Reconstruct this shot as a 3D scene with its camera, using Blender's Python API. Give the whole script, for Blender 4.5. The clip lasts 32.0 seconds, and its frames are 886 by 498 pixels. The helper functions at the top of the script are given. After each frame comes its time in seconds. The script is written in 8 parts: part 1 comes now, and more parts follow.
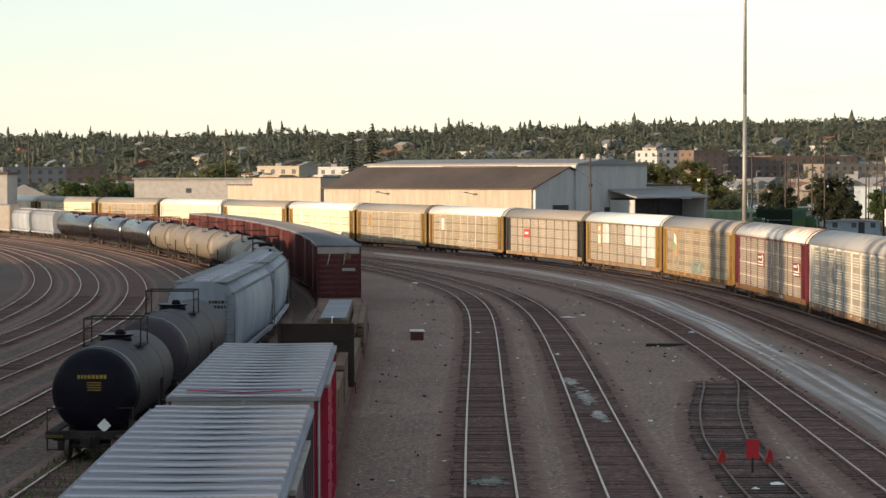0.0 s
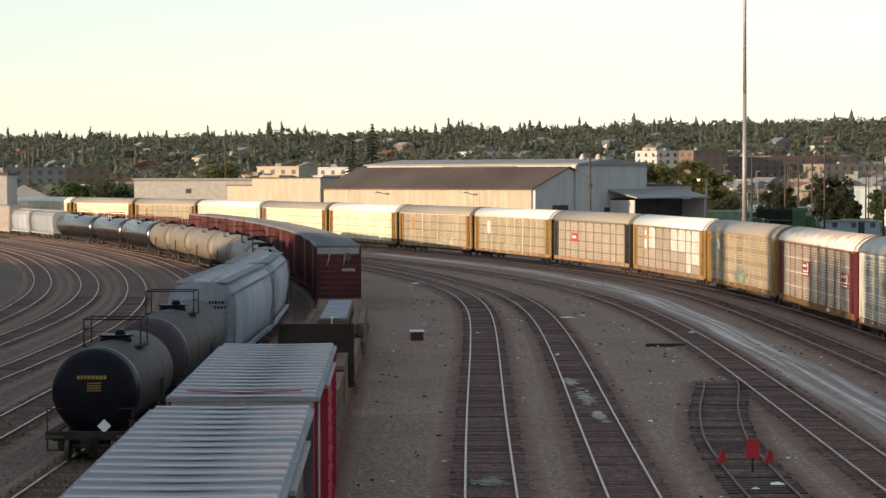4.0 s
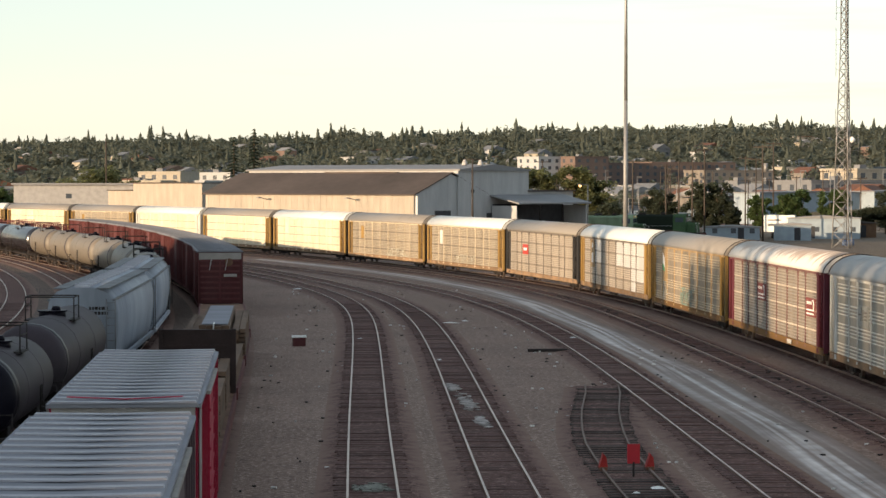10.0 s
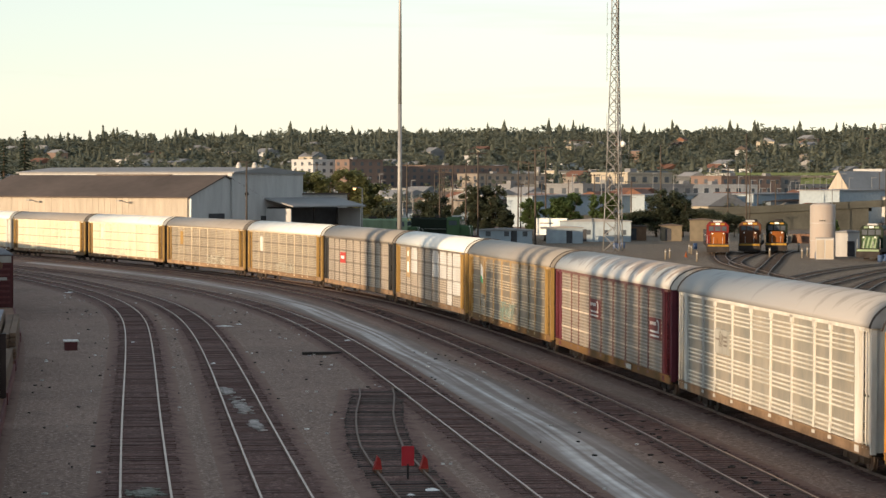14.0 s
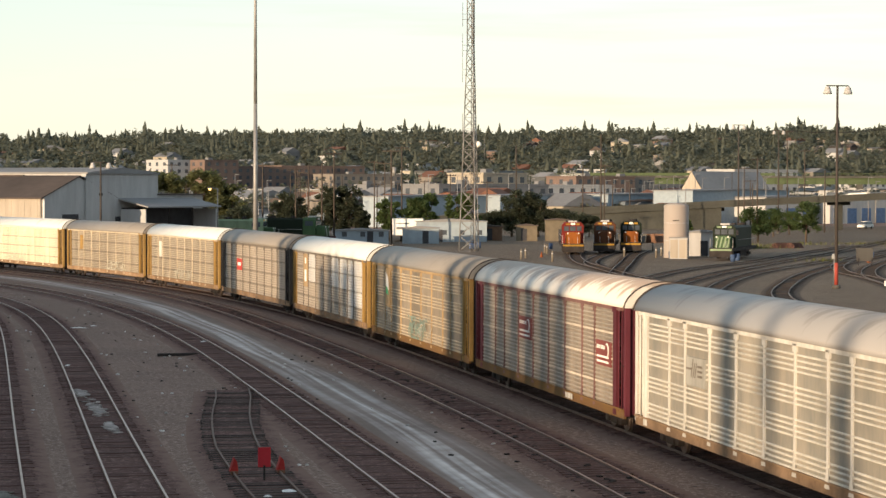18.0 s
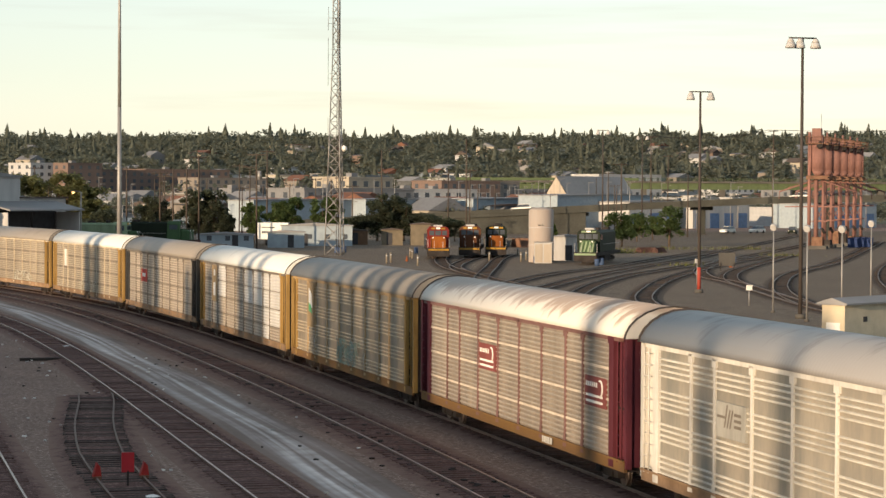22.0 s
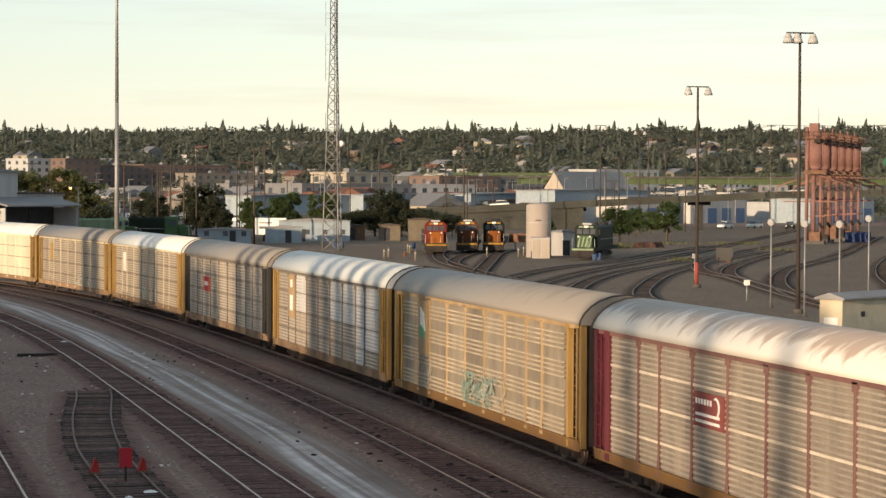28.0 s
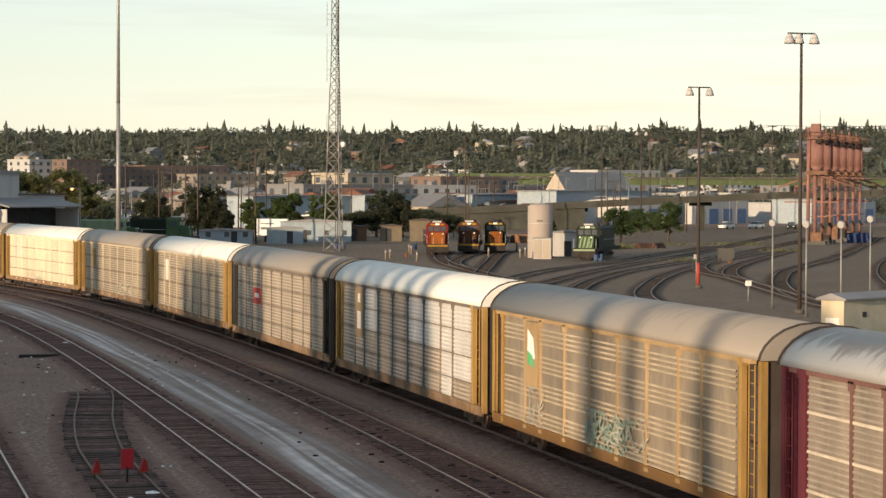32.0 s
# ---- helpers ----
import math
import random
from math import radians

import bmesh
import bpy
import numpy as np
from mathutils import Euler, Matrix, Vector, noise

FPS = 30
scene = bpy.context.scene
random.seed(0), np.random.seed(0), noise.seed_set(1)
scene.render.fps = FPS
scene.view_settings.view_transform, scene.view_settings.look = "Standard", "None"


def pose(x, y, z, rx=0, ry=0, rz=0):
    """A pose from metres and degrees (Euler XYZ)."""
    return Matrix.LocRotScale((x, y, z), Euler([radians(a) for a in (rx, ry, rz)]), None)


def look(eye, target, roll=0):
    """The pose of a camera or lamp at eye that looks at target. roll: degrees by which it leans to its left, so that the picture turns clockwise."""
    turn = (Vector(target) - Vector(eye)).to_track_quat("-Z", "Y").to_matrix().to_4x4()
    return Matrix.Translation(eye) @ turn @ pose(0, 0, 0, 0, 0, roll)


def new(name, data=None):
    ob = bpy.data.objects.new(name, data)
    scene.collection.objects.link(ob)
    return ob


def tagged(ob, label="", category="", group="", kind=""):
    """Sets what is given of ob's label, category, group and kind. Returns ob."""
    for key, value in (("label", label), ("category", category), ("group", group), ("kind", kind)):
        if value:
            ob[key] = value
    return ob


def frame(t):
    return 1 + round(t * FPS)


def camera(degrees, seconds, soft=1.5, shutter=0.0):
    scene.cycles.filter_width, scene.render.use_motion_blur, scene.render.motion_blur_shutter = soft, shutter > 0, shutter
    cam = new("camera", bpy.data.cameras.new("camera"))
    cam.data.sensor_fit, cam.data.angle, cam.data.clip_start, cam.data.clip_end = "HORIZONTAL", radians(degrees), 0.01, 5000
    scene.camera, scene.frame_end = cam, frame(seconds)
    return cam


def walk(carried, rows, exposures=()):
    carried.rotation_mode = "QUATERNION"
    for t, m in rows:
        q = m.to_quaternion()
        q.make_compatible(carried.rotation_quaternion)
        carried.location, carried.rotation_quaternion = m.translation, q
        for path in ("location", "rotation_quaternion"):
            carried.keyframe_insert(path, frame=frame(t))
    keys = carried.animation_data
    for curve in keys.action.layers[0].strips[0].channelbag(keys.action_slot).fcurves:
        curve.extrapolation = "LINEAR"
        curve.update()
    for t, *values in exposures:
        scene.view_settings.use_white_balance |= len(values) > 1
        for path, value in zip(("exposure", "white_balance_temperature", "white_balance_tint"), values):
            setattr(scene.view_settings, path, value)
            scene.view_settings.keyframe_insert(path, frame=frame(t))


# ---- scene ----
# camera: stands on a road bridge over the yard and pans to the right
EYE_Z = 9.36
PAN = [  # seconds, heading to the right, tilt, roll (degrees)
    (0.0, -0.000, -1.790, 0.036),
    (0.5, -0.000, -1.789, 0.038),
    (1.0, -0.000, -1.789, 0.038),
    (1.5, -0.005, -1.784, 0.071),
    (2.0, -0.010, -1.777, 0.028),
    (2.5, -0.000, -1.772, 0.059),
    (3.0, -0.000, -1.771, 0.044),
    (3.5, 0.003, -1.786, 0.075),
    (5.5, -0.004, -1.770, 0.067),
    (6.0, -0.000, -1.775, 0.039),
    (6.5, 0.003, -1.771, 0.055),
    (7.0, -0.000, -1.770, 0.055),
    (7.5, -0.018, -1.768, 0.032),
    (8.0, -0.016, -1.758, 0.016),
    (8.5, 0.132, -1.750, 0.028),
    (9.0, 0.732, -1.730, 0.029),
    (9.5, 1.663, -1.695, -0.038),
    (10.0, 2.926, -1.648, -0.034),
    (10.5, 4.922, -1.620, -0.126),
    (11.0, 6.477, -1.610, -0.136),
    (11.5, 7.224, -1.612, -0.112),
    (12.0, 7.190, -1.593, -0.101),
    (12.5, 7.240, -1.568, -0.123),
    (13.0, 7.412, -1.547, -0.123),
    (13.5, 7.752, -1.556, -0.166),
    (14.0, 8.529, -1.565, -0.157),
    (14.5, 9.482, -1.575, -0.168),
    (16.5, 10.998, -1.562, -0.173),
    (17.0, 11.500, -1.573, -0.167),
    (17.5, 11.881, -1.587, -0.179),
    (18.0, 12.101, -1.548, -0.117),
    (18.5, 12.363, -1.547, -0.194),
    (19.0, 12.752, -1.568, -0.185),
    (19.5, 13.182, -1.542, -0.244),
    (20.0, 13.621, -1.512, -0.229),
    (20.5, 14.022, -1.485, -0.213),
    (21.0, 14.461, -1.457, -0.203),
    (21.5, 14.966, -1.442, -0.252),
    (22.0, 15.444, -1.432, -0.289),
    (22.5, 15.794, -1.423, -0.243),
    (23.0, 15.951, -1.444, -0.233),
    (23.5, 15.930, -1.465, -0.233),
    (24.0, 15.842, -1.486, -0.221),
    (24.5, 15.758, -1.519, -0.207),
    (25.0, 15.682, -1.527, -0.230),
    (25.5, 15.633, -1.530, -0.227),
    (27.5, 15.519, -1.552, -0.239),
    (28.0, 15.504, -1.550, -0.236),
    (28.5, 15.483, -1.564, -0.221),
    (29.0, 15.478, -1.554, -0.199),
    (29.5, 15.476, -1.530, -0.223),
    (30.0, 15.474, -1.530, -0.223),
    (30.5, 15.460, -1.509, -0.204),
    (31.0, 15.465, -1.529, -0.240),
    (31.5, 15.467, -1.529, -0.216),
    (32.0, 15.467, -1.532, -0.199),
]


def cam_pose(yaw, pitch, roll):
    return pose(0, 0, EYE_Z) @ pose(0, 0, 0, 0, 0, -yaw) @ pose(0, 0, 0, 90 + pitch, 0, 0) @ pose(0, 0, 0, 0, 0, -roll)


cam = camera(21.75, 32.0)
walk(cam, [(t, cam_pose(y, p, r)) for t, y, p, r in PAN], [(0, 1.46, 6600, 10), (9, 1.46, 6600, 10), (12, 1.38, 6600, 10), (18, 1.36, 6600, 10), (22, 1.26, 6600, 10), (32, 1.22, 6600, 10)])

# ---- light: low evening sun from the left and behind, clear sky ----
SUN_AZ, SUN_EL = 233.0, 7.5
world = bpy.data.worlds.new("world")
scene.world = world
world.use_nodes = True
wn = world.node_tree.nodes
sky = wn.new("ShaderNodeTexSky")
sky.sky_type = "NISHITA"
sky.sun_disc = False
sky.sun_elevation = radians(SUN_EL)
sky.sun_rotation = radians(SUN_AZ)
sky.air_density, sky.dust_density, sky.ozone_density = 1.0, 0.3, 1.0
wn["Background"].inputs["Strength"].default_value = 0.112
haze = wn.new("ShaderNodeHueSaturation")  # hazy evening air
haze.inputs["Saturation"].default_value = 0.675
world.node_tree.links.new(sky.outputs[0], haze.inputs["Color"])
thick = wn.new("ShaderNodeMixRGB")  # light scattered many times in the moist air, even all round
thick.inputs[0].default_value = 0.5
thick.inputs[2].default_value = (1.82, 2.2, 2.55, 1)
world.node_tree.links.new(haze.outputs[0], thick.inputs[1])
# thin streaks of evening cloud all round the sky
sky_co, sky_map, cloud = wn.new("ShaderNodeTexCoord"), wn.new("ShaderNodeMapping"), wn.new("ShaderNodeTexNoise")
sky_map.inputs["Scale"].default_value = (1.6, 1.6, 26.0)
sky_map.inputs["Location"].default_value = (3.1, 0.4, 1.7)
cloud.inputs["Scale"].default_value, cloud.inputs["Detail"].default_value, cloud.inputs["Roughness"].default_value = 1.9, 5.0, 0.55
world.node_tree.links.new(sky_co.outputs["Generated"], sky_map.inputs["Vector"])
world.node_tree.links.new(sky_map.outputs[0], cloud.inputs["Vector"])
cloud_ramp = wn.new("ShaderNodeValToRGB")
cloud_ramp.color_ramp.elements[0].position, cloud_ramp.color_ramp.elements[1].position = 0.58, 0.8
cloud_ramp.color_ramp.elements[0].color, cloud_ramp.color_ramp.elements[1].color = (1, 1, 1, 1), (0.86, 0.79, 0.79, 1)
world.node_tree.links.new(cloud.outputs[0], cloud_ramp.inputs[0])
cloud_mix = wn.new("ShaderNodeMixRGB")
cloud_mix.blend_type = "MULTIPLY"
cloud_mix.inputs[0].default_value = 1.0
world.node_tree.links.new(thick.outputs[0], cloud_mix.inputs[1])
world.node_tree.links.new(cloud_ramp.outputs[0], cloud_mix.inputs[2])
world.node_tree.links.new(cloud_mix.outputs[0], wn["Background"].inputs["Color"])
SUN_DIR = Vector((math.sin(radians(SUN_AZ)), math.cos(radians(SUN_AZ)), math.tan(radians(SUN_EL)))).normalized()
sun_data = bpy.data.lights.new("sun", "SUN")
sun_data.energy, sun_data.angle, sun_data.color = 2.9, radians(0.45), (1.0, 0.74, 0.48)
sun = new("sun", sun_data)
sun.matrix_world = look(tuple(SUN_DIR * 300), (0, 0, 0))


# ---- materials ----
def mat(name, color, rough=0.8, metal=0.0, vary=0.25, scale=1.2, fine=14.0, bump=0.0, tint=None, stretch=(1, 1, 1), rnd=0.0, amount=0.6, island=False):
    """Two scales of noise between darker and lighter (or tinted) tones of one colour."""
    m = bpy.data.materials.new(name)
    m.use_nodes = True
    nt = m.node_tree
    n, l = nt.nodes, nt.links
    b = n["Principled BSDF"]
    b.inputs["Roughness"].default_value = rough
    b.inputs["Metallic"].default_value = metal
    if rough >= 0.6:  # dusty and matt
        b.inputs["Specular IOR Level"].default_value = 0.12
    co = n.new("ShaderNodeTexCoord")
    mp = n.new("ShaderNodeMapping")
    mp.inputs["Scale"].default_value = stretch
    l.new(co.outputs["Object"], mp.inputs["Vector"])
    big, small = n.new("ShaderNodeTexNoise"), n.new("ShaderNodeTexNoise")
    for t, s, d in ((big, scale, 5), (small, fine, 3)):
        t.inputs["Scale"].default_value = s
        t.inputs["Detail"].default_value = d
        l.new(mp.outputs[0], t.inputs["Vector"])
    if rnd:
        oi = n.new("ShaderNodeNewGeometry" if island else "ShaderNodeObjectInfo")
        shift = n.new("ShaderNodeVectorMath")
        shift.operation = "ADD"
        l.new(co.outputs["Object"], shift.inputs[0])
        mul = n.new("ShaderNodeMath")
        mul.operation = "MULTIPLY"
        mul.inputs[1].default_value = 57.0
        l.new(oi.outputs["Random Per Island" if island else "Random"], mul.inputs[0])
        l.new(mul.outputs[0], shift.inputs[1])
        l.new(shift.outputs[0], mp.inputs["Vector"])
    mixn = n.new("ShaderNodeMath")
    mixn.operation = "MULTIPLY_ADD"
    l.new(small.outputs[0], mixn.inputs[0])
    mixn.inputs[1].default_value = 0.4
    l.new(big.outputs[0], mixn.inputs[2])
    ramp = n.new("ShaderNodeValToRGB")
    ramp.color_ramp.elements[0].position, ramp.color_ramp.elements[1].position = 0.45, 0.95
    dark = [c * (1 - vary) for c in color]
    lite = list(tint) if tint else [min(1, c * (1 + vary)) for c in color]
    if tint:
        lite = [c * (1 - amount) + t * amount for c, t in zip(color, lite)]
    ramp.color_ramp.elements[0].color = (*dark, 1)
    ramp.color_ramp.elements[1].color = (*lite, 1)
    l.new(mixn.outputs[0], ramp.inputs[0])
    out = ramp.outputs[0]
    if rnd:
        hsv = n.new("ShaderNodeHueSaturation")
        mr = n.new("ShaderNodeMapRange")
        mr.inputs[3].default_value, mr.inputs[4].default_value = 1 - rnd, 1 + rnd
        l.new(oi.outputs["Random Per Island" if island else "Random"], mr.inputs[0])
        l.new(mr.outputs[0], hsv.inputs["Value"])
        l.new(out, hsv.inputs["Color"])
        out = hsv.outputs[0]
    l.new(out, b.inputs["Base Color"])
    if bump:
        bp = n.new("ShaderNodeBump")
        bp.inputs["Strength"].default_value = bump
        bp.inputs["Distance"].default_value = 0.05
        l.new(small.outputs[0], bp.inputs["Height"])
        l.new(bp.outputs[0], b.inputs["Normal"])
    return m


def foliage(name, color, thin=0.45, **k):
    """Leaves that let some of the light through."""
    m = mat(name, color, 0.95, **k)
    n, l = m.node_tree.nodes, m.node_tree.links
    b = n["Principled BSDF"]
    tr, mx = n.new("ShaderNodeBsdfTranslucent"), n.new("ShaderNodeMixShader")
    l.new(b.inputs["Base Color"].links[0].from_socket, tr.inputs["Color"])
    mx.inputs[0].default_value = thin
    l.new(b.outputs[0], mx.inputs[1])
    l.new(tr.outputs[0], mx.inputs[2])
    l.new(mx.outputs[0], n["Material Output"].inputs["Surface"])
    return m


def gravel(name, color, stone, dirt, edge=None):
    """Packed gravel: wide stains, patches, single pale and dark stones. edge: the colour into which a strip's two sides run out."""
    m = bpy.data.materials.new(name)
    m.use_nodes = True
    n, l = m.node_tree.nodes, m.node_tree.links
    b = n["Principled BSDF"]
    b.inputs["Roughness"].default_value = 0.95
    b.inputs["Specular IOR Level"].default_value = 0.1
    co = n.new("ShaderNodeTexCoord")

    def grain(scale, detail, lo, hi):
        t, r = n.new("ShaderNodeTexNoise"), n.new("ShaderNodeMapRange")
        t.inputs["Scale"].default_value, t.inputs["Detail"].default_value = scale, detail
        l.new(co.outputs["Object"], t.inputs["Vector"])
        r.inputs[1].default_value, r.inputs[2].default_value = lo, hi
        l.new(t.outputs[0], r.inputs[0])
        return r.outputs[0], t

    def mix(fac, a, c):
        x = n.new("ShaderNodeMixRGB")
        l.new(fac, x.inputs[0])
        for i, v in ((1, a), (2, c)):
            if isinstance(v, tuple):
                x.inputs[i].default_value = (*v, 1)
            else:
                l.new(v, x.inputs[i])
        return x.outputs[0]

    dk = tuple(c * 0.74 for c in color)
    out = mix(grain(0.09, 5, 0.35, 0.68)[0], color, dk)
    out = mix(grain(0.55, 6, 0.5, 0.75)[0], out, dirt)
    fine, tex = grain(5.5, 2, 0.54, 0.66)
    out = mix(fine, out, stone)
    out = mix(grain(15.0, 2, 0.57, 0.7)[0], out, tuple(c * 1.15 for c in stone))
    out = mix(grain(4.1, 3, 0.46, 0.3)[0], out, tuple(c * 0.42 for c in color))
    if edge:
        uv, sep = n.new("ShaderNodeUVMap"), n.new("ShaderNodeSeparateXYZ")
        l.new(uv.outputs[0], sep.inputs[0])
        side = n.new("ShaderNodeMath")
        side.operation = "PINGPONG"
        side.inputs[1].default_value = 0.5
        l.new(sep.outputs[0], side.inputs[0])
        rough_edge, _ = grain(1.3, 5, 0.25, 0.75)
        ad = n.new("ShaderNodeMath")
        ad.operation = "MULTIPLY_ADD"
        ad.inputs[1].default_value = 0.22
        l.new(rough_edge, ad.inputs[0])
        l.new(side.outputs[0], ad.inputs[2])
        fade = n.new("ShaderNodeMapRange")
        fade.inputs[1].default_value, fade.inputs[2].default_value = 0.13, 0.3
        l.new(ad.outputs[0], fade.inputs[0])
        out = mix(fade.outputs[0], edge, out)
    l.new(out, b.inputs["Base Color"])
    bp = n.new("ShaderNodeBump")
    bp.inputs["Strength"].default_value, bp.inputs["Distance"].default_value = 0.6, 0.05
    l.new(tex.outputs[0], bp.inputs["Height"])
    l.new(bp.outputs[0], b.inputs["Normal"])
    return m


M_GROUND = gravel("gravel_ground", (0.218, 0.148, 0.118), (0.35, 0.262, 0.215), (0.138, 0.092, 0.075))
M_BED = gravel("ballast", (0.115, 0.062, 0.052), (0.2, 0.13, 0.11), (0.075, 0.042, 0.038), (0.19, 0.122, 0.097))
M_TIE = mat("tie_wood", (0.094, 0.054, 0.047), 0.9, vary=0.4, rnd=0.28, island=True)
M_OILTIE = mat("oil_soaked_tie", (0.042, 0.033, 0.028), 0.9, vary=0.4, rnd=0.4, island=True)
M_RAIL = mat("rail_steel", (0.33, 0.235, 0.19), 0.38, 0.75, vary=0.2)
M_RAILRUST = mat("rusty_rail", (0.13, 0.085, 0.065), 0.6, 0.2, vary=0.3)
M_RUST = mat("rusty_steel", (0.16, 0.09, 0.06), 0.8, 0.1, vary=0.4)
M_DARK = mat("dark_underframe", (0.035, 0.03, 0.028), 0.85, vary=0.4)
M_WHEEL = mat("wheel_steel", (0.12, 0.09, 0.075), 0.5, 0.5, vary=0.3)
M_RED = mat("oxide_red_paint", (0.13, 0.032, 0.034), 0.7, vary=0.4, scale=0.5, fine=5, stretch=(1, 1, 0.25), rnd=0.25, tint=(0.1, 0.07, 0.065), amount=0.5)
M_CRIMSON = mat("crimson_paint", (0.3, 0.02, 0.045), 0.6, vary=0.3, scale=0.6, fine=6, stretch=(1, 1, 0.25))
M_CREAM = mat("cream_end_panel", (0.3, 0.275, 0.25), 0.7, vary=0.2)
# boxcar roof and tank greys lean blue-purple to imitate the cast of shade
M_BOXROOF = mat("galvanised_roof", (0.225, 0.228, 0.252), 0.82, 0.0, vary=0.16, scale=0.5, fine=5, stretch=(0.4, 1.4, 1))
M_ROOFRIB = mat("pale_galvanised_rib", (0.33, 0.325, 0.35), 0.6, 0.0, vary=0.2)
M_REDROOF = mat("weathered_grey_roof", (0.19, 0.195, 0.215), 0.7, 0.0, vary=0.3, scale=0.6, fine=4)
M_TANK = mat("black_tank_paint", (0.01, 0.009, 0.015), 0.42, vary=0.35, scale=0.8, fine=6, tint=(0.018, 0.016, 0.024), amount=0.5)
M_TANKG = mat("sooty_grey_tank", (0.085, 0.068, 0.08), 0.62, vary=0.4, scale=0.7, fine=5, tint=(0.026, 0.022, 0.023), amount=0.8, rnd=0.1)
M_TANKW = mat("cream_tank_paint", (0.23, 0.195, 0.15), 0.55, vary=0.4, scale=0.6, fine=5, rnd=0.25, tint=(0.1, 0.085, 0.07), amount=0.6)
M_HOPPER = mat("pale_grey_hopper", (0.27, 0.295, 0.335), 0.65, vary=0.25, scale=0.4, fine=3, stretch=(1, 1, 0.3), rnd=0.12)
M_HATCH = mat("grey_hatch", (0.16, 0.165, 0.17), 0.7, vary=0.3)
M_WHITE = mat("white_paint", (0.75, 0.74, 0.7), 0.6, vary=0.1)
M_YELLOW = mat("safety_yellow", (0.6, 0.36, 0.04), 0.6, vary=0.2)
M_SIGNRED = mat("signal_red", (0.42, 0.006, 0.016), 0.55, vary=0.15)
M_LUMBER = mat("sawn_lumber", (0.115, 0.074, 0.05), 0.8, vary=0.3, rnd=0.5, island=True, stretch=(1, 0.2, 1))
M_STEEL = mat("galvanised_pole", (0.24, 0.235, 0.23), 0.5, 0.3, vary=0.15)
M_POLE = mat("dark_weathered_steel", (0.06, 0.05, 0.045), 0.7, 0.1, vary=0.25)
M_WOODPOLE = mat("creosoted_wood_pole", (0.066, 0.053, 0.044), 0.9, vary=0.3, stretch=(3, 3, 0.3))
M_WALL = mat("cream_metal_siding", (0.36, 0.315, 0.26), 0.7, vary=0.14, stretch=(1, 1, 0.2))
M_WALLG = mat("white_grey_siding", (0.4, 0.395, 0.39), 0.7, vary=0.12, stretch=(1, 1, 0.2))
M_ROOFD = mat("brown_roof", (0.085, 0.068, 0.06), 0.8, vary=0.25, scale=0.1, fine=1)
M_ROOFL = mat("pale_roof", (0.23, 0.228, 0.23), 0.7, vary=0.15, scale=0.1, fine=1)
M_DOORD = mat("dark_opening", (0.05, 0.05, 0.055), 0.7, vary=0.2)
M_CONC = mat("weathered_concrete", (0.08, 0.076, 0.07), 0.85, vary=0.25, scale=0.2, fine=2)
M_GREENSTEEL = mat("green_bridge_steel", (0.068, 0.092, 0.046), 0.6, vary=0.15)
M_SANDT = mat("pinkish_red_tower_paint", (0.21, 0.112, 0.096), 0.65, vary=0.3, scale=0.5, fine=4, stretch=(1, 1, 0.3))
M_BLUEW = mat("pale_blue_siding", (0.27, 0.32, 0.36), 0.7, vary=0.12)
M_GLASS = mat("window_glass", (0.06, 0.07, 0.085), 0.15, 0.0, vary=0.2)
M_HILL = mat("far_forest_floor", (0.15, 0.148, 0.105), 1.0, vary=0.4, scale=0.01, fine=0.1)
# conifer and far-woods greens are lifted to stand in for distance haze
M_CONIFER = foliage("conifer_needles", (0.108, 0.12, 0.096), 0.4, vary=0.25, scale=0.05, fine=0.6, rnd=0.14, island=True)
M_LEAF = foliage("broadleaf_foliage", (0.1, 0.142, 0.055), vary=0.35, scale=0.2, fine=2, rnd=0.35, island=True)
M_FARLEAF = foliage("hazed_woods_foliage", (0.15, 0.162, 0.125), 0.5, vary=0.28, scale=0.02, fine=0.3, rnd=0.28, island=True)
M_BARK = mat("bark", (0.1, 0.075, 0.055), 0.95, vary=0.3)


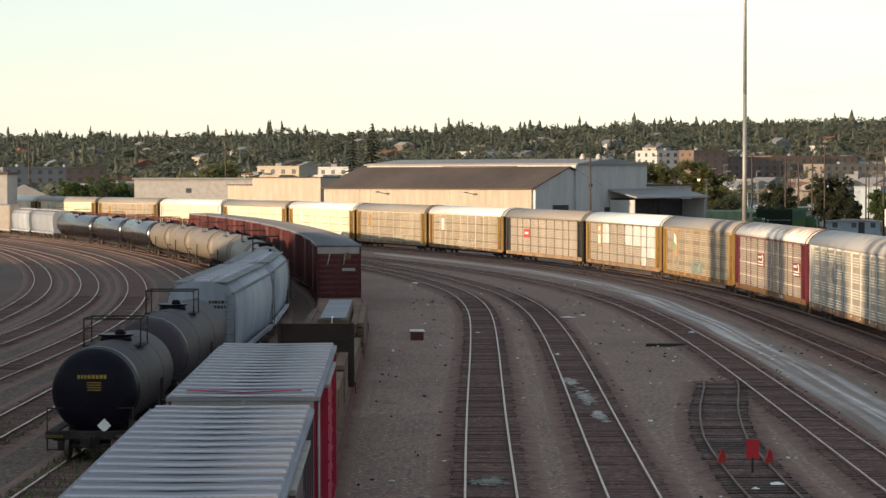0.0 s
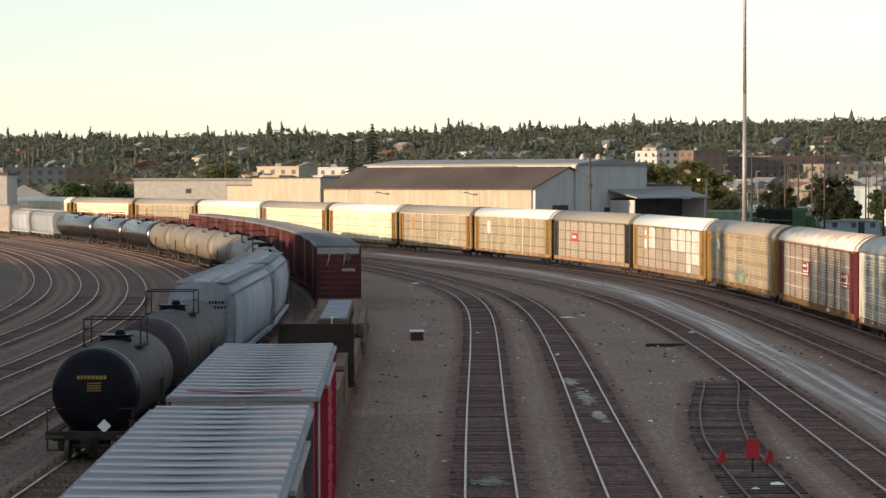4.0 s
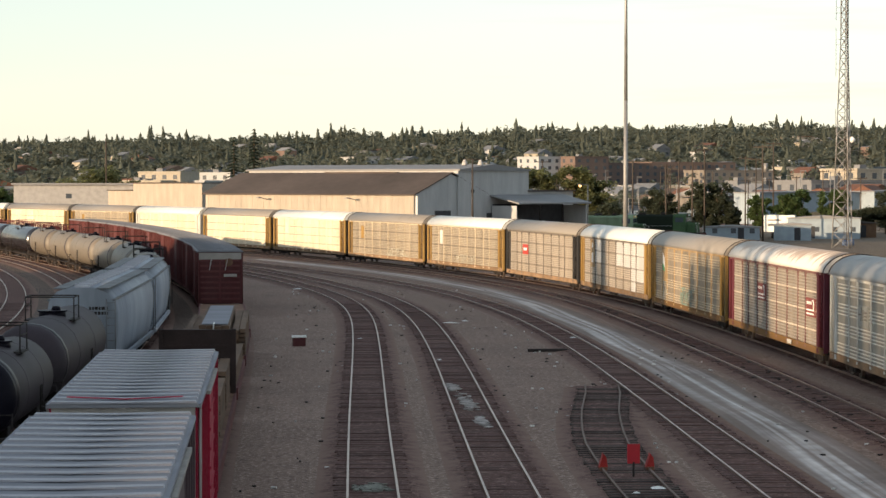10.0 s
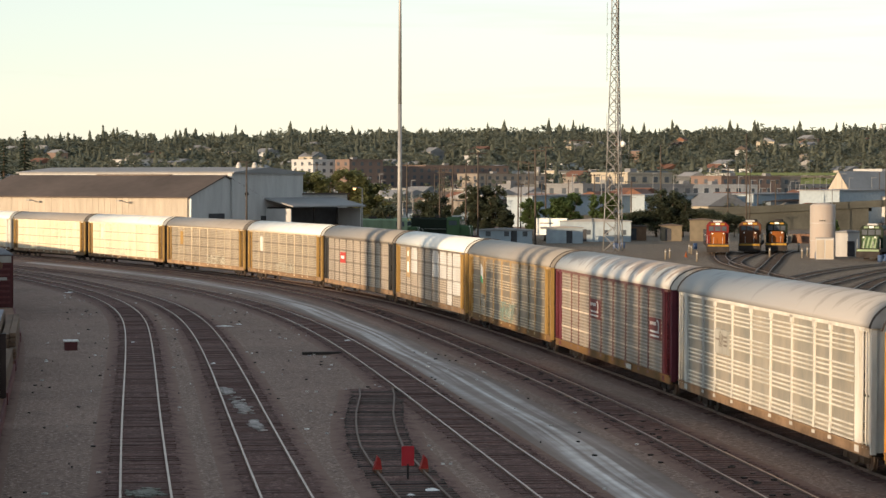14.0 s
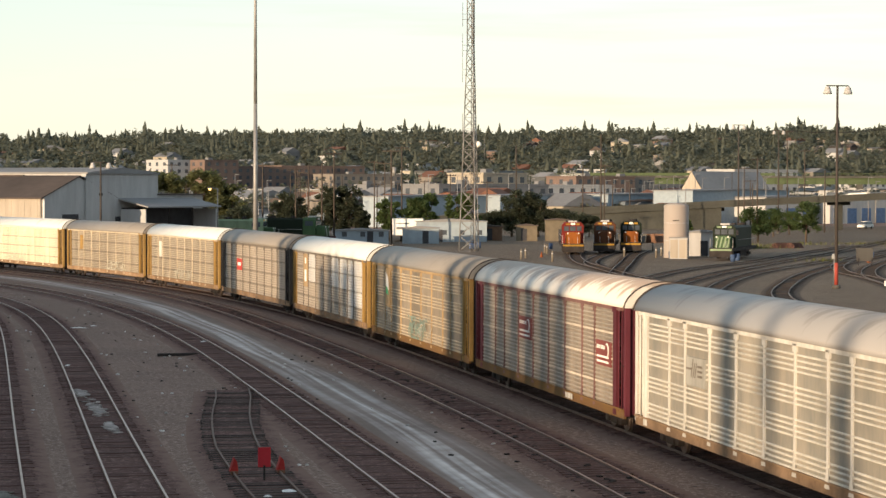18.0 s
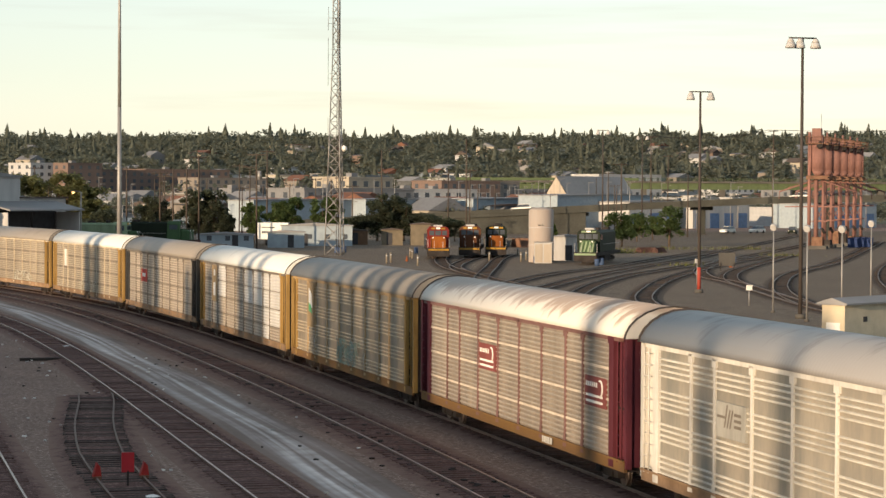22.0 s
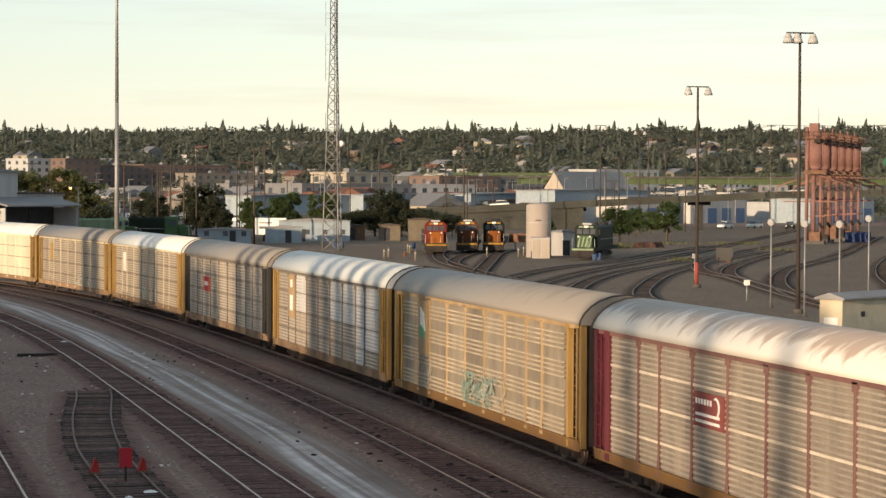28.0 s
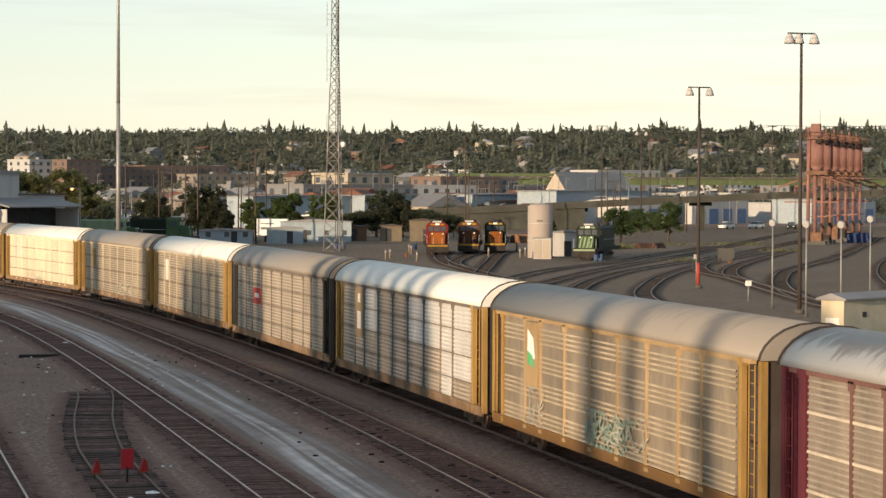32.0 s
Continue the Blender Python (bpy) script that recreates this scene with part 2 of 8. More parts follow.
def road_material():
    """Grey road with pale dust streaks along its length (the road's own coordinate: x across, y along)."""
    m = mat("dusty_service_road", (0.19, 0.145, 0.122), 0.95, vary=0.25, scale=0.15, fine=2.0)
    n, l = m.node_tree.nodes, m.node_tree.links
    b = n["Principled BSDF"]
    base = b.inputs["Base Color"].links[0].from_socket
    uv = n.new("ShaderNodeUVMap")
    mp = n.new("ShaderNodeMapping")
    mp.inputs["Scale"].default_value = (1.6, 0.03, 1)
    l.new(uv.outputs[0], mp.inputs[0])
    no = n.new("ShaderNodeTexNoise")
    no.inputs["Scale"].default_value, no.inputs["Detail"].default_value = 1.0, 2
    l.new(mp.outputs[0], no.inputs["Vector"])
    rp = n.new("ShaderNodeValToRGB")
    rp.color_ramp.elements[0].position, rp.color_ramp.elements[1].position = 0.43, 0.64
    rp.color_ramp.elements[0].color = (0.14, 0.14, 0.14, 1)
    l.new(no.outputs[0], rp.inputs[0])
    sep = n.new("ShaderNodeSeparateXYZ")
    l.new(uv.outputs[0], sep.inputs[0])
    edge = n.new("ShaderNodeMapRange")  # dust lies in the middle of the road
    ab = n.new("ShaderNodeMath")
    ab.operation = "ABSOLUTE"
    l.new(sep.outputs[0], ab.inputs[0])
    l.new(ab.outputs[0], edge.inputs[0])
    edge.inputs[1].default_value, edge.inputs[2].default_value = 0.5, 1.95
    edge.inputs[3].default_value, edge.inputs[4].default_value = 1.0, 0.0
    mu = n.new("ShaderNodeMath")
    mu.operation = "MULTIPLY"
    l.new(rp.outputs[0], mu.inputs[0])
    l.new(edge.outputs[0], mu.inputs[1])
    co, gap, gr = n.new("ShaderNodeTexCoord"), n.new("ShaderNodeTexNoise"), n.new("ShaderNodeMapRange")
    gap.inputs["Scale"].default_value, gap.inputs["Detail"].default_value = 0.9, 6
    l.new(co.outputs["Object"], gap.inputs["Vector"])
    l.new(gap.outputs[0], gr.inputs[0])
    gr.inputs[1].default_value, gr.inputs[2].default_value = 0.3, 0.62
    gr.inputs[3].default_value, gr.inputs[4].default_value = 0.55, 1.0
    thin = n.new("ShaderNodeMath")
    thin.operation = "MULTIPLY"
    l.new(mu.outputs[0], thin.inputs[0])
    l.new(gr.outputs[0], thin.inputs[1])
    mx = n.new("ShaderNodeMixRGB")
    l.new(thin.outputs[0], mx.inputs[0])
    l.new(base, mx.inputs[1])
    mx.inputs[2].default_value = (0.7, 0.66, 0.63, 1)
    l.new(mx.outputs[0], b.inputs["Base Color"])
    return m


M_APRON = gravel("dark_yard_gravel", (0.12, 0.086, 0.071), (0.23, 0.175, 0.14), (0.056, 0.04, 0.034))
M_YARD = gravel("tan_yard_gravel", (0.165, 0.128, 0.095), (0.28, 0.22, 0.165), (0.085, 0.064, 0.05))
M_YARDBED = gravel("oily_dark_ballast", (0.04, 0.031, 0.027), (0.085, 0.066, 0.056), (0.028, 0.022, 0.02), (0.115, 0.088, 0.067))
M_YARDRAIL = mat("dull_yard_rail", (0.13, 0.1, 0.085), 0.5, 0.4, vary=0.25)
M_ROAD = road_material()
M_TANK.node_tree.nodes["Principled BSDF"].inputs["Specular IOR Level"].default_value = 0.06


# ---- mesh helpers ----
class Mesh:
    """Collects boxes, prisms, tubes and grids into one mesh."""

    def __init__(self):
        self.v, self.f, self.smooth = [], [], []

    def add(self, verts, faces, smooth=False):
        k = len(self.v)
        self.v += [tuple(p) for p in verts]
        self.f += [tuple(i + k for i in f) for f in faces]
        self.smooth += [smooth] * len(faces)
        return self

    def box(self, x0, x1, y0, y1, z0, z1, m=None):
        p = [(x, y, z) for z in (z0, z1) for y in (y0, y1) for x in (x0, x1)]
        if m is not None:
            p = [m @ Vector(q) for q in p]
        return self.add(p, [(0, 2, 3, 1), (4, 5, 7, 6), (0, 1, 5, 4), (2, 6, 7, 3), (0, 4, 6, 2), (1, 3, 7, 5)])

    def prism(self, profile, y0, y1, smooth=False):
        """A closed profile in x, z, pushed along y."""
        n = len(profile)
        self.add([(x, y, z) for y in (y0, y1) for x, z in profile], [], smooth)
        k = len(self.v) - 2 * n
        for i in range(n):
            j = (i + 1) % n
            self.f.append((k + i, k + n + i, k + n + j, k + j))
            self.smooth.append(smooth)
        self.f += [tuple(k + i for i in range(n)), tuple(k + 2 * n - 1 - i for i in range(n))]
        self.smooth += [False, False]
        return self

    def tube(self, a, b, r0, r1=None, n=8, caps=True):
        a, b = Vector(a), Vector(b)
        r1 = r0 if r1 is None else r1
        d = (b - a).normalized()
        u = d.orthogonal().normalized()
        w = d.cross(u)
        ring = [u * math.cos(2 * math.pi * i / n) + w * math.sin(2 * math.pi * i / n) for i in range(n)]
        self.add([a + c * r0 for c in ring] + [b + c * r1 for c in ring], [(i, (i + 1) % n, n + (i + 1) % n, n + i) for i in range(n)], True)
        if caps:
            k = len(self.v) - 2 * n
            self.f += [tuple(k + n - 1 - i for i in range(n)), tuple(k + n + i for i in range(n))]
            self.smooth += [False, False]
        return self

    def revolve(self, stations, axis_y=True, cx=0, cz=0, n=24):
        """Rings (y, radius) along y about the line x=cx, z=cz."""
        k0 = len(self.v)
        for y, r in stations:
            self.v += [(cx + r * math.cos(2 * math.pi * i / n), y, cz + r * math.sin(2 * math.pi * i / n)) for i in range(n)]
        for s in range(len(stations) - 1):
            for i in range(n):
                a, b = k0 + s * n + i, k0 + s * n + (i + 1) % n
                self.f.append((a, a + n, b + n, b))
                self.smooth.append(True)
        self.f += [tuple(k0 + i for i in range(n)), tuple(k0 + (len(stations) - 1) * n + n - 1 - i for i in range(n))]
        self.smooth += [False, False]
        return self

    def data(self, name, material):
        me = bpy.data.meshes.new(name)
        me.from_pydata(self.v, [], self.f)
        me.polygons.foreach_set("use_smooth", self.smooth)
        me.materials.append(material)
        me.update()
        return me


def part(name, mesh, material, parent, label="", at=None):
    """One mesh object under a thing or under a part. mesh: a Mesh, or mesh data to share."""
    data = mesh.data(name, material) if isinstance(mesh, Mesh) else mesh
    ob = new(name, data)
    ob.parent = parent
    if at is not None:
        ob.matrix_basis = at
    if label:
        ob["label"] = label
    return ob


def thing(name, m, label, category, group="", kind=""):
    ob = new(name)
    ob.empty_display_size = 0.3
    ob.matrix_basis = m
    return tagged(ob, label, category, group, kind)


def solid(name, mesh, material, label, category, group="", kind="", m=None):
    ob = new(name, mesh.data(name, material))
    if m is not None:
        ob.matrix_basis = m
    return tagged(ob, label, category, group, kind)


# ---- the tracks of the yard: start, heading and curvature along each one ----
KNOTS = (0, 60, 110, 150, 190, 230, 270, 320, 380, 460, 600)
TRACKS = {
    "A": (1.03, -0.91, -0.19, 0.38, 4.14, 2.26, 1.93, 1.64, 1.59, 1.54, 1.51),
    "B": (4.98, -1.40, -0.14, 0.80, 3.92, 1.63, 1.44, 1.42, 1.49, 1.49, 1.48),
    "C": (13.18, -1.44, -0.02, 1.35, 3.29, 2.93, 2.25, 1.78, 1.65, 1.57, 1.53),
    "D": (18.66, -5.00, 1.01, 0.33, 2.77, 3.20, 2.30, 1.80, 1.66, 1.57, 1.53),
    "E": (24.59, -2.42, 0.39, 0.85, 2.42, 3.37, 1.95, 1.29, 1.58, 1.51, 1.46),
    "F": (-3.75, 2.28, -0.23, 1.34, 1.57, 1.14, 1.52, 1.50, 1.53, 1.51, 1.49),
    "G": (-12.25, -1.77, 0.09, 1.63, 2.55, 2.07, 1.02, 1.29, 1.46, 1.48, 1.47),
    "I": (-16.68, -0.55, -0.02, 1.41, 2.31, 1.38, 1.77, 1.78, 1.65, 1.57, 1.53),
    "J": (-22.60, -2.02, -0.15, 2.44, 1.69, 1.36, 1.86, 1.64, 1.59, 1.54, 1.51),
    "K": (-27.84, -2.62, -0.26, 2.43, 2.33, 1.44, 1.94, 1.64, 1.59, 1.54, 1.51),
    "L": (-29.81, -2.10, 0.25, 1.72, 2.44, 1.21, 1.46, 1.40, 1.48, 1.49, 1.48),
}


class Line:
    """A track's centre line by arc length: curvature in 1/km at KNOTS, starting at y = 30."""

    def __init__(self, p, ds=0.5, n=1160):
        s = np.arange(n) * ds
        k = 1e-3 * np.interp(s, KNOTS, (0, *p[2:11], p[10]))
        self.h = p[1] / 100 + np.cumsum(k) * ds - k * ds / 2
        self.x = p[0] + np.concatenate([[0], np.cumsum(-np.sin(self.h) * ds)[:-1]])
        self.y = 30 + np.concatenate([[0], np.cumsum(np.cos(self.h) * ds)[:-1]])
        self.s, self.p = s, p

    def at(self, s, off=0.0):
        """Place and heading (radians) at arc length s, off metres to the right."""
        h = float(np.interp(s, self.s, self.h))
        x, y = float(np.interp(s, self.s, self.x)), float(np.interp(s, self.s, self.y))
        if s < 0:
            x, y = x - math.sin(h) * s, y + math.cos(h) * s
        return x + off * math.cos(h), y + off * math.sin(h), h

    def s_of_y(self, y):
        return float(np.interp(y, self.y, self.s)) if y > 30 else y - 30

    def car(self, s, half, z=0.0):
        """Pose of a car whose trucks stand half metres before and behind s."""
        ax, ay, _ = self.at(s - half)
        bx, by, _ = self.at(s + half)
        return pose((ax + bx) / 2, (ay + by) / 2, z, 0, 0, math.degrees(math.atan2(-(bx - ax), by - ay)))


LINE = {k: Line(p) for k, p in TRACKS.items()}


def ribbon(line, s0, s1, off, profile, step=4.0, closed=True):
    """A profile in (offset, z) swept along a line."""
    m = Mesh()
    n = len(profile)
    ss = np.arange(s0, s1 + step, step)
    for s in ss:
        for o, z in profile:
            x, y, _ = line.at(s, off + o)
            m.v.append((x, y, z))
    for i in range(len(ss) - 1):
        for j in range(n if closed else n - 1):
            a, b = i * n + j, i * n + (j + 1) % n
            m.f.append((a, b, b + n, a + n))
            m.smooth.append(False)
    return m


RAIL = [(-0.07, 0.0), (0.07, 0.0), (0.035, 0.05), (0.036, 0.17), (-0.036, 0.17), (-0.035, 0.05)]


TIE = []


def shared_tie():
    if not TIE:
        TIE.append(Mesh().box(-1.17, 1.17, -0.12, 0.12, 0.0, 0.082).data("tie", M_TIE))
    return TIE[0]


def track(key, line, s0, s1, bed=True, rail_mat=None, tie_to=None, bed_mat=None):
    th = thing("railway_track", Matrix(), "railway track with worn steel rails on dark ballast", "track", "yard tracks", "structure")
    if bed:
        bed_mesh = ribbon(line, s0, s1, 0, [(-1.75, 0.005), (-1.02, 0.079), (1.02, 0.079), (1.75, 0.005)], 0.8 if key != "x" else 1.5, False)
        bed = part("trackbed", bed_mesh, bed_mat or M_BED, th)
        uv = bed.data.uv_layers.new(name="UVMap")
        for lp in bed.data.loops:
            uv.data[lp.index].uv = ((0.0, 0.22, 0.78, 1.0)[lp.vertex_index % 4], 0.0)
    for o in (-0.753, 0.753):
        part("rail", ribbon(line, s0, s1, o, RAIL), rail_mat or M_RAIL, th)
    ties = Mesh()
    s = s0
    one = shared_tie() if key in "ABCD" else None
    while s < min(s1, tie_to or s1):
        x, y, h = line.at(s)
        j = random.uniform(-0.06, 0.06)
        if one is not None and 12 < s < 46:
            part("tie", one, None, th, "", pose(x + j, y, random.uniform(-0.015, 0.02), 0, 0, math.degrees(h) + random.uniform(-1, 1)))
            s += 0.58
            continue
        ties.box(-1.17 + j, 1.17 + j, -0.12, 0.12, 0.0, 0.085 + random.uniform(-0.015, 0.02), pose(x, y, 0, 0, 0, math.degrees(h) + random.uniform(-1, 1)))
        s += 0.58
    tagged(part("ties", ties, M_TIE if key != "x" else M_OILTIE, th), kind="stuff")
    return th


# ground: one sheet out to the horizon, rising into the hill behind the town
HILL_START, HILL_END = 900.0, 2300.0


def ground_z(x, y):
    d = math.hypot(x, y)
    if d < HILL_START or y < 0:
        return 0.0
    f = min(1.0, (d - HILL_START) / (HILL_END - HILL_START))
    az = math.degrees(math.atan2(x, y))
    crest = 38.5 + 10 * math.exp(-((az - 13) / 13) ** 2) + 7 / (1 + math.exp(-(az - 17) / 2)) - 4 * math.exp(-((az + 12) / 8) ** 2) + 3 * math.exp(-((az - 8) / 5) ** 2) + 4 / (1 + math.exp(-(az - 21) / 1.5))
    return crest * f * f * (3 - 2 * f)


def build_ground():
    m = Mesh()
    rs = [0, 20, 45, 80, 130, 200, 300, 420, 560, 720, 900, 1050, 1200, 1350, 1500, 1650, 1800, 1950, 2100, 2300, 2700, 3400, 4700]
    n = 96
    for r in rs:
        for i in range(n):
            a = 2 * math.pi * i / n
            x, y = r * math.sin(a), r * math.cos(a)
            m.v.append((x, y, ground_z(x, y)))
    for k in range(len(rs) - 1):
        for i in range(n):
            j = (i + 1) % n
            m.f.append((k * n + i, (k + 1) * n + i, (k + 1) * n + j, k * n + j))
            m.smooth.append(True)
    ob = solid("ground", m, M_GROUND, "grey-brown gravel yard ground reaching a low wooded hill", "ground", kind="structure")
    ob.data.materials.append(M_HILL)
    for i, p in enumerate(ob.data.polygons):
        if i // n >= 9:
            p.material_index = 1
    return ob


build_ground()
for key in "ABCDEFGIJKL":
    track(key, LINE[key], -22 if key in "ABCDEFG" else 0, 420 if key in "EFG" else 330, tie_to=150)


# ---- moving train of covered car carriers ----
CAR_L, TRUCK_HALF = 27.1, 9.9
TRAIN_ROWS = [(0, 121.9), (5.5, 99.5), (8, 89.5), (13, 69.7), (16.5, 56.1), (20, 42.7), (23, 31.15), (25, 23.55), (30, 4.55), (32, -2.9)]  # arc length of one coupling by time
POST_Y = (-8.6, -6.76, -4.06, -1.35, 1.35, 4.06, 6.76, 8.6)
BAYS = [(-11.25, -8.6), (-8.6, -6.76), (-6.76, -4.06), (-4.06, -1.35), (-1.35, 1.35), (1.35, 4.06), (4.06, 6.76), (6.76, 8.6), (8.6, 11.25)]


def train_s(t):
    ts, ss = zip(*TRAIN_ROWS)
    return float(np.interp(t, ts, ss))


def paint(name, c, rough=0.6, metal=0.0, vary=0.25, **k):
    return mat(name, c, rough, metal, vary, scale=0.9, fine=7, stretch=(1, 1, 0.3), rnd=0.1, **k)


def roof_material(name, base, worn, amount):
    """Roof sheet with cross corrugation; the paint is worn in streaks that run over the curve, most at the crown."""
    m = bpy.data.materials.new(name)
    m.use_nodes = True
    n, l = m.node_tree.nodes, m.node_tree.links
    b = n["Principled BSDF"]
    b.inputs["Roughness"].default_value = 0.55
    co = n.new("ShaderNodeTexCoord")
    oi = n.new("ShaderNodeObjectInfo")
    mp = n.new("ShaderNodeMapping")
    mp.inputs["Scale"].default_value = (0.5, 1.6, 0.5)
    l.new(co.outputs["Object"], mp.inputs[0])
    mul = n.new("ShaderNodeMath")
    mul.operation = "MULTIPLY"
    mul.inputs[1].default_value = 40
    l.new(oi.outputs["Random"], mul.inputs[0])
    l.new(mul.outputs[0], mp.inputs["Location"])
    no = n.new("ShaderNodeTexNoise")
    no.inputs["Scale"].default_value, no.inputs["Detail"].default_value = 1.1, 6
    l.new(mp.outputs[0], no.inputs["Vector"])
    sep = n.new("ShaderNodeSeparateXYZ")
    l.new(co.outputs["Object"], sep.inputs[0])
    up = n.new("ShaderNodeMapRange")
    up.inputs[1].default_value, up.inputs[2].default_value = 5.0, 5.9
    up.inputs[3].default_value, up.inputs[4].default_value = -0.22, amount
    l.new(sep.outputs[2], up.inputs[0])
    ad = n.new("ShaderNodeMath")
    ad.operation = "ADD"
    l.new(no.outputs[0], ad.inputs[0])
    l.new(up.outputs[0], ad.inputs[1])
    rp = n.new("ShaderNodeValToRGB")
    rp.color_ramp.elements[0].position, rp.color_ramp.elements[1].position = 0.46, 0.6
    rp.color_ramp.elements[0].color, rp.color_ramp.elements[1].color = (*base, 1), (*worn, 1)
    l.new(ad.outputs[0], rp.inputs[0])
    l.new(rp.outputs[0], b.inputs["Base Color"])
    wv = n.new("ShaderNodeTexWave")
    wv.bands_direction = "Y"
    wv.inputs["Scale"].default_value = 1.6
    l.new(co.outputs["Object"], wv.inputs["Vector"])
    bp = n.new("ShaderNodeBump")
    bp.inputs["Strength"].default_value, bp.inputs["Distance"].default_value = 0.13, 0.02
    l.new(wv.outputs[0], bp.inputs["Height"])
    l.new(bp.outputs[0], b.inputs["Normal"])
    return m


GALV = paint("galvanised_side_sheet", (0.25, 0.215, 0.178), 0.55, 0.15, 0.42, tint=(0.36, 0.3, 0.23), amount=0.7)
GALVW = paint("new_white_side_sheet", (0.5, 0.49, 0.47), 0.5, 0.1)
SILVER = paint("silver_side_sheet", (0.31, 0.315, 0.28), 0.5, 0.1, 0.42, tint=(0.36, 0.3, 0.23), amount=0.7)
TANS = paint("tan_side_sheet", (0.265, 0.225, 0.168), 0.55, 0.15, 0.42, tint=(0.36, 0.3, 0.23), amount=0.7)
CREAMS = paint("cream_side_sheet", (0.62, 0.54, 0.4), 0.55, 0.1)
GALVB = paint("bright_galvanised_sheet", (0.33, 0.285, 0.232), 0.55, 0.15, 0.38, tint=(0.42, 0.35, 0.27), amount=0.7)
# each sheet colour has a paler twin for its ribs
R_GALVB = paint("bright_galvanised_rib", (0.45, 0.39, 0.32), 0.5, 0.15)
R_GALV = paint("galvanised_rib_pale", (0.345, 0.3, 0.248), 0.5, 0.15)
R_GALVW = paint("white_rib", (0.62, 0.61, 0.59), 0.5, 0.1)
R_TANS = paint("pale_tan_rib", (0.42, 0.36, 0.27), 0.5, 0.15)
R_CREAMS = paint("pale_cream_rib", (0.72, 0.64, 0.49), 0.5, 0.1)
P_SEAM = paint("dark_sheet_joint", (0.15, 0.13, 0.11))
P_OCHRE = paint("ochre_post_paint", (0.37, 0.262, 0.145))
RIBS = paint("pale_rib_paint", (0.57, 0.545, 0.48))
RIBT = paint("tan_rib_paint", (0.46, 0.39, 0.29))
BAND = paint("pale_side_band", (0.48, 0.42, 0.35))
P_FADED = paint("faded_maroon_post", (0.165, 0.09, 0.082))
# end doors coloured dark to stand for the shaded gap between cars
P_DGAP = paint("gap_shade_end_door", (0.06, 0.05, 0.045))
P_THIN = paint("grey_brown_post", (0.15, 0.13, 0.11))
P_YEL = paint("ochre_yellow_paint", (0.31, 0.195, 0.068))
P_MAR = paint("maroon_paint", (0.105, 0.026, 0.036))
P_PALE = paint("dull_cream_plate", (0.31, 0.305, 0.275))
P_PLATE = paint("faded_red_plate", (0.19, 0.06, 0.055))
P_CREAM = paint("cream_white_paint", (0.54, 0.52, 0.475))
P_BLACK = paint("black_end_paint", (0.045, 0.045, 0.045))
P_ORANGE = paint("orange_paint", (0.55, 0.24, 0.04))
P_SILL = mat("grimy_yellow_sill", (0.42, 0.24, 0.08), 0.75, vary=0.5, scale=0.8, fine=6, tint=(0.14, 0.08, 0.05), amount=0.9, rnd=0.15)
P_SILLB = mat("rusty_brown_sill", (0.24, 0.16, 0.1), 0.8, vary=0.4, scale=0.8, fine=6, rnd=0.15)
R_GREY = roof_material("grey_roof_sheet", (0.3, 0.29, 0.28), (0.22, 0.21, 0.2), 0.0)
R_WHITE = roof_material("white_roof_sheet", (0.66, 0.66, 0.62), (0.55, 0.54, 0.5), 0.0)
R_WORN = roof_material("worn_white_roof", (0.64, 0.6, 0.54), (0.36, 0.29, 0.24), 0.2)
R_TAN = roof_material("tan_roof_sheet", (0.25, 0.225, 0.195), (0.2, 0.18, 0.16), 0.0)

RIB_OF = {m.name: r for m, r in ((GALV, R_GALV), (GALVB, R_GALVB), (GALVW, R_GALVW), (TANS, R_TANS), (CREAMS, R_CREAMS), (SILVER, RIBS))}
DATA = {}


def shared(key, build, material):
    if (key, material.name) not in DATA:
        DATA[key, material.name] = build().data(key[0] if isinstance(key, tuple) else key, material)
    return DATA[key, material.name]


def rib_rows(style):
    """Heights and sizes (z, depth, height) of the ribs of a side sheet."""
    if style == "ribs":  # groups of three bold ribs
        return [(0.2 + g * 0.94 + r * 0.16, 0.055, 0.07) for g in range(4) for r in range(4)]
    return [(0.09 + g * 0.965 + r * 0.162, 0.03, 0.075) for g in range(4) for r in range(5)]


def rack_panel(width, height):
    """A side sheet between two posts, origin at its foot, facing -x."""
    w = width / 2
    return Mesh().box(0.0, 0.03, -w, w, 0, height)


def rack_ribs(width, style, height):
    m = Mesh()
    w = width / 2
    for z, d, h in rib_rows(style):
        if z + h > height:
            continue
        m.add([(0.001, -w, z), (0.001, w, z), (-d, w, z + h * 0.3), (-d, -w, z + h * 0.3), (-d, w, z + h * 0.75), (-d, -w, z + h * 0.75), (0.001, w, z + h), (0.001, -w, z + h)], [(0, 3, 2, 1), (3, 5, 4, 2), (5, 7, 6, 4)])
    return m


def rack_post():
    m = Mesh().box(-0.03, 0.04, -0.075, 0.075, 0.0, 3.86)
    m.box(-0.045, 0.04, -0.16, 0.16, 3.62, 3.86)
    m.add([(-0.033, -0.2, 0.0), (-0.033, 0.2, 0.0), (-0.033, 0.07, 0.6), (-0.033, -0.07, 0.6)], [(0, 3, 2, 1)])
    return m


def ladder(height, rungs, w=0.4):
    m = Mesh().tube((0, -w / 2, 0), (0, -w / 2, height), 0.03, n=5).tube((0, w / 2, 0), (0, w / 2, height), 0.03, n=5)
    for i in range(rungs):
        z = (i + 0.5) * height / rungs
        m.tube((0, -w / 2, z), (0, w / 2, z), 0.018, n=4)
    return m


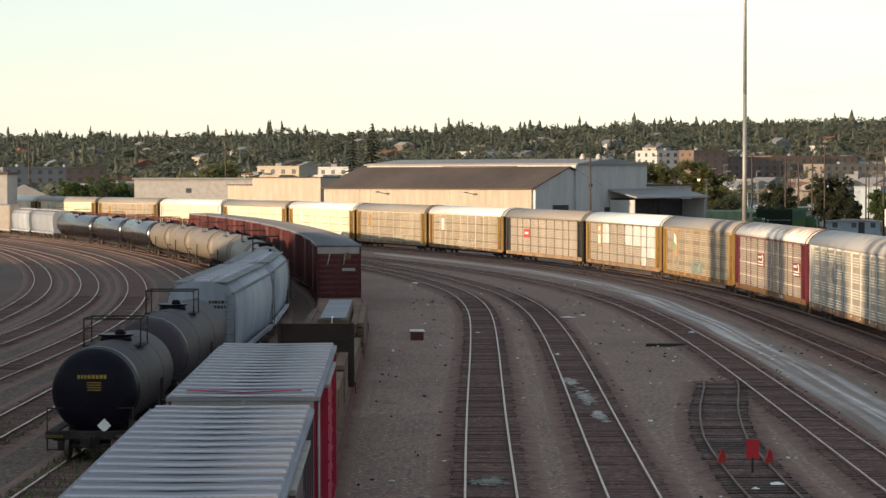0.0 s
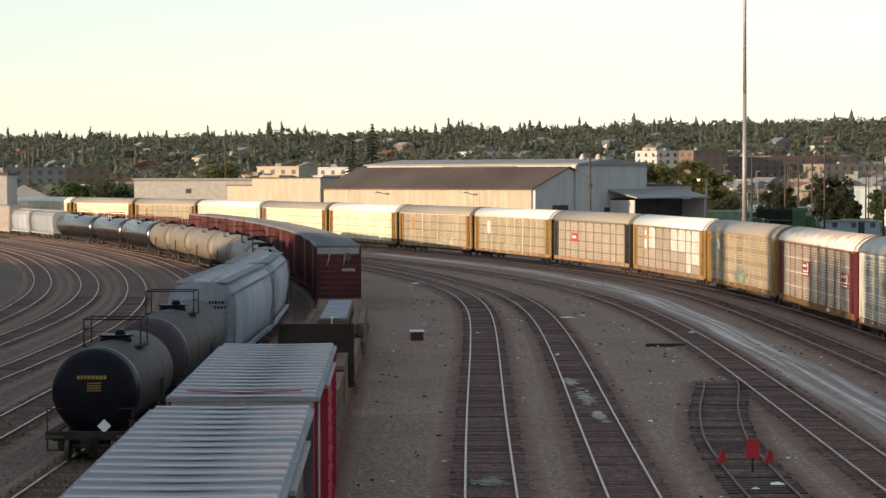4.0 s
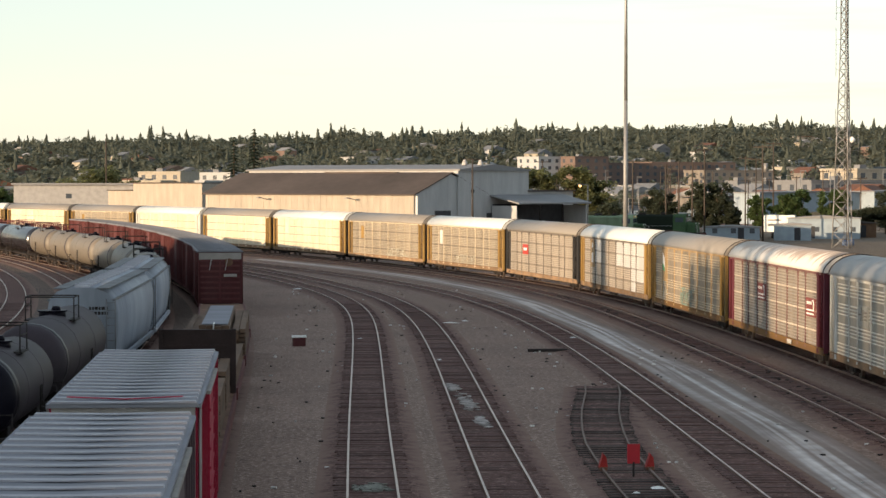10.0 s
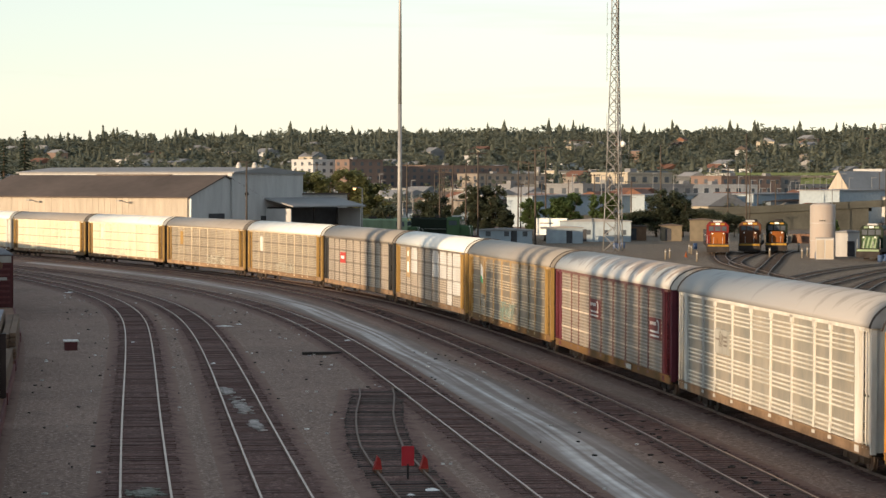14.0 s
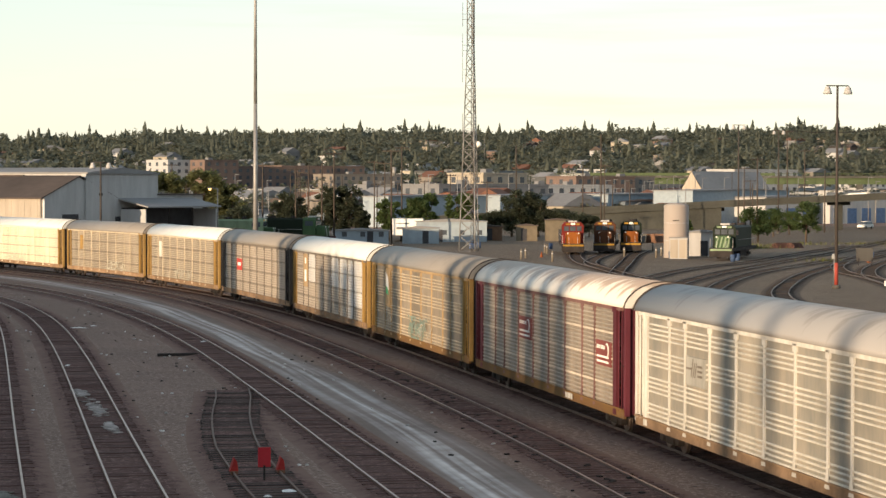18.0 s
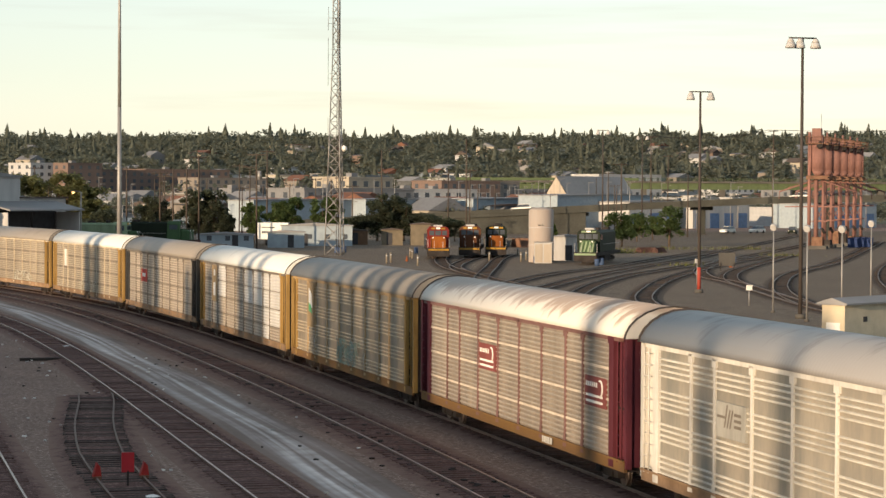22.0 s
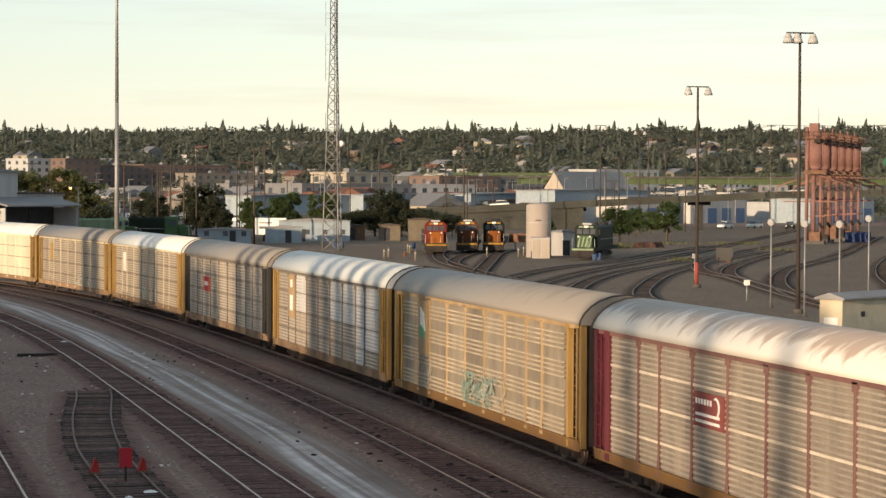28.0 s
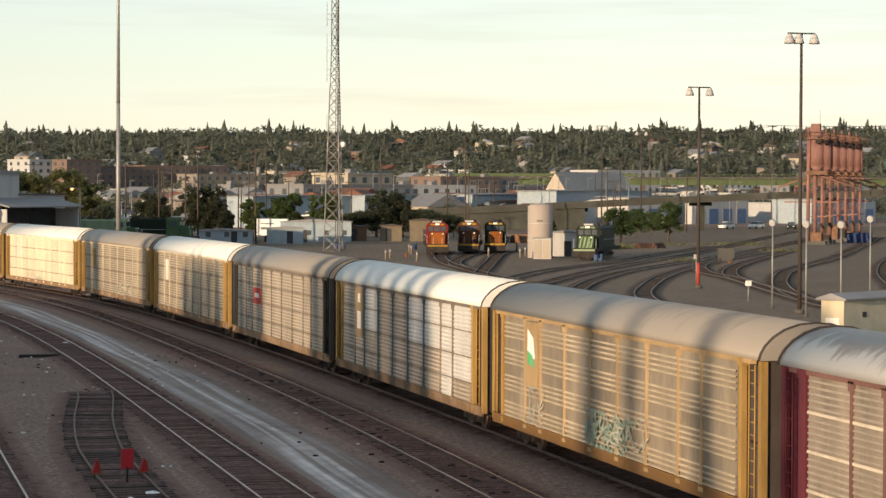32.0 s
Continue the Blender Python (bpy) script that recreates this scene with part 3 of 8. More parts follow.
def truck_frame():
    m = Mesh()
    for x in (-0.98, 0.98):
        m.prism([(x - 0.1, 0.62), (x + 0.1, 0.62), (x + 0.1, 0.42), (x - 0.1, 0.42)], -0.45, 0.45)
        m.box(x - 0.09, x + 0.09, -1.15, 1.15, 0.62, 0.78)
        for y in (-0.89, 0.89):
            m.box(x - 0.11, x + 0.11, y - 0.2, y + 0.2, 0.45, 0.75)
        for y in (-0.2, 0.0, 0.2):
            m.tube((x, y, 0.45), (x, y, 0.66), 0.07, n=8)
    return m.box(-1.0, 1.0, -0.22, 0.22, 0.5, 0.86)


def wheelset():
    """Two wheels on an axle, about the axle's own centre."""
    m = Mesh().tube((-1.0, 0, 0), (1.0, 0, 0), 0.075, n=8)
    for s in (-1, 1):
        a = 0.69 * s
        m.tube((a, 0, 0), (a + 0.04 * s, 0, 0), 0.455, n=20)
        m.tube((a + 0.04 * s, 0, 0), (a + 0.14 * s, 0, 0), 0.42, n=20)
        for k in range(4):
            c = Vector((0, math.cos(k * math.pi / 2), math.sin(k * math.pi / 2))) * 0.27
            m.tube(c + Vector((a + 0.14 * s, 0, 0)), c + Vector((a + 0.155 * s, 0, 0)), 0.06, n=6)
    return m


WHEEL_Z = 0.17 + 0.42
WHEELS = []


def add_trucks(th, half, rolling=False):
    frame_mesh, wheel_mesh = shared("truck_frame", truck_frame, M_DARK), shared("wheelset", wheelset, M_WHEEL)
    for y in (-half, half):
        part("truck_frame", frame_mesh, None, th, "", pose(0, y, 0.0))
        for d in (-0.89, 0.89):
            w = part("wheelset", wheel_mesh, None, th, "", pose(0, y + d, WHEEL_Z))
            if rolling:
                WHEELS.append((w, y + d))


def strokes(n, w, h, seed, thick=0.035):
    """Loose painted strokes in the y, z plane, a few millimetres proud."""
    rng = random.Random(seed)
    m = Mesh()
    for _ in range(n):
        y, z, a = rng.uniform(-w, w), rng.uniform(0, h), rng.uniform(0, 6.28)
        for _ in range(rng.randint(3, 7)):
            a += rng.uniform(-0.9, 0.9)
            y2, z2 = y + 0.16 * math.cos(a), min(h, max(0, z + 0.16 * math.sin(a)))
            ny, nz = -math.sin(a) * thick, math.cos(a) * thick
            m.add([(0, y + ny, z + nz), (0, y - ny, z - nz), (0, y2 - ny, z2 - nz), (0, y2 + ny, z2 + nz)], [(0, 1, 2, 3)])
            y, z = y2, z2
    return m


def bars(rows, w, h, gap, seed=1):
    """Plain bars in place of lettering, in the y, z plane, facing -x."""
    rng = random.Random(seed)
    m = Mesh()
    for r in range(rows):
        y = -w / 2
        while y < w / 2 - 0.05:
            d = rng.uniform(0.6, 1.1) * h
            m.box(-0.006, 0.0, y, min(y + d, w / 2), -r * gap, -r * gap + h)
            y += d + 0.25 * h
    return m


# per car: roof, side sheets, posts, ends, sill, rib style, label
LOOKS = {
    -2: (R_GREY, [GALV], P_ORANGE, P_ORANGE, P_SILL, "fine", "covered car carrier with orange ends and grey ribbed sides"),
    -1: (R_GREY, [SILVER], P_CREAM, P_CREAM, P_SILLB, "ribs", "silver covered car carrier with bold ribs and cream posts"),
    0: (R_WORN, [GALV], P_FADED, P_MAR, P_SILL, "fine", "covered car carrier with maroon posts and worn white roof"),
    1: (R_TAN, [TANS], P_OCHRE, P_YEL, P_SILL, "ribs", "tan covered car carrier with yellow ends and spray paint"),
    2: (R_WHITE, [(GALVB, GALVW, GALVW, GALVW), GALVW, (GALVB, GALVB, GALVW, GALVW), (GALVB, GALVB, GALVW, GALVW), GALVB, GALVB, (GALVB, GALVB, GALVW, GALVW), GALVB, GALVB], P_THIN, P_YEL, P_SILLB, "fine", "covered car carrier patched with white sheets, white roof"),
    3: (R_TAN, [GALVB], P_THIN, P_BLACK, P_SILLB, "fine", "grey covered car carrier with black ends and red plate"),
    4: (R_WHITE, [TANS], RIBT, P_YEL, P_SILLB, "fine", "tan covered car carrier with yellow ends, white roof"),
    5: (R_TAN, [TANS], RIBT, P_YEL, P_SILLB, "fine", "ochre covered car carrier with yellow ends"),
    6: (R_WHITE, [CREAMS], R_CREAMS, P_YEL, P_SILLB, "fine", "cream covered car carrier with yellow ends"),
    7: (R_TAN, [CREAMS], R_CREAMS, P_YEL, P_SILLB, "fine", "cream covered car carrier with yellow ends"),
    8: (R_WHITE, [CREAMS], R_CREAMS, P_CREAM, P_SILLB, "fine", "pale cream covered car carrier with cream ends"),
    9: (R_TAN, [TANS], RIBT, P_YEL, P_SILLB, "fine", "tan covered car carrier with yellow ends"),
    10: (R_TAN, [CREAMS], R_CREAMS, P_YEL, P_SILLB, "fine", "cream covered car carrier with yellow ends"),
    11: (R_WHITE, [CREAMS], R_CREAMS, P_YEL, P_SILLB, "fine", "cream covered car carrier with yellow ends"),
    12: (R_TAN, [TANS], RIBT, P_YEL, P_SILLB, "fine", "ochre covered car carrier with yellow ends"),
}
ROOF = [(-1.55, 4.93), (-1.5, 5.1), (-1.38, 5.3), (-1.15, 5.52), (-0.85, 5.7), (-0.45, 5.83), (0, 5.87), (0.45, 5.83), (0.85, 5.7), (1.15, 5.52), (1.38, 5.3), (1.5, 5.1), (1.55, 4.93)]


def autorack(j):
    roof, sheets, post, end, sill, style, label = LOOKS[j]
    th = thing("car_carrier", Matrix(), label, "train car", "moving train")
    L = 12.98
    cw = 0.22 if end in (P_MAR, P_CREAM) else 0.11
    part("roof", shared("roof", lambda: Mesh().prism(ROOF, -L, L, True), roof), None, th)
    hood = [(x * 1.02, 4.93 + (z - 4.93) * 1.045) for x, z in ROOF]
    for y in (-L + 0.02, L - 0.14):
        part("roof_band", shared("roof_band", lambda: Mesh().prism(hood, 0, 0.12, True), M_POLE), None, th, "", pose(0, y, 0))
    part("eave_rail", shared("eave_rail", lambda: Mesh().box(-1.52, -1.38, -12.3, 12.3, 4.8, 4.94).box(1.38, 1.52, -12.3, 12.3, 4.8, 4.94), post), None, th)
    part("deck", shared("deck", lambda: Mesh().box(-1.34, 1.34, -12.7, 12.7, 0.86, 1.05).box(-0.5, 0.5, -13.3, 13.3, 0.6, 0.86).box(-1.34, 1.34, -12.2, 12.2, 2.7, 2.76), M_DARK), None, th)
    for s in (-1, 1):
        part("side_sill", shared("side_sill", lambda: Mesh().box(-0.05, 0.05, -12.75, 12.75, 0.84, 1.2).box(-0.1, 0.02, -12.75, 12.75, 1.14, 1.2), sill), None, th, "", pose(1.45 * s, 0, 0, 0, 0, 0 if s < 0 else 180))
        for i, (a, b) in enumerate(BAYS):
            w = b - a - 0.13
            sheet = sheets[i % len(sheets)]
            rows = sheet if isinstance(sheet, tuple) else (sheet,)
            tall = 3.86 / len(rows)
            for k, sh in enumerate(rows):
                pn = part("side_panel", shared(("side_panel", round(w, 2), round(tall, 2)), lambda: rack_panel(w, tall), sh), None, th, "", pose(1.46 * s, (a + b) / 2, 1.0 + k * tall, 0, 0, 0 if s < 0 else 180))
                if s < 0 or j < 2:
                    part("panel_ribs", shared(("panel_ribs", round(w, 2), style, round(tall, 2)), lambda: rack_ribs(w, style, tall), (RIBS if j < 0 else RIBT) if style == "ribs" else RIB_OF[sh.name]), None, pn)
        if style != "ribs" and s < 0:
            for g in range(3):  # joints between the rows of sheets
                part("sheet_joint", shared("sheet_joint", lambda: Mesh().box(-0.036, 0.0, -11.2, 11.2, 0.0, 0.075 if j == 0 else 0.04), BAND if j == 0 else P_SEAM if j < 6 else P_THIN), None, th, "", pose(1.46 * s, 0, 1.93 + g * 0.965))
        for y in POST_Y:
            part("post", shared("post", rack_post, post), None, th, "", pose(1.475 * s, y, 1.0, 0, 0, 0 if s < 0 else 180))
        for e in (-1, 1):
            turn = 0 if s < 0 else 180
            part("corner_post", shared("corner_post", lambda: Mesh().box(-0.05, 0.1, -cw, cw, 0.9, 4.92).box(-0.075, 0.1, -cw - 0.05, cw + 0.05, 4.7, 4.92), end), None, th, "", pose(1.46 * s, 11.5 * e, 0, 0, 0, turn))
            part("door_post", shared("door_post", lambda: Mesh().box(-0.08, 0.1, -0.11, 0.11, 0.95, 4.9), end), None, th, "", pose(1.4 * s, 12.78 * e, 0, 0, 0, turn))
            part("end_ladder", shared("end_ladder", lambda: ladder(3.7, 11), end), None, th, "", pose(1.5 * s, 12.3 * e, 1.1))
    for e in (-1, 1):
        part("end_door", shared("end_door", lambda: Mesh().prism([(-1.3, 1.0), (-1.3, 4.9), (1.3, 4.9), (1.3, 1.0)], -0.55, 0.55), end if end in (P_MAR, P_CREAM) else P_DGAP), None, th, "", pose(0, 12.25 * e, 0))
        part("coupler", shared("coupler", lambda: Mesh().box(-0.12, 0.12, -0.4, 0.4, 0.62, 0.9).box(-0.2, 0.2, -0.12, 0.12, 0.6, 0.95), M_DARK), None, th, "", pose(0, 13.2 * e, 0))
    add_trucks(th, TRUCK_HALF, True)
    return th


def plates(j, th):
    """Painted plates and lettering on the near side (far end of the car is +y)."""
    X = -1.525 if j in (-1, 1) else -1.5
    if j == 0:
        for y, z, w in ((2.7, 3.3, 2.3), (-9.95, 3.1, 2.1)):
            pl = part("sign_plate", Mesh().box(X - 0.012, -1.45, y - w / 2, y + w / 2, z - 0.5, z + 0.45), P_PLATE, th, "maroon plate with white lettering bars")
            sb = Mesh()
            for k in range(6):
                sb.box(X - 0.02, X - 0.013, y + w * (0.38 - k * 0.095), y + w * (0.44 - k * 0.095), z + 0.12, z + 0.27)
            for k in range(2):
                sb.box(X - 0.02, X - 0.013, y - w * 0.36, y + w * 0.44, z - 0.2 - k * 0.19, z - 0.12 - k * 0.19)
            for k in range(10):
                q, q2 = 1.9 - k * 0.3, 1.6 - k * 0.3
                sb.tube((X - 0.017, y - w * 0.24 - 0.25 * math.cos(q), z + 0.1 + 0.25 * math.sin(q)), (X - 0.017, y - w * 0.24 - 0.25 * math.cos(q2), z + 0.1 + 0.25 * math.sin(q2)), 0.035, n=5)
            part("sign_lettering", sb, M_WHITE, pl)
        part("lettering", bars(1, 1.1, 0.22, 0.3, 2), P_CREAM, th, "", pose(-1.56, -5.0, 0.92))
    if j == -1:
        pl = part("sign_plate", Mesh().box(X - 0.02, -1.45, 4.35, 6.5, 2.8, 3.75), P_PALE, th, "cream plate with dark bars")
        lg = Mesh().box(X - 0.03, X - 0.021, 5.75, 6.4, 3.32, 3.39)
        for k in range(3):
            lg.box(X - 0.03, X - 0.021, 4.65, 5.15, 3.12 + k * 0.16, 3.2 + k * 0.16)
        for y0, y1 in ((5.85, 5.65), (5.65, 5.45), (5.45, 5.25)):
            up = 0.5 if y0 < 5.7 else 0.62
            lg.add([(X - 0.026, y0 + 0.05, 3.08), (X - 0.026, y0 - 0.05, 3.08), (X - 0.026, y1 - 0.05, 3.08 + up), (X - 0.026, y1 + 0.05, 3.08 + up)], [(0, 1, 2, 3)])
        part("sign_lettering", lg, P_THIN, pl)
    if j == 1:
        pl = part("sign_plate", Mesh().box(X - 0.03, -1.45, 6.92, 8.45, 2.55, 4.75), P_OCHRE, th, "tan plate with a white and green emblem")
        part("emblem", Mesh().add([(X - 0.034, 7.2, 3.5), (X - 0.034, 8.1, 3.5), (X - 0.034, 8.1, 4.5), (X - 0.034, 7.4, 4.2)], [(0, 1, 2, 3)]), M_WHITE, pl)
        part("emblem_base", Mesh().add([(X - 0.038, 7.2, 3.2), (X - 0.038, 8.1, 3.3), (X - 0.038, 8.1, 3.75), (X - 0.038, 7.5, 3.6)], [(0, 1, 2, 3)]), paint("emblem_green", (0.1, 0.35, 0.16)), pl)
        aqua, pale = paint("aqua_spray", (0.22, 0.29, 0.25)), paint("pale_spray", (0.4, 0.385, 0.33))
        tagged(part("spray_paint", strokes(60, 2.2, 1.1, 4, 0.05), aqua, th, "aqua spray-painted strokes", pose(-1.535, -0.8, 1.25)), kind="stuff")
        tagged(part("spray_paint", strokes(20, 0.8, 1.3, 7, 0.028), pale, th, "pale spray-painted strokes", pose(-1.538, 7.3, 1.2)), kind="stuff")
        tagged(part("spray_paint", strokes(26, 2.6, 1.0, 9, 0.025), pale, th, "pale spray-painted strokes", pose(-1.541, -1.6, 1.5)), kind="stuff")
    if j == 2:
        part("sign_plate", Mesh().box(X - 0.03, -1.45, 6.92, 8.45, 2.55, 4.75), P_OCHRE, th, "tan plate with white patches")
        part("emblem", Mesh().box(X - 0.036, X - 0.031, 7.3, 8.0, 2.9, 3.7).box(X - 0.036, X - 0.031, 7.4, 7.9, 4.1, 4.5), M_WHITE, th)
    if j == 3:
        pl = part("sign_plate", Mesh().box(X - 0.02, -1.45, 4.3, 6.3, 2.8, 3.7), paint("poster_red", (0.42, 0.06, 0.05)), th, "red plate with a white bar")
        part("sign_lettering", Mesh().box(X - 0.028, X - 0.021, 4.7, 5.9, 3.15, 3.4), M_WHITE, pl)
    if j in (4, 5, 6, 9, 10):
        part("sign_plate", Mesh().box(X - 0.02, -1.45, 7.1, 8.0, 3.0, 4.4), P_YEL if j % 2 else P_CREAM, th, "pale painted plate")
        tagged(part("spray_paint", strokes(40, 3.0, 0.8, 20 + j, 0.04), paint("grey_spray", (0.5, 0.48, 0.4)), th, "pale spray-painted strokes", pose(-1.535, 2.0 - (j % 3) * 3, 1.25)), kind="stuff")


CARS = [(j, autorack(j)) for j in range(-2, 13)]
for j, th in CARS:
    plates(j, th)


M_GRIMY = mat("grimy_yellow_step", (0.11, 0.08, 0.035), 0.8)
M_DIMYEL = mat("dull_yellow_lettering", (0.3, 0.2, 0.04), 0.6)
M_HATCHW = mat("dirty_white_hatch", (0.4, 0.4, 0.43), 0.7, vary=0.3)
M_MAUVE = mat("faded_grey_red_paint", (0.1, 0.072, 0.078), 0.7, vary=0.35, scale=0.6, fine=6, stretch=(1, 1, 0.25))
M_BULK = mat("dark_brown_bulkhead", (0.035, 0.024, 0.022), 0.8, vary=0.3)


# ---- parked cars on the two tracks beside the open yard ----
def placed(line, s0, s1):
    return line.car((s0 + s1) / 2, (s1 - s0) * 0.36), s1 - s0


def underframe(th, length, z=0.95):
    part("underframe", Mesh().box(-0.3, 0.3, -length / 2, length / 2, z - 0.3, z).box(-1.3, 1.3, -length / 2 + 0.5, -length / 2 + 0.8, z - 0.2, z).box(-1.3, 1.3, length / 2 - 0.8, length / 2 - 0.5, z - 0.2, z), M_DARK, th)
    for e in (-1, 1):
        part("coupler", shared("coupler_far", lambda: Mesh().box(-0.12, 0.12, -0.4, 0.4, 0.7, 0.95).box(-0.2, 0.2, -0.12, 0.12, 0.66, 1.0), M_DARK), None, th, "", pose(0, (length / 2 + 0.3) * e, 0))


def boxcar(line, s0, s1, top, side, end, roof, label, ribs=0.5, stripe=None, fine=True):
    m, ln = placed(line, s0, s1)
    th = thing("boxcar", m, label, "boxcar", "parked boxcars")
    L, w = ln / 2 - 0.45, 1.47
    eave = top - 0.07
    for s in (-1, 1):
        part("side_wall", Mesh().box(s * w - 0.04, s * w + 0.04, -L, L, 1.0, eave), side, th)
        part("side_sill", Mesh().box(s * 1.5 - 0.05, s * 1.5 + 0.05, -L, L, 0.82, 1.05), side, th)
        for i in range(13):
            y = -L + 0.3 + i * (2 * L - 0.6) / 12
            if abs(y) > 1.4:
                part("side_post", shared(("side_post", round(eave, 2)), lambda: Mesh().box(-0.05, 0.05, -0.06, 0.06, 1.05, eave - 0.05), side), None, th, "", pose(s * 1.53, y, 0))
        d = part("sliding_door", Mesh().box(s * 1.56 - 0.04, s * 1.56 + 0.04, -1.5, 1.5, 1.1, eave - 0.12), side, th)
        dm = Mesh()
        for k in range(7):
            dm.box(s * 1.61 - 0.02, s * 1.61 + 0.02, -1.45, 1.45, 1.35 + k * 0.45, 1.42 + k * 0.45)
        part("door_rib", dm, side, d)
        part("door_rail", Mesh().box(s * 1.62 - 0.05, s * 1.62 + 0.05, -3.2, 3.2, eave - 0.12, eave - 0.04), end, th)
        part("roof_rail", Mesh().box(s * 1.53 - 0.06, s * 1.53 + 0.06, -L, L, eave - 0.02, eave + 0.07), roof, th)
        part("corner_ladder", shared(("corner_ladder", round(eave, 2)), lambda: ladder(eave - 1.1, 9), end), None, th, "", pose(s * 1.56, -L + 0.35, 1.05))
    for e in (-1, 1):
        part("end_wall", Mesh().box(-w, w, e * L - 0.05, e * L + 0.05, 1.0, eave), end, th)
        em = Mesh()
        for k in range(8):
            z = 1.25 + k * (eave - 1.5) / 8
            em.prism([(-1.35, z), (1.35, z), (1.35, z + 0.14), (-1.35, z + 0.14)], e * L - 0.09, e * L + 0.09)
        em.box(-0.05, 0.05, e * L - 0.1, e * L + 0.1, 1.0, eave)
        part("end_rib", em, end, th)
        part("brake_wheel" if e < 0 else "end_plate", Mesh().tube((0.6, e * (L + 0.16), eave - 0.7), (0.6, e * (L + 0.12), eave - 0.7), 0.28, n=14) if e < 0 else Mesh().box(0.3, 1.1, e * L - 0.11, e * L + 0.11, 2.9, 3.1), M_RUST if e < 0 else M_WHITE, th)
    prof = [(-1.55, eave), (-1.5, eave + 0.1), (0, top), (1.5, eave + 0.1), (1.55, eave)]
    part("roof_sheet", Mesh().prism(prof, -L - 0.1, L + 0.1), roof, th)
    n = int(2 * L / ribs)
    rib = shared(("roof_rib", round(eave, 2)), lambda: Mesh().prism([(-1.5, eave + 0.09), (-1.47, eave + 0.135), (0, top + 0.042), (1.47, eave + 0.135), (1.5, eave + 0.09)], -0.12, 0.12), M_ROOFRIB if fine else roof)
    for i in range(n + 1):
        y = -L + i * 2 * L / n
        part("roof_rib", rib, None, th, "", pose(0, y, 0))
    if stripe:
        part("roof_stripe", Mesh().prism([(-1.2, eave + 0.17), (-1.2, eave + 0.19), (0, top + 0.07), (1.2, eave + 0.19), (1.2, eave + 0.17), (0, top + 0.05)], -L + 0.42, -L + 0.52), stripe, th)
    underframe(th, ln - 0.6)
    add_trucks(th, ln * 0.36)
    return th


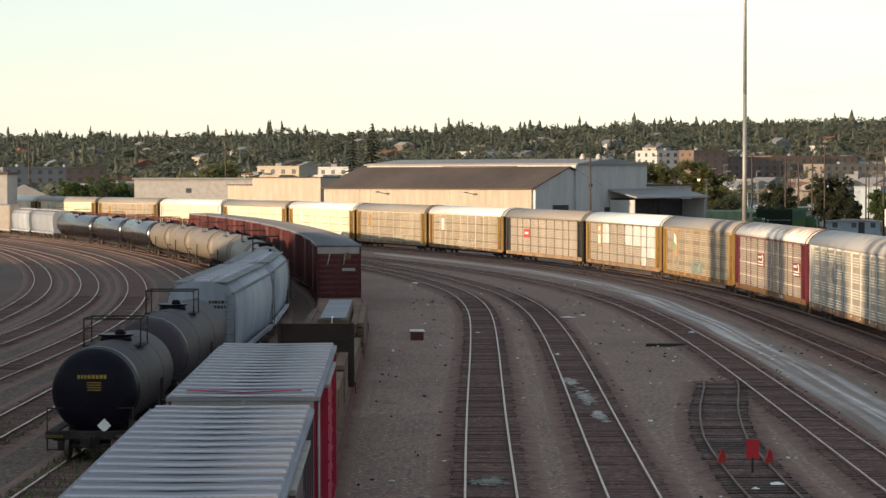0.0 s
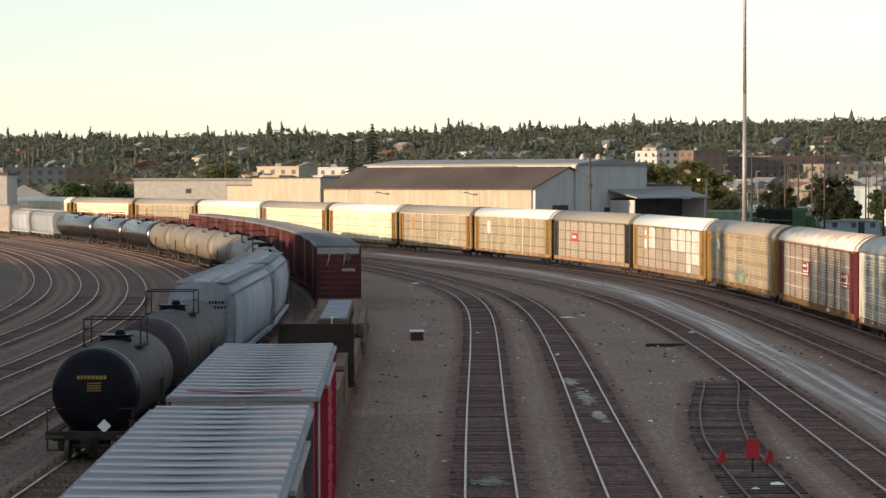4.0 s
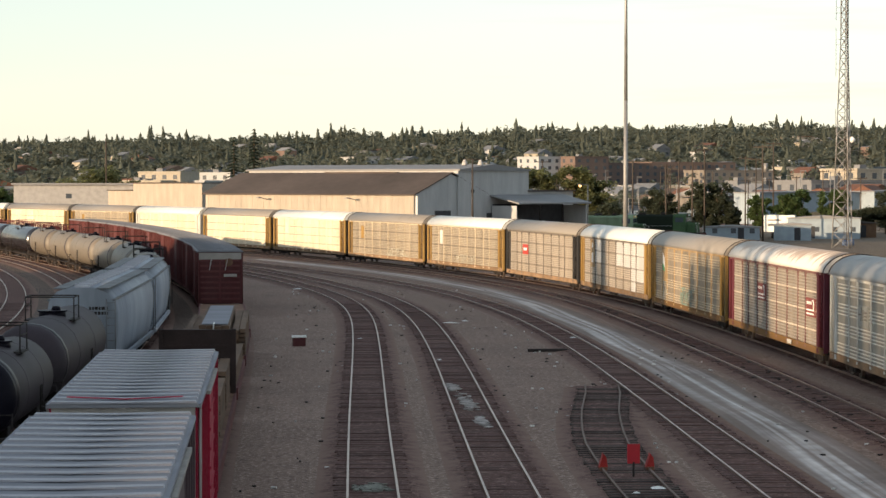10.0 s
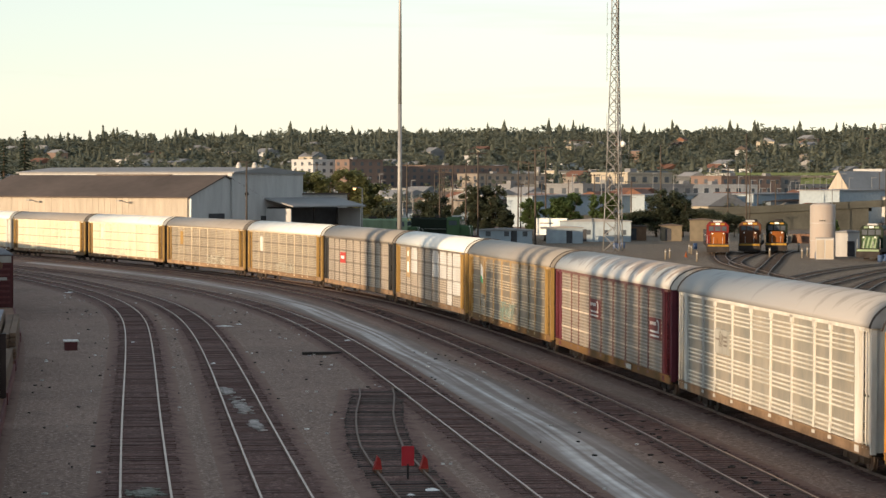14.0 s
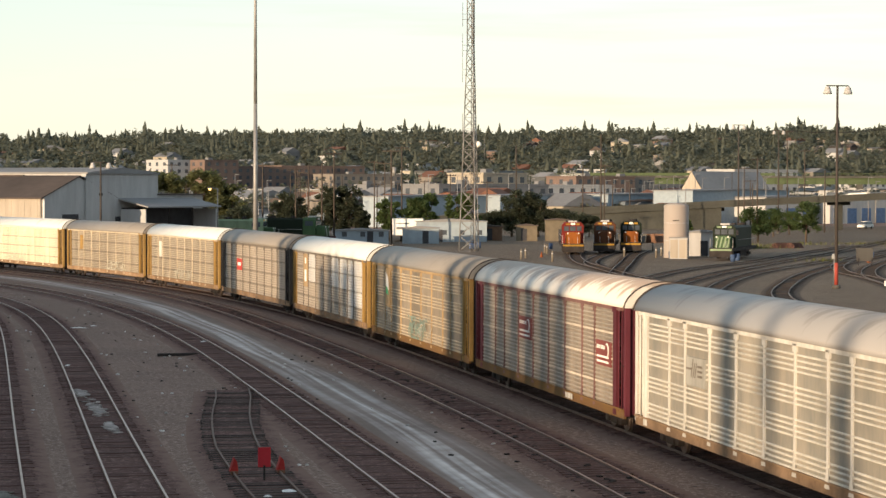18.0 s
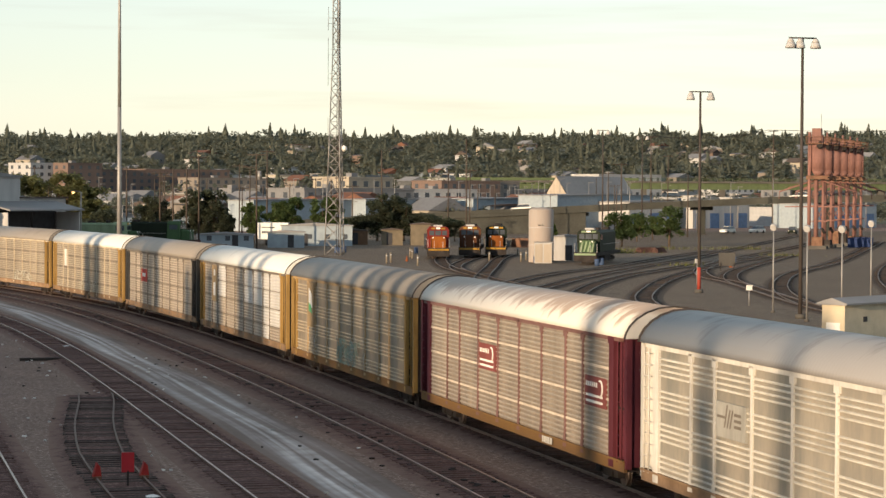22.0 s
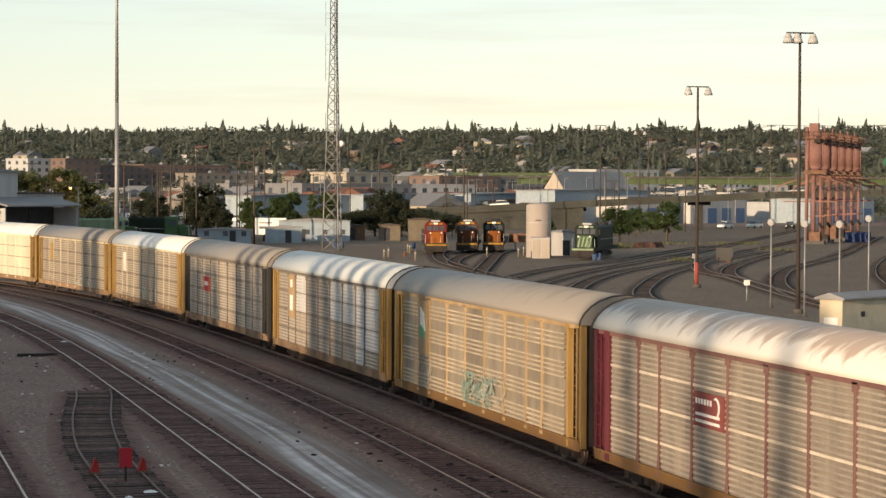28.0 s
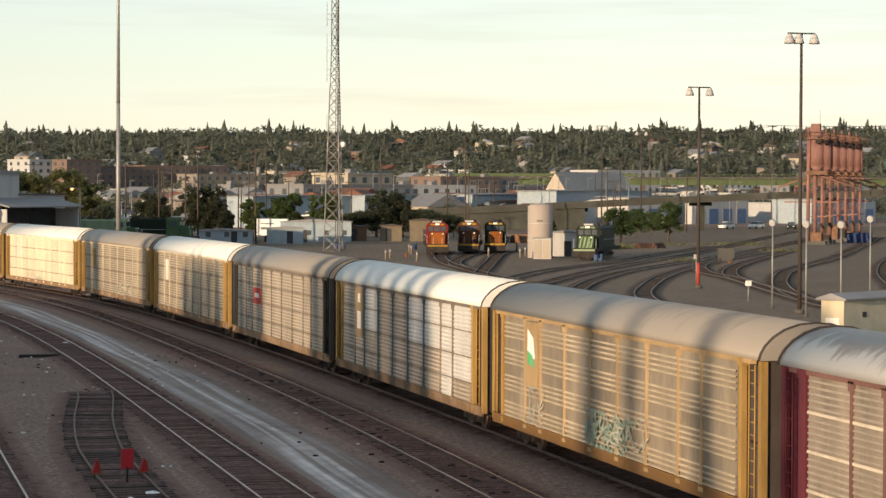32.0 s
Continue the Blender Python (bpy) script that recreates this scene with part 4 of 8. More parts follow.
def tank_car(line, s0, s1, shell, top, label, near=False, band=None, foot=1.05):
    m, ln = placed(line, s0, s1)
    th = thing("tank_car", m, label, "tank car", "parked tank cars")
    L = ln / 2 - 0.75
    r = (top - foot) / 2
    cz = foot + r
    st = [(-L, 0.05), (-L + 0.03, r * 0.35), (-L + 0.12, r * 0.66), (-L + 0.28, r * 0.87), (-L + 0.5, r * 0.97), (-L + 0.75, r)]
    st += [(0, r * 1.0)] + [(-y, q) for y, q in reversed(st)]
    n = 32 if near else 20
    shell_part = part("shell", Mesh().revolve(st, n=n, cz=cz), shell, th)
    if near:
        head = [(y - 0.004, q + 0.004) for y, q in st[:5]] + [(-L + 0.62, r * 1.001)]
        part("end_head", Mesh().revolve(head, n=n, cz=cz), M_TANK, th, "black tank end")
    for y in (-L * 0.35, L * 0.35):
        part("weld_band", Mesh().revolve([(y - 0.06, r * 1.0), (y - 0.05, r * 1.006), (y + 0.05, r * 1.006), (y + 0.06, r * 1.0)], n=n, cz=cz), shell, shell_part)
    if band:
        part("paint_band", Mesh().revolve([(-L * 0.98 + 0.3, r * 0.9), (-L + 0.74, r * 1.004), (-L + 1.3, r * 1.004), (-L + 1.31, r)], n=n, cz=cz), band, shell_part)
    part("dome", Mesh().tube((0, 0, cz + r - 0.12), (0, 0, cz + r + 0.1), 0.55, n=18).tube((0, 0, cz + r + 0.1), (0, 0, cz + r + 0.15), 0.62, n=18).tube((0.15, 0, cz + r + 0.15), (0.15, 0, cz + r + 0.32), 0.2, 0.14, n=12), M_TANK, th)
    for s in (-1, 1):
        part("platform", Mesh().box(s * 0.75 - 0.3, s * 0.75 + 0.3, -0.8, 0.8, cz + r - 0.25, cz + r - 0.2), M_DARK, th)
    rl = Mesh()
    for s in (-1, 1):
        for y in (-0.8, 0.8):
            rl.tube((s * 0.98, y, cz + r - 0.25), (s * 0.98, y, cz + r + 0.72), 0.028, n=5)
        for z in (0.35, 0.72):
            rl.tube((s * 0.98, -0.8, cz + r + z), (s * 0.98, 0.8, cz + r + z), 0.028, n=5)
    for y in (-0.8, 0.8):
        rl.tube((-0.98, y, cz + r + 0.72), (0.98, y, cz + r + 0.72), 0.028, n=5)
    tagged(part("safety_railing", rl, M_DARK, th), kind="stuff")
    for s in (-1, 1):
        part("side_ladder", shared(("tank_ladder", round(cz, 2)), lambda: ladder(cz - 1.0, 6), M_DARK), None, th, "", pose(s * (r + 0.08), 0.6, 1.0))
        part("running_board", Mesh().box(s * 1.35 - 0.15, s * 1.35 + 0.15, -L, L, 0.98, 1.04), M_DARK, th)
    for e in (-1, 1):
        part("end_sill", Mesh().box(-1.45, 1.45, e * (L + 0.3) - 0.12, e * (L + 0.3) + 0.12, 0.85, 1.1), M_DARK, th)
        part("saddle", Mesh().box(-1.0, 1.0, e * (L - 1.6) - 0.3, e * (L - 1.6) + 0.3, 0.85, 1.35), M_DARK, th)
        for s in (-1, 1):
            gr = Mesh().tube((s * 1.4, e * (L + 0.35), 0.45), (s * 1.4, e * (L + 0.35), 1.9), 0.025, n=5)
            gr.tube((s * 1.4, e * (L + 0.35), 0.5), (s * 1.0, e * (L + 0.35), 0.5), 0.025, n=5)
            gr.tube((s * 1.4, e * (L + 0.35), 1.85), (s * 0.9, e * (L + 0.35), 1.85), 0.025, n=5)
            part("end_handrail", gr, M_DARK, th)
    if near:
        ft = bars(1, 0.95, 0.12, 0.3, 3)
        part("lettering", ft, M_DIMYEL, th, "yellow lettering bars", pose(0, -L - 0.0, cz + 0.45, 0, 0, 90))
        part("lettering", bars(4, 0.5, 0.035, 0.08, 5), M_DIMYEL, th, "small yellow lettering bars", pose(0.05, -L - 0.005, cz + 0.3, 0, 0, 90))
        part("placard", Mesh().box(-0.16, 0.16, -0.01, 0.01, -0.16, 0.16), M_WHITE, th, "white diamond placard", pose(0.45, -L - 0.32, 1.28, 0, 45, 0))
        for s in (-1, 1):
            part("end_step", Mesh().box(s * 1.15 - 0.28, s * 1.15 + 0.28, -L - 0.5, -L - 0.44, 0.9, 0.98), M_GRIMY, th)
    underframe(th, ln - 0.5)
    add_trucks(th, ln * 0.36)
    return th


def hopper(line, s0, s1, top, body, label):
    m, ln = placed(line, s0, s1)
    th = thing("covered_hopper", m, label, "hopper car", "parked hopper cars")
    L = ln / 2 - 0.55
    prof = [(-1.3, 1.15), (-1.42, 1.6), (-1.55, 2.6), (-1.55, 3.4), (-1.42, top - 0.55), (-1.1, top - 0.18), (-0.5, top), (0.5, top), (1.1, top - 0.18), (1.42, top - 0.55), (1.55, 3.4), (1.55, 2.6), (1.42, 1.6), (1.3, 1.15)]
    part("body", Mesh().prism(prof, -L, L, True), body, th)
    part("side_sill", Mesh().box(-1.58, -1.4, -L - 0.2, L + 0.2, 1.05, 1.25).box(1.4, 1.58, -L - 0.2, L + 0.2, 1.05, 1.25), body, th)
    rm = Mesh()
    for s in (-1, 1):
        rm.box(s * 1.45 - 0.06, s * 1.45 + 0.06, -L, L, top - 0.6, top - 0.52)
    part("roof_edge", rm, M_HATCH, th)
    for s in (-1, 1):
        part("running_board", Mesh().box(s * 0.95 - 0.3, s * 0.95 + 0.3, -L, L, top - 0.06, top - 0.01), M_HATCH, th)
    n = max(4, int(2 * L / 1.5))
    for i in range(n):
        y = -L + (i + 0.5) * 2 * L / n
        part("hatch", shared("hatch", lambda: Mesh().box(-0.32, 0.32, -0.5, 0.5, -0.02, 0.1).box(-0.36, 0.36, -0.06, 0.06, 0.1, 0.15), M_HATCHW), None, th, "", pose(0, y, top))
    for e in (-1, 1):
        part("end_ladder", shared(("hopper_ladder", round(top, 2)), lambda: ladder(top - 1.5, 9), M_HATCH), None, th, "", pose(1.35, e * (L + 0.1), 1.0, 0, 0, 90))
        part("end_sill", Mesh().box(-1.4, 1.4, e * (L + 0.2) - 0.1, e * (L + 0.2) + 0.1, 0.9, 1.15), M_DARK, th)
    for k in (-0.5, 0, 0.5):
        part("chute", Mesh().add([(-1.1, k * L - 1.2, 1.2), (1.1, k * L - 1.2, 1.2), (1.1, k * L + 1.2, 1.2), (-1.1, k * L + 1.2, 1.2), (-0.35, k * L - 0.3, 0.45), (0.35, k * L - 0.3, 0.45), (0.35, k * L + 0.3, 0.45), (-0.35, k * L + 0.3, 0.45)], [(0, 1, 5, 4), (1, 2, 6, 5), (2, 3, 7, 6), (3, 0, 4, 7), (4, 5, 6, 7)]), M_HATCH, th)
    part("lettering", bars(2, 0.9, 0.14, 0.22, 8), M_DARK, th, "", pose(0.75, -L - 0.01, top - 1.0, 0, 0, 90))
    underframe(th, ln - 0.4)
    add_trucks(th, ln * 0.36)
    return th


def flatcar(line, s0, s1, label, bulkheads=(), deck_z=1.1, stakes=False):
    m, ln = placed(line, s0, s1)
    th = thing("flatcar", m, label, "flatcar", "parked flatcars")
    L = ln / 2 - 0.4
    part("deck", Mesh().box(-1.45, 1.45, -L, L, deck_z - 0.22, deck_z), M_RUST, th)
    for s in (-1, 1):
        part("side_sill", Mesh().box(s * 1.47 - 0.05, s * 1.47 + 0.05, -L, L, deck_z - 0.45, deck_z + 0.02), M_RED, th)
    for e in bulkheads:
        b = Mesh().box(-1.45, 1.45, e * L - 0.12, e * L + 0.12, deck_z, 3.6)
        b.box(-1.5, -1.35, e * L - 0.2, e * L + 0.2, deck_z, 3.62).box(1.35, 1.5, e * L - 0.2, e * L + 0.2, deck_z, 3.62).box(-1.45, 1.45, e * L - 0.16, e * L + 0.16, 2.9, 3.0)
        part("bulkhead", b, M_BULK, th)
    if stakes:
        n = int(2 * L / 1.2)
        for i in range(n + 1):
            for s in (-1, 1):
                part("stake", shared("stake", lambda: Mesh().box(-0.07, 0.07, -0.07, 0.07, 0, 2.2), M_RED), None, th, "", pose(s * 1.4, -L + i * 2 * L / n, deck_z))
        for s in (-1, 1):
            part("top_rail", Mesh().box(s * 1.4 - 0.08, s * 1.4 + 0.08, -L, L, deck_z + 2.2, deck_z + 2.34), M_RED, th)
    underframe(th, ln - 0.5, deck_z - 0.1)
    add_trucks(th, ln * 0.36)
    return th, m, L


def lumber_stack(m, x0, x1, y0, y1, z0, rows, seed, label, wrap=False):
    rng = random.Random(seed)
    th = thing("lumber_stack", m @ pose(0, 0, z0), label, "lumber", "lumber on flatcars")
    h = 0.19
    for r in range(rows):
        n = max(2, int((x1 - x0) / 0.36))
        for i in range(n):
            a = x0 + (x1 - x0) * i / n
            part("board", Mesh().box(a + 0.015, a + (x1 - x0) / n - 0.015, y0 + rng.uniform(-0.5, 0.3), y1 + rng.uniform(-0.5, 0.4), r * h * 1.12 + 0.004, r * h * 1.12 + h * rng.uniform(0.8, 1.05)), M_LUMBER, th)
    if wrap:
        part("wrap", Mesh().box(x0 + 0.15, x1 - 0.1, y0 + 0.2, y1 - 0.2, rows * h * 1.12, rows * h * 1.12 + 0.03), M_BOXROOF, th, "torn pale wrapping sheet")
        part("strap", Mesh().box(-0.05, 0.02, y0 - 0.37, y0 - 0.36, 0.0, rows * h * 1.12 + 0.05).box(-0.05, 0.02, y0 - 0.37, y0 + 1.0, rows * h * 1.12 + 0.03, rows * h * 1.12 + 0.05), M_WHITE, th)
    return th


M_TANKB = mat("glossy_black_tank", (0.012, 0.011, 0.013), 0.24, vary=0.3)
M_TANKB.node_tree.nodes["Principled BSDF"].inputs["Specular IOR Level"].default_value = 1.0


def parked():
    F, G = LINE["F"], LINE["G"]
    boxcar(F, -1.2, 14.9, 4.88, M_MAUVE, M_CREAM, M_BOXROOF, "old boxcar with ribbed galvanised roof and dull red sides", 0.86)
    boxcar(F, 17.2, 32.8, 4.8, M_CRIMSON, M_CREAM, M_BOXROOF, "crimson boxcar with ribbed galvanised roof and cream end", 0.82, M_CRIMSON)
    _, m, L = flatcar(F, 34.0, 61.0, "flatcar with dark steel bulkhead loaded with lumber", (1,))
    lumber_stack(m, -1.35, -0.1, -L + 1, -1.0, 1.1, 7, 1, "stacked sawn lumber boards on a flatcar")
    lumber_stack(m, 0.05, 1.3, -L + 0.5, -3.0, 1.1, 7, 2, "ragged stack of sawn lumber boards on a flatcar")
    lumber_stack(m, 0.1, 1.3, -2.0, 5.0, 1.1, 6, 3, "ragged stack of sawn lumber boards on a flatcar")
    lumber_stack(m, 0.1, 1.3, 6.0, L - 1.2, 1.1, 7, 4, "ragged stack of sawn lumber boards on a flatcar")
    _, m, L = flatcar(F, 62.2, 78.0, "empty low flatcar between loaded ones")
    lumber_stack(m, 0.5, 1.45, -L + 1.0, L - 1.0, 1.1, 4, 6, "low stack of sawn lumber boards on a flatcar")
    _, m, L = flatcar(F, 79.2, 98.0, "flatcar loaded with wrapped lumber packs")
    lumber_stack(m, -0.75, 0.75, -L + 0.5, L - 0.6, 1.1, 7, 7, "lumber pack under a torn pale wrapping", True)
    lumber_stack(m, -1.55, -0.85, -L + 0.3, L - 0.8, 1.1, 5, 8, "narrow lumber pack of long tan boards")
    lumber_stack(m, 0.85, 1.5, -L + 0.8, L - 0.4, 1.1, 6, 9, "narrow lumber pack of long tan boards")
    flatcar(F, 99.5, 127.5, "empty flatcar with a worn steel deck")
    for i in range(9):
        bc = boxcar(F, 129.5 + i * 16.0, 145.0 + i * 16.0, 4.62, M_RED, M_RED, M_REDROOF, "oxide red boxcar with weathered grey roof", 1.1, None, False)
        if i == 0:
            part("end_band", Mesh().box(-1.45, 1.45, -7.42, -7.36, 4.05, 4.5), M_CREAM, bc, "pale weathered band under the roof")
            for x in (-0.75, 0.35):
                part("end_brace", Mesh().tube((x, -7.44, 3.3), (x + 0.15, -7.44, 4.05), 0.03, n=5), M_WALLG, bc)
            part("number_panel", Mesh().box(0.25, 1.15, -7.47, -7.42, 2.85, 3.05), M_CREAM, bc)
    for i in range(5):
        flatcar(F, 275 + i * 19.5, 293.5 + i * 19.5, "red flatcar with rows of upright stakes", (), 1.3, True)
    tank_car(G, 44.4, 56.0, M_TANKG, 3.76, "sooty grey tank car with a black end", True, M_TANK, 0.9)
    tank_car(G, 56.8, 73.4, M_TANKG, 3.98, "sooty grey tank car with dark band", False, M_TANK)
    hopper(G, 74.3, 97.6, 4.6, M_HOPPER, "pale grey-green covered hopper with roof hatches")
    hopper(G, 98.4, 118.0, 4.6, M_HOPPER, "pale blue-grey covered hopper with roof hatches")
    for a, b, c, lab in ((120, 137, M_TANKW, "cream tank car streaked with soot"), (138, 156, M_TANKW, "cream tank car streaked with soot"), (157, 176, M_TANKW, "cream tank car streaked with soot"), (177, 194, M_TANKW, "cream tank car streaked with soot"), (194.6, 212.6, M_TANKW, "grey-cream tank car streaked with soot"), (213.2, 228, M_TANKW, "cream tank car streaked with soot"), (228.6, 243, M_TANKW, "cream tank car streaked with soot"), (243.6, 264.6, M_TANKB, "glossy black tank car with white marks"), (265.2, 286.5, M_TANKB, "glossy black tank car with white marks"), (287.2, 313, M_TANKB, "glossy black tank car with white marks")):
        tank_car(G, a, b, c, 4.1, lab, False, M_TANKG if c is M_TANKW else None)
    hopper(G, 313.5, 329.5, 4.4, M_HOPPER, "pale covered hopper beside black tank cars")
    hopper(G, 330.3, 343, 4.4, M_HOPPER, "pale ribbed hopper at the train's end")
    boxcar(G, 343.8, 361, 4.9, M_CREAM, M_CREAM, M_BOXROOF, "cream white boxcar with faded spray paint", 1.1, None, False)


parked()


# ---- yard floor: road, stub track with stop sign, litter ----
def service_road():
    a = LINE["D"]
    m = Mesh()
    ss = np.arange(20, 260, 3.0)
    for s in ss:
        for o in (-5.4, -4.6, -3.9, -3.2, -2.4):
            x, y, _ = a.at(s, o + 0.1 * math.sin(s * 0.21 + o))
            m.v.append((x, y, 0.012))
    n = 5
    for i in range(len(ss) - 1):
        for j in range(n - 1):
            k = i * n + j
            m.f.append((k, k + 1, k + 1 + n, k + n))
            m.smooth.append(True)
    ob = solid("service_road", m, M_ROAD, "grey service road with pale dust streaks between the tracks", "road", kind="structure")
    uv = ob.data.uv_layers.new(name="UVMap")
    for lp in ob.data.loops:
        i, j = divmod(lp.vertex_index, n)
        uv.data[lp.index].uv = ((-2.0, -1.0, 0.0, 1.0, 2.0)[j], i * 3.0)


class Curve:
    """A centre line through a few points (straight pieces rounded by Catmull-Rom)."""

    def __init__(self, pts):
        p = [Vector((2 * pts[0][0] - pts[1][0], 2 * pts[0][1] - pts[1][1]))] + [Vector(q) for q in pts] + [Vector((2 * pts[-1][0] - pts[-2][0], 2 * pts[-1][1] - pts[-2][1]))]
        out = []
        for i in range(1, len(p) - 2):
            for k in range(12):
                t = k / 12
                out.append(0.5 * (2 * p[i] + (p[i + 1] - p[i - 1]) * t + (2 * p[i - 1] - 5 * p[i] + 4 * p[i + 1] - p[i + 2]) * t * t + (3 * p[i] - p[i - 1] - 3 * p[i + 1] + p[i + 2]) * t ** 3))
        out.append(p[-2])
        self.q = out
        self.s = [0.0]
        for a, b in zip(out, out[1:]):
            self.s.append(self.s[-1] + (b - a).length)

    def at(self, s, off=0.0):
        x = float(np.interp(s, self.s, [v.x for v in self.q]))
        y = float(np.interp(s, self.s, [v.y for v in self.q]))
        e = 0.6
        x2 = float(np.interp(s + e, self.s, [v.x for v in self.q])) - float(np.interp(s - e, self.s, [v.x for v in self.q]))
        y2 = float(np.interp(s + e, self.s, [v.y for v in self.q])) - float(np.interp(s - e, self.s, [v.y for v in self.q]))
        h = math.atan2(-x2, y2)
        return x + off * math.cos(h), y + off * math.sin(h), h


def extra_track(pts, rail_mat=None, bed_mat=None):
    c = Curve(pts)
    return track("x", c, 0, c.s[-1] - 1, rail_mat=rail_mat, bed_mat=bed_mat)


service_road()
solid("yard_apron", Mesh().add([(x, y, 0.003) for x, y in ((34, 60), (60, 60), (110, 120), (175, 230), (300, 430), (300, 520), (120, 520), (60, 440), (36, 300), (31, 200), (33, 120))], [tuple(range(11))]), M_YARD, "tan oil-stained gravel of the engine yard", "ground", kind="structure")
solid("west_apron", Mesh().add([(*LINE["F"].at(s, 0.0)[:2], 0.0025) for s in range(-20, 421, 20)] + [(-260, 430, 0.0025), (-260, -30, 0.0025)], [tuple(range(25))]), M_APRON, "dark gravel under the curved yard tracks", "ground", kind="structure")
extra_track([(9.5, 57), (9.56, 67.4), (9.62, 71.4), (9.7, 74.3), (9.87, 79.1), (10.09, 82.7), (10.66, 88.6), (11.17, 93.1), (12.18, 100.6), (12.6, 104.6)], M_RAILRUST)
for pts in (
    [(62, 180), (67.7, 217), (69.9, 233.5), (72.9, 253.8), (76.1, 273.4), (82.5, 300), (90, 325)],
    [(70, 235), (75.9, 269), (86.3, 300), (95, 322)],
    [(63, 210), (67.4, 229), (72.3, 245), (81.5, 272.6), (92.3, 305), (100, 325)],
    [(60, 205), (69.7, 225.8), (79.7, 245.3), (88.1, 259), (96, 270.3), (118.5, 309.6), (140, 345)],
    [(60, 195), (69.7, 214.3), (80.2, 235), (91.1, 254.6), (109.8, 286.8), (124.5, 311.7), (165.5, 386.8), (207.7, 463.8)],
    [(58, 175), (68.8, 201.6), (76.9, 220), (87.4, 240.5), (100, 261.2), (126.1, 302.9), (152.7, 347.5), (180, 395)],
    [(60, 150), (68.9, 184.6), (80.1, 212.4), (89.9, 233.3), (103.3, 258.6), (113.6, 276.7), (135, 312)],
    [(74, 150), (77.6, 165.7), (80.8, 179.2), (86, 198.3), (92.4, 221.8), (95.8, 237.4), (104.4, 260.5), (122, 296)],
    [(80.5, 178), (84.6, 192.6), (89.6, 210.7), (95.3, 229.1), (105.4, 252.3), (121.7, 282.6), (140, 315)],
    [(78, 168), (80.5, 177.3), (87.6, 198), (97.4, 220.9), (110.9, 247.6), (138.1, 293.1), (200.2, 407.4)],
    [(90, 160), (97.4, 192.6), (101.1, 201.9), (113.4, 229.3), (131.4, 264.8), (158.4, 313.2)],
):
    extra_track(pts, M_YARDRAIL, M_YARDBED)


def stop_sign():
    th = thing("stop_board", pose(9.72, 72.2, 0), "red board on a short post between rails", "sign", "")
    part("board", Mesh().box(-0.2, 0.2, -0.02, 0.02, 0.5, 1.12), M_SIGNRED, th)
    part("post", Mesh().box(-0.03, 0.03, -0.03, 0.03, 0.0, 0.55), M_DARK, th)
    for x in (-0.76, 0.76):
        w = thing("wheel_stop", pose(9.72 + x, 74.0, 0), "red cast wheel stop clamped on a rail", "wheel stop", "wheel stops")
        part("horn", Mesh().prism([(-0.14, 0.17), (0.14, 0.17), (0.1, 0.5), (0.0, 0.62), (-0.06, 0.4)], -0.18, 0.16), mat("wheel_stop_red", (0.35, 0.035, 0.03), 0.6), w)
        part("clamp", Mesh().box(-0.12, 0.12, -0.3, 0.3, 0.09, 0.19), M_RUST, w)


M_SPILL = mat("pale_spilled_dust", (0.3, 0.27, 0.25), 0.9, rnd=0.35, island=True)
M_SPILLG = mat("grey_green_dust", (0.17, 0.17, 0.145), 0.9, rnd=0.3, island=True)


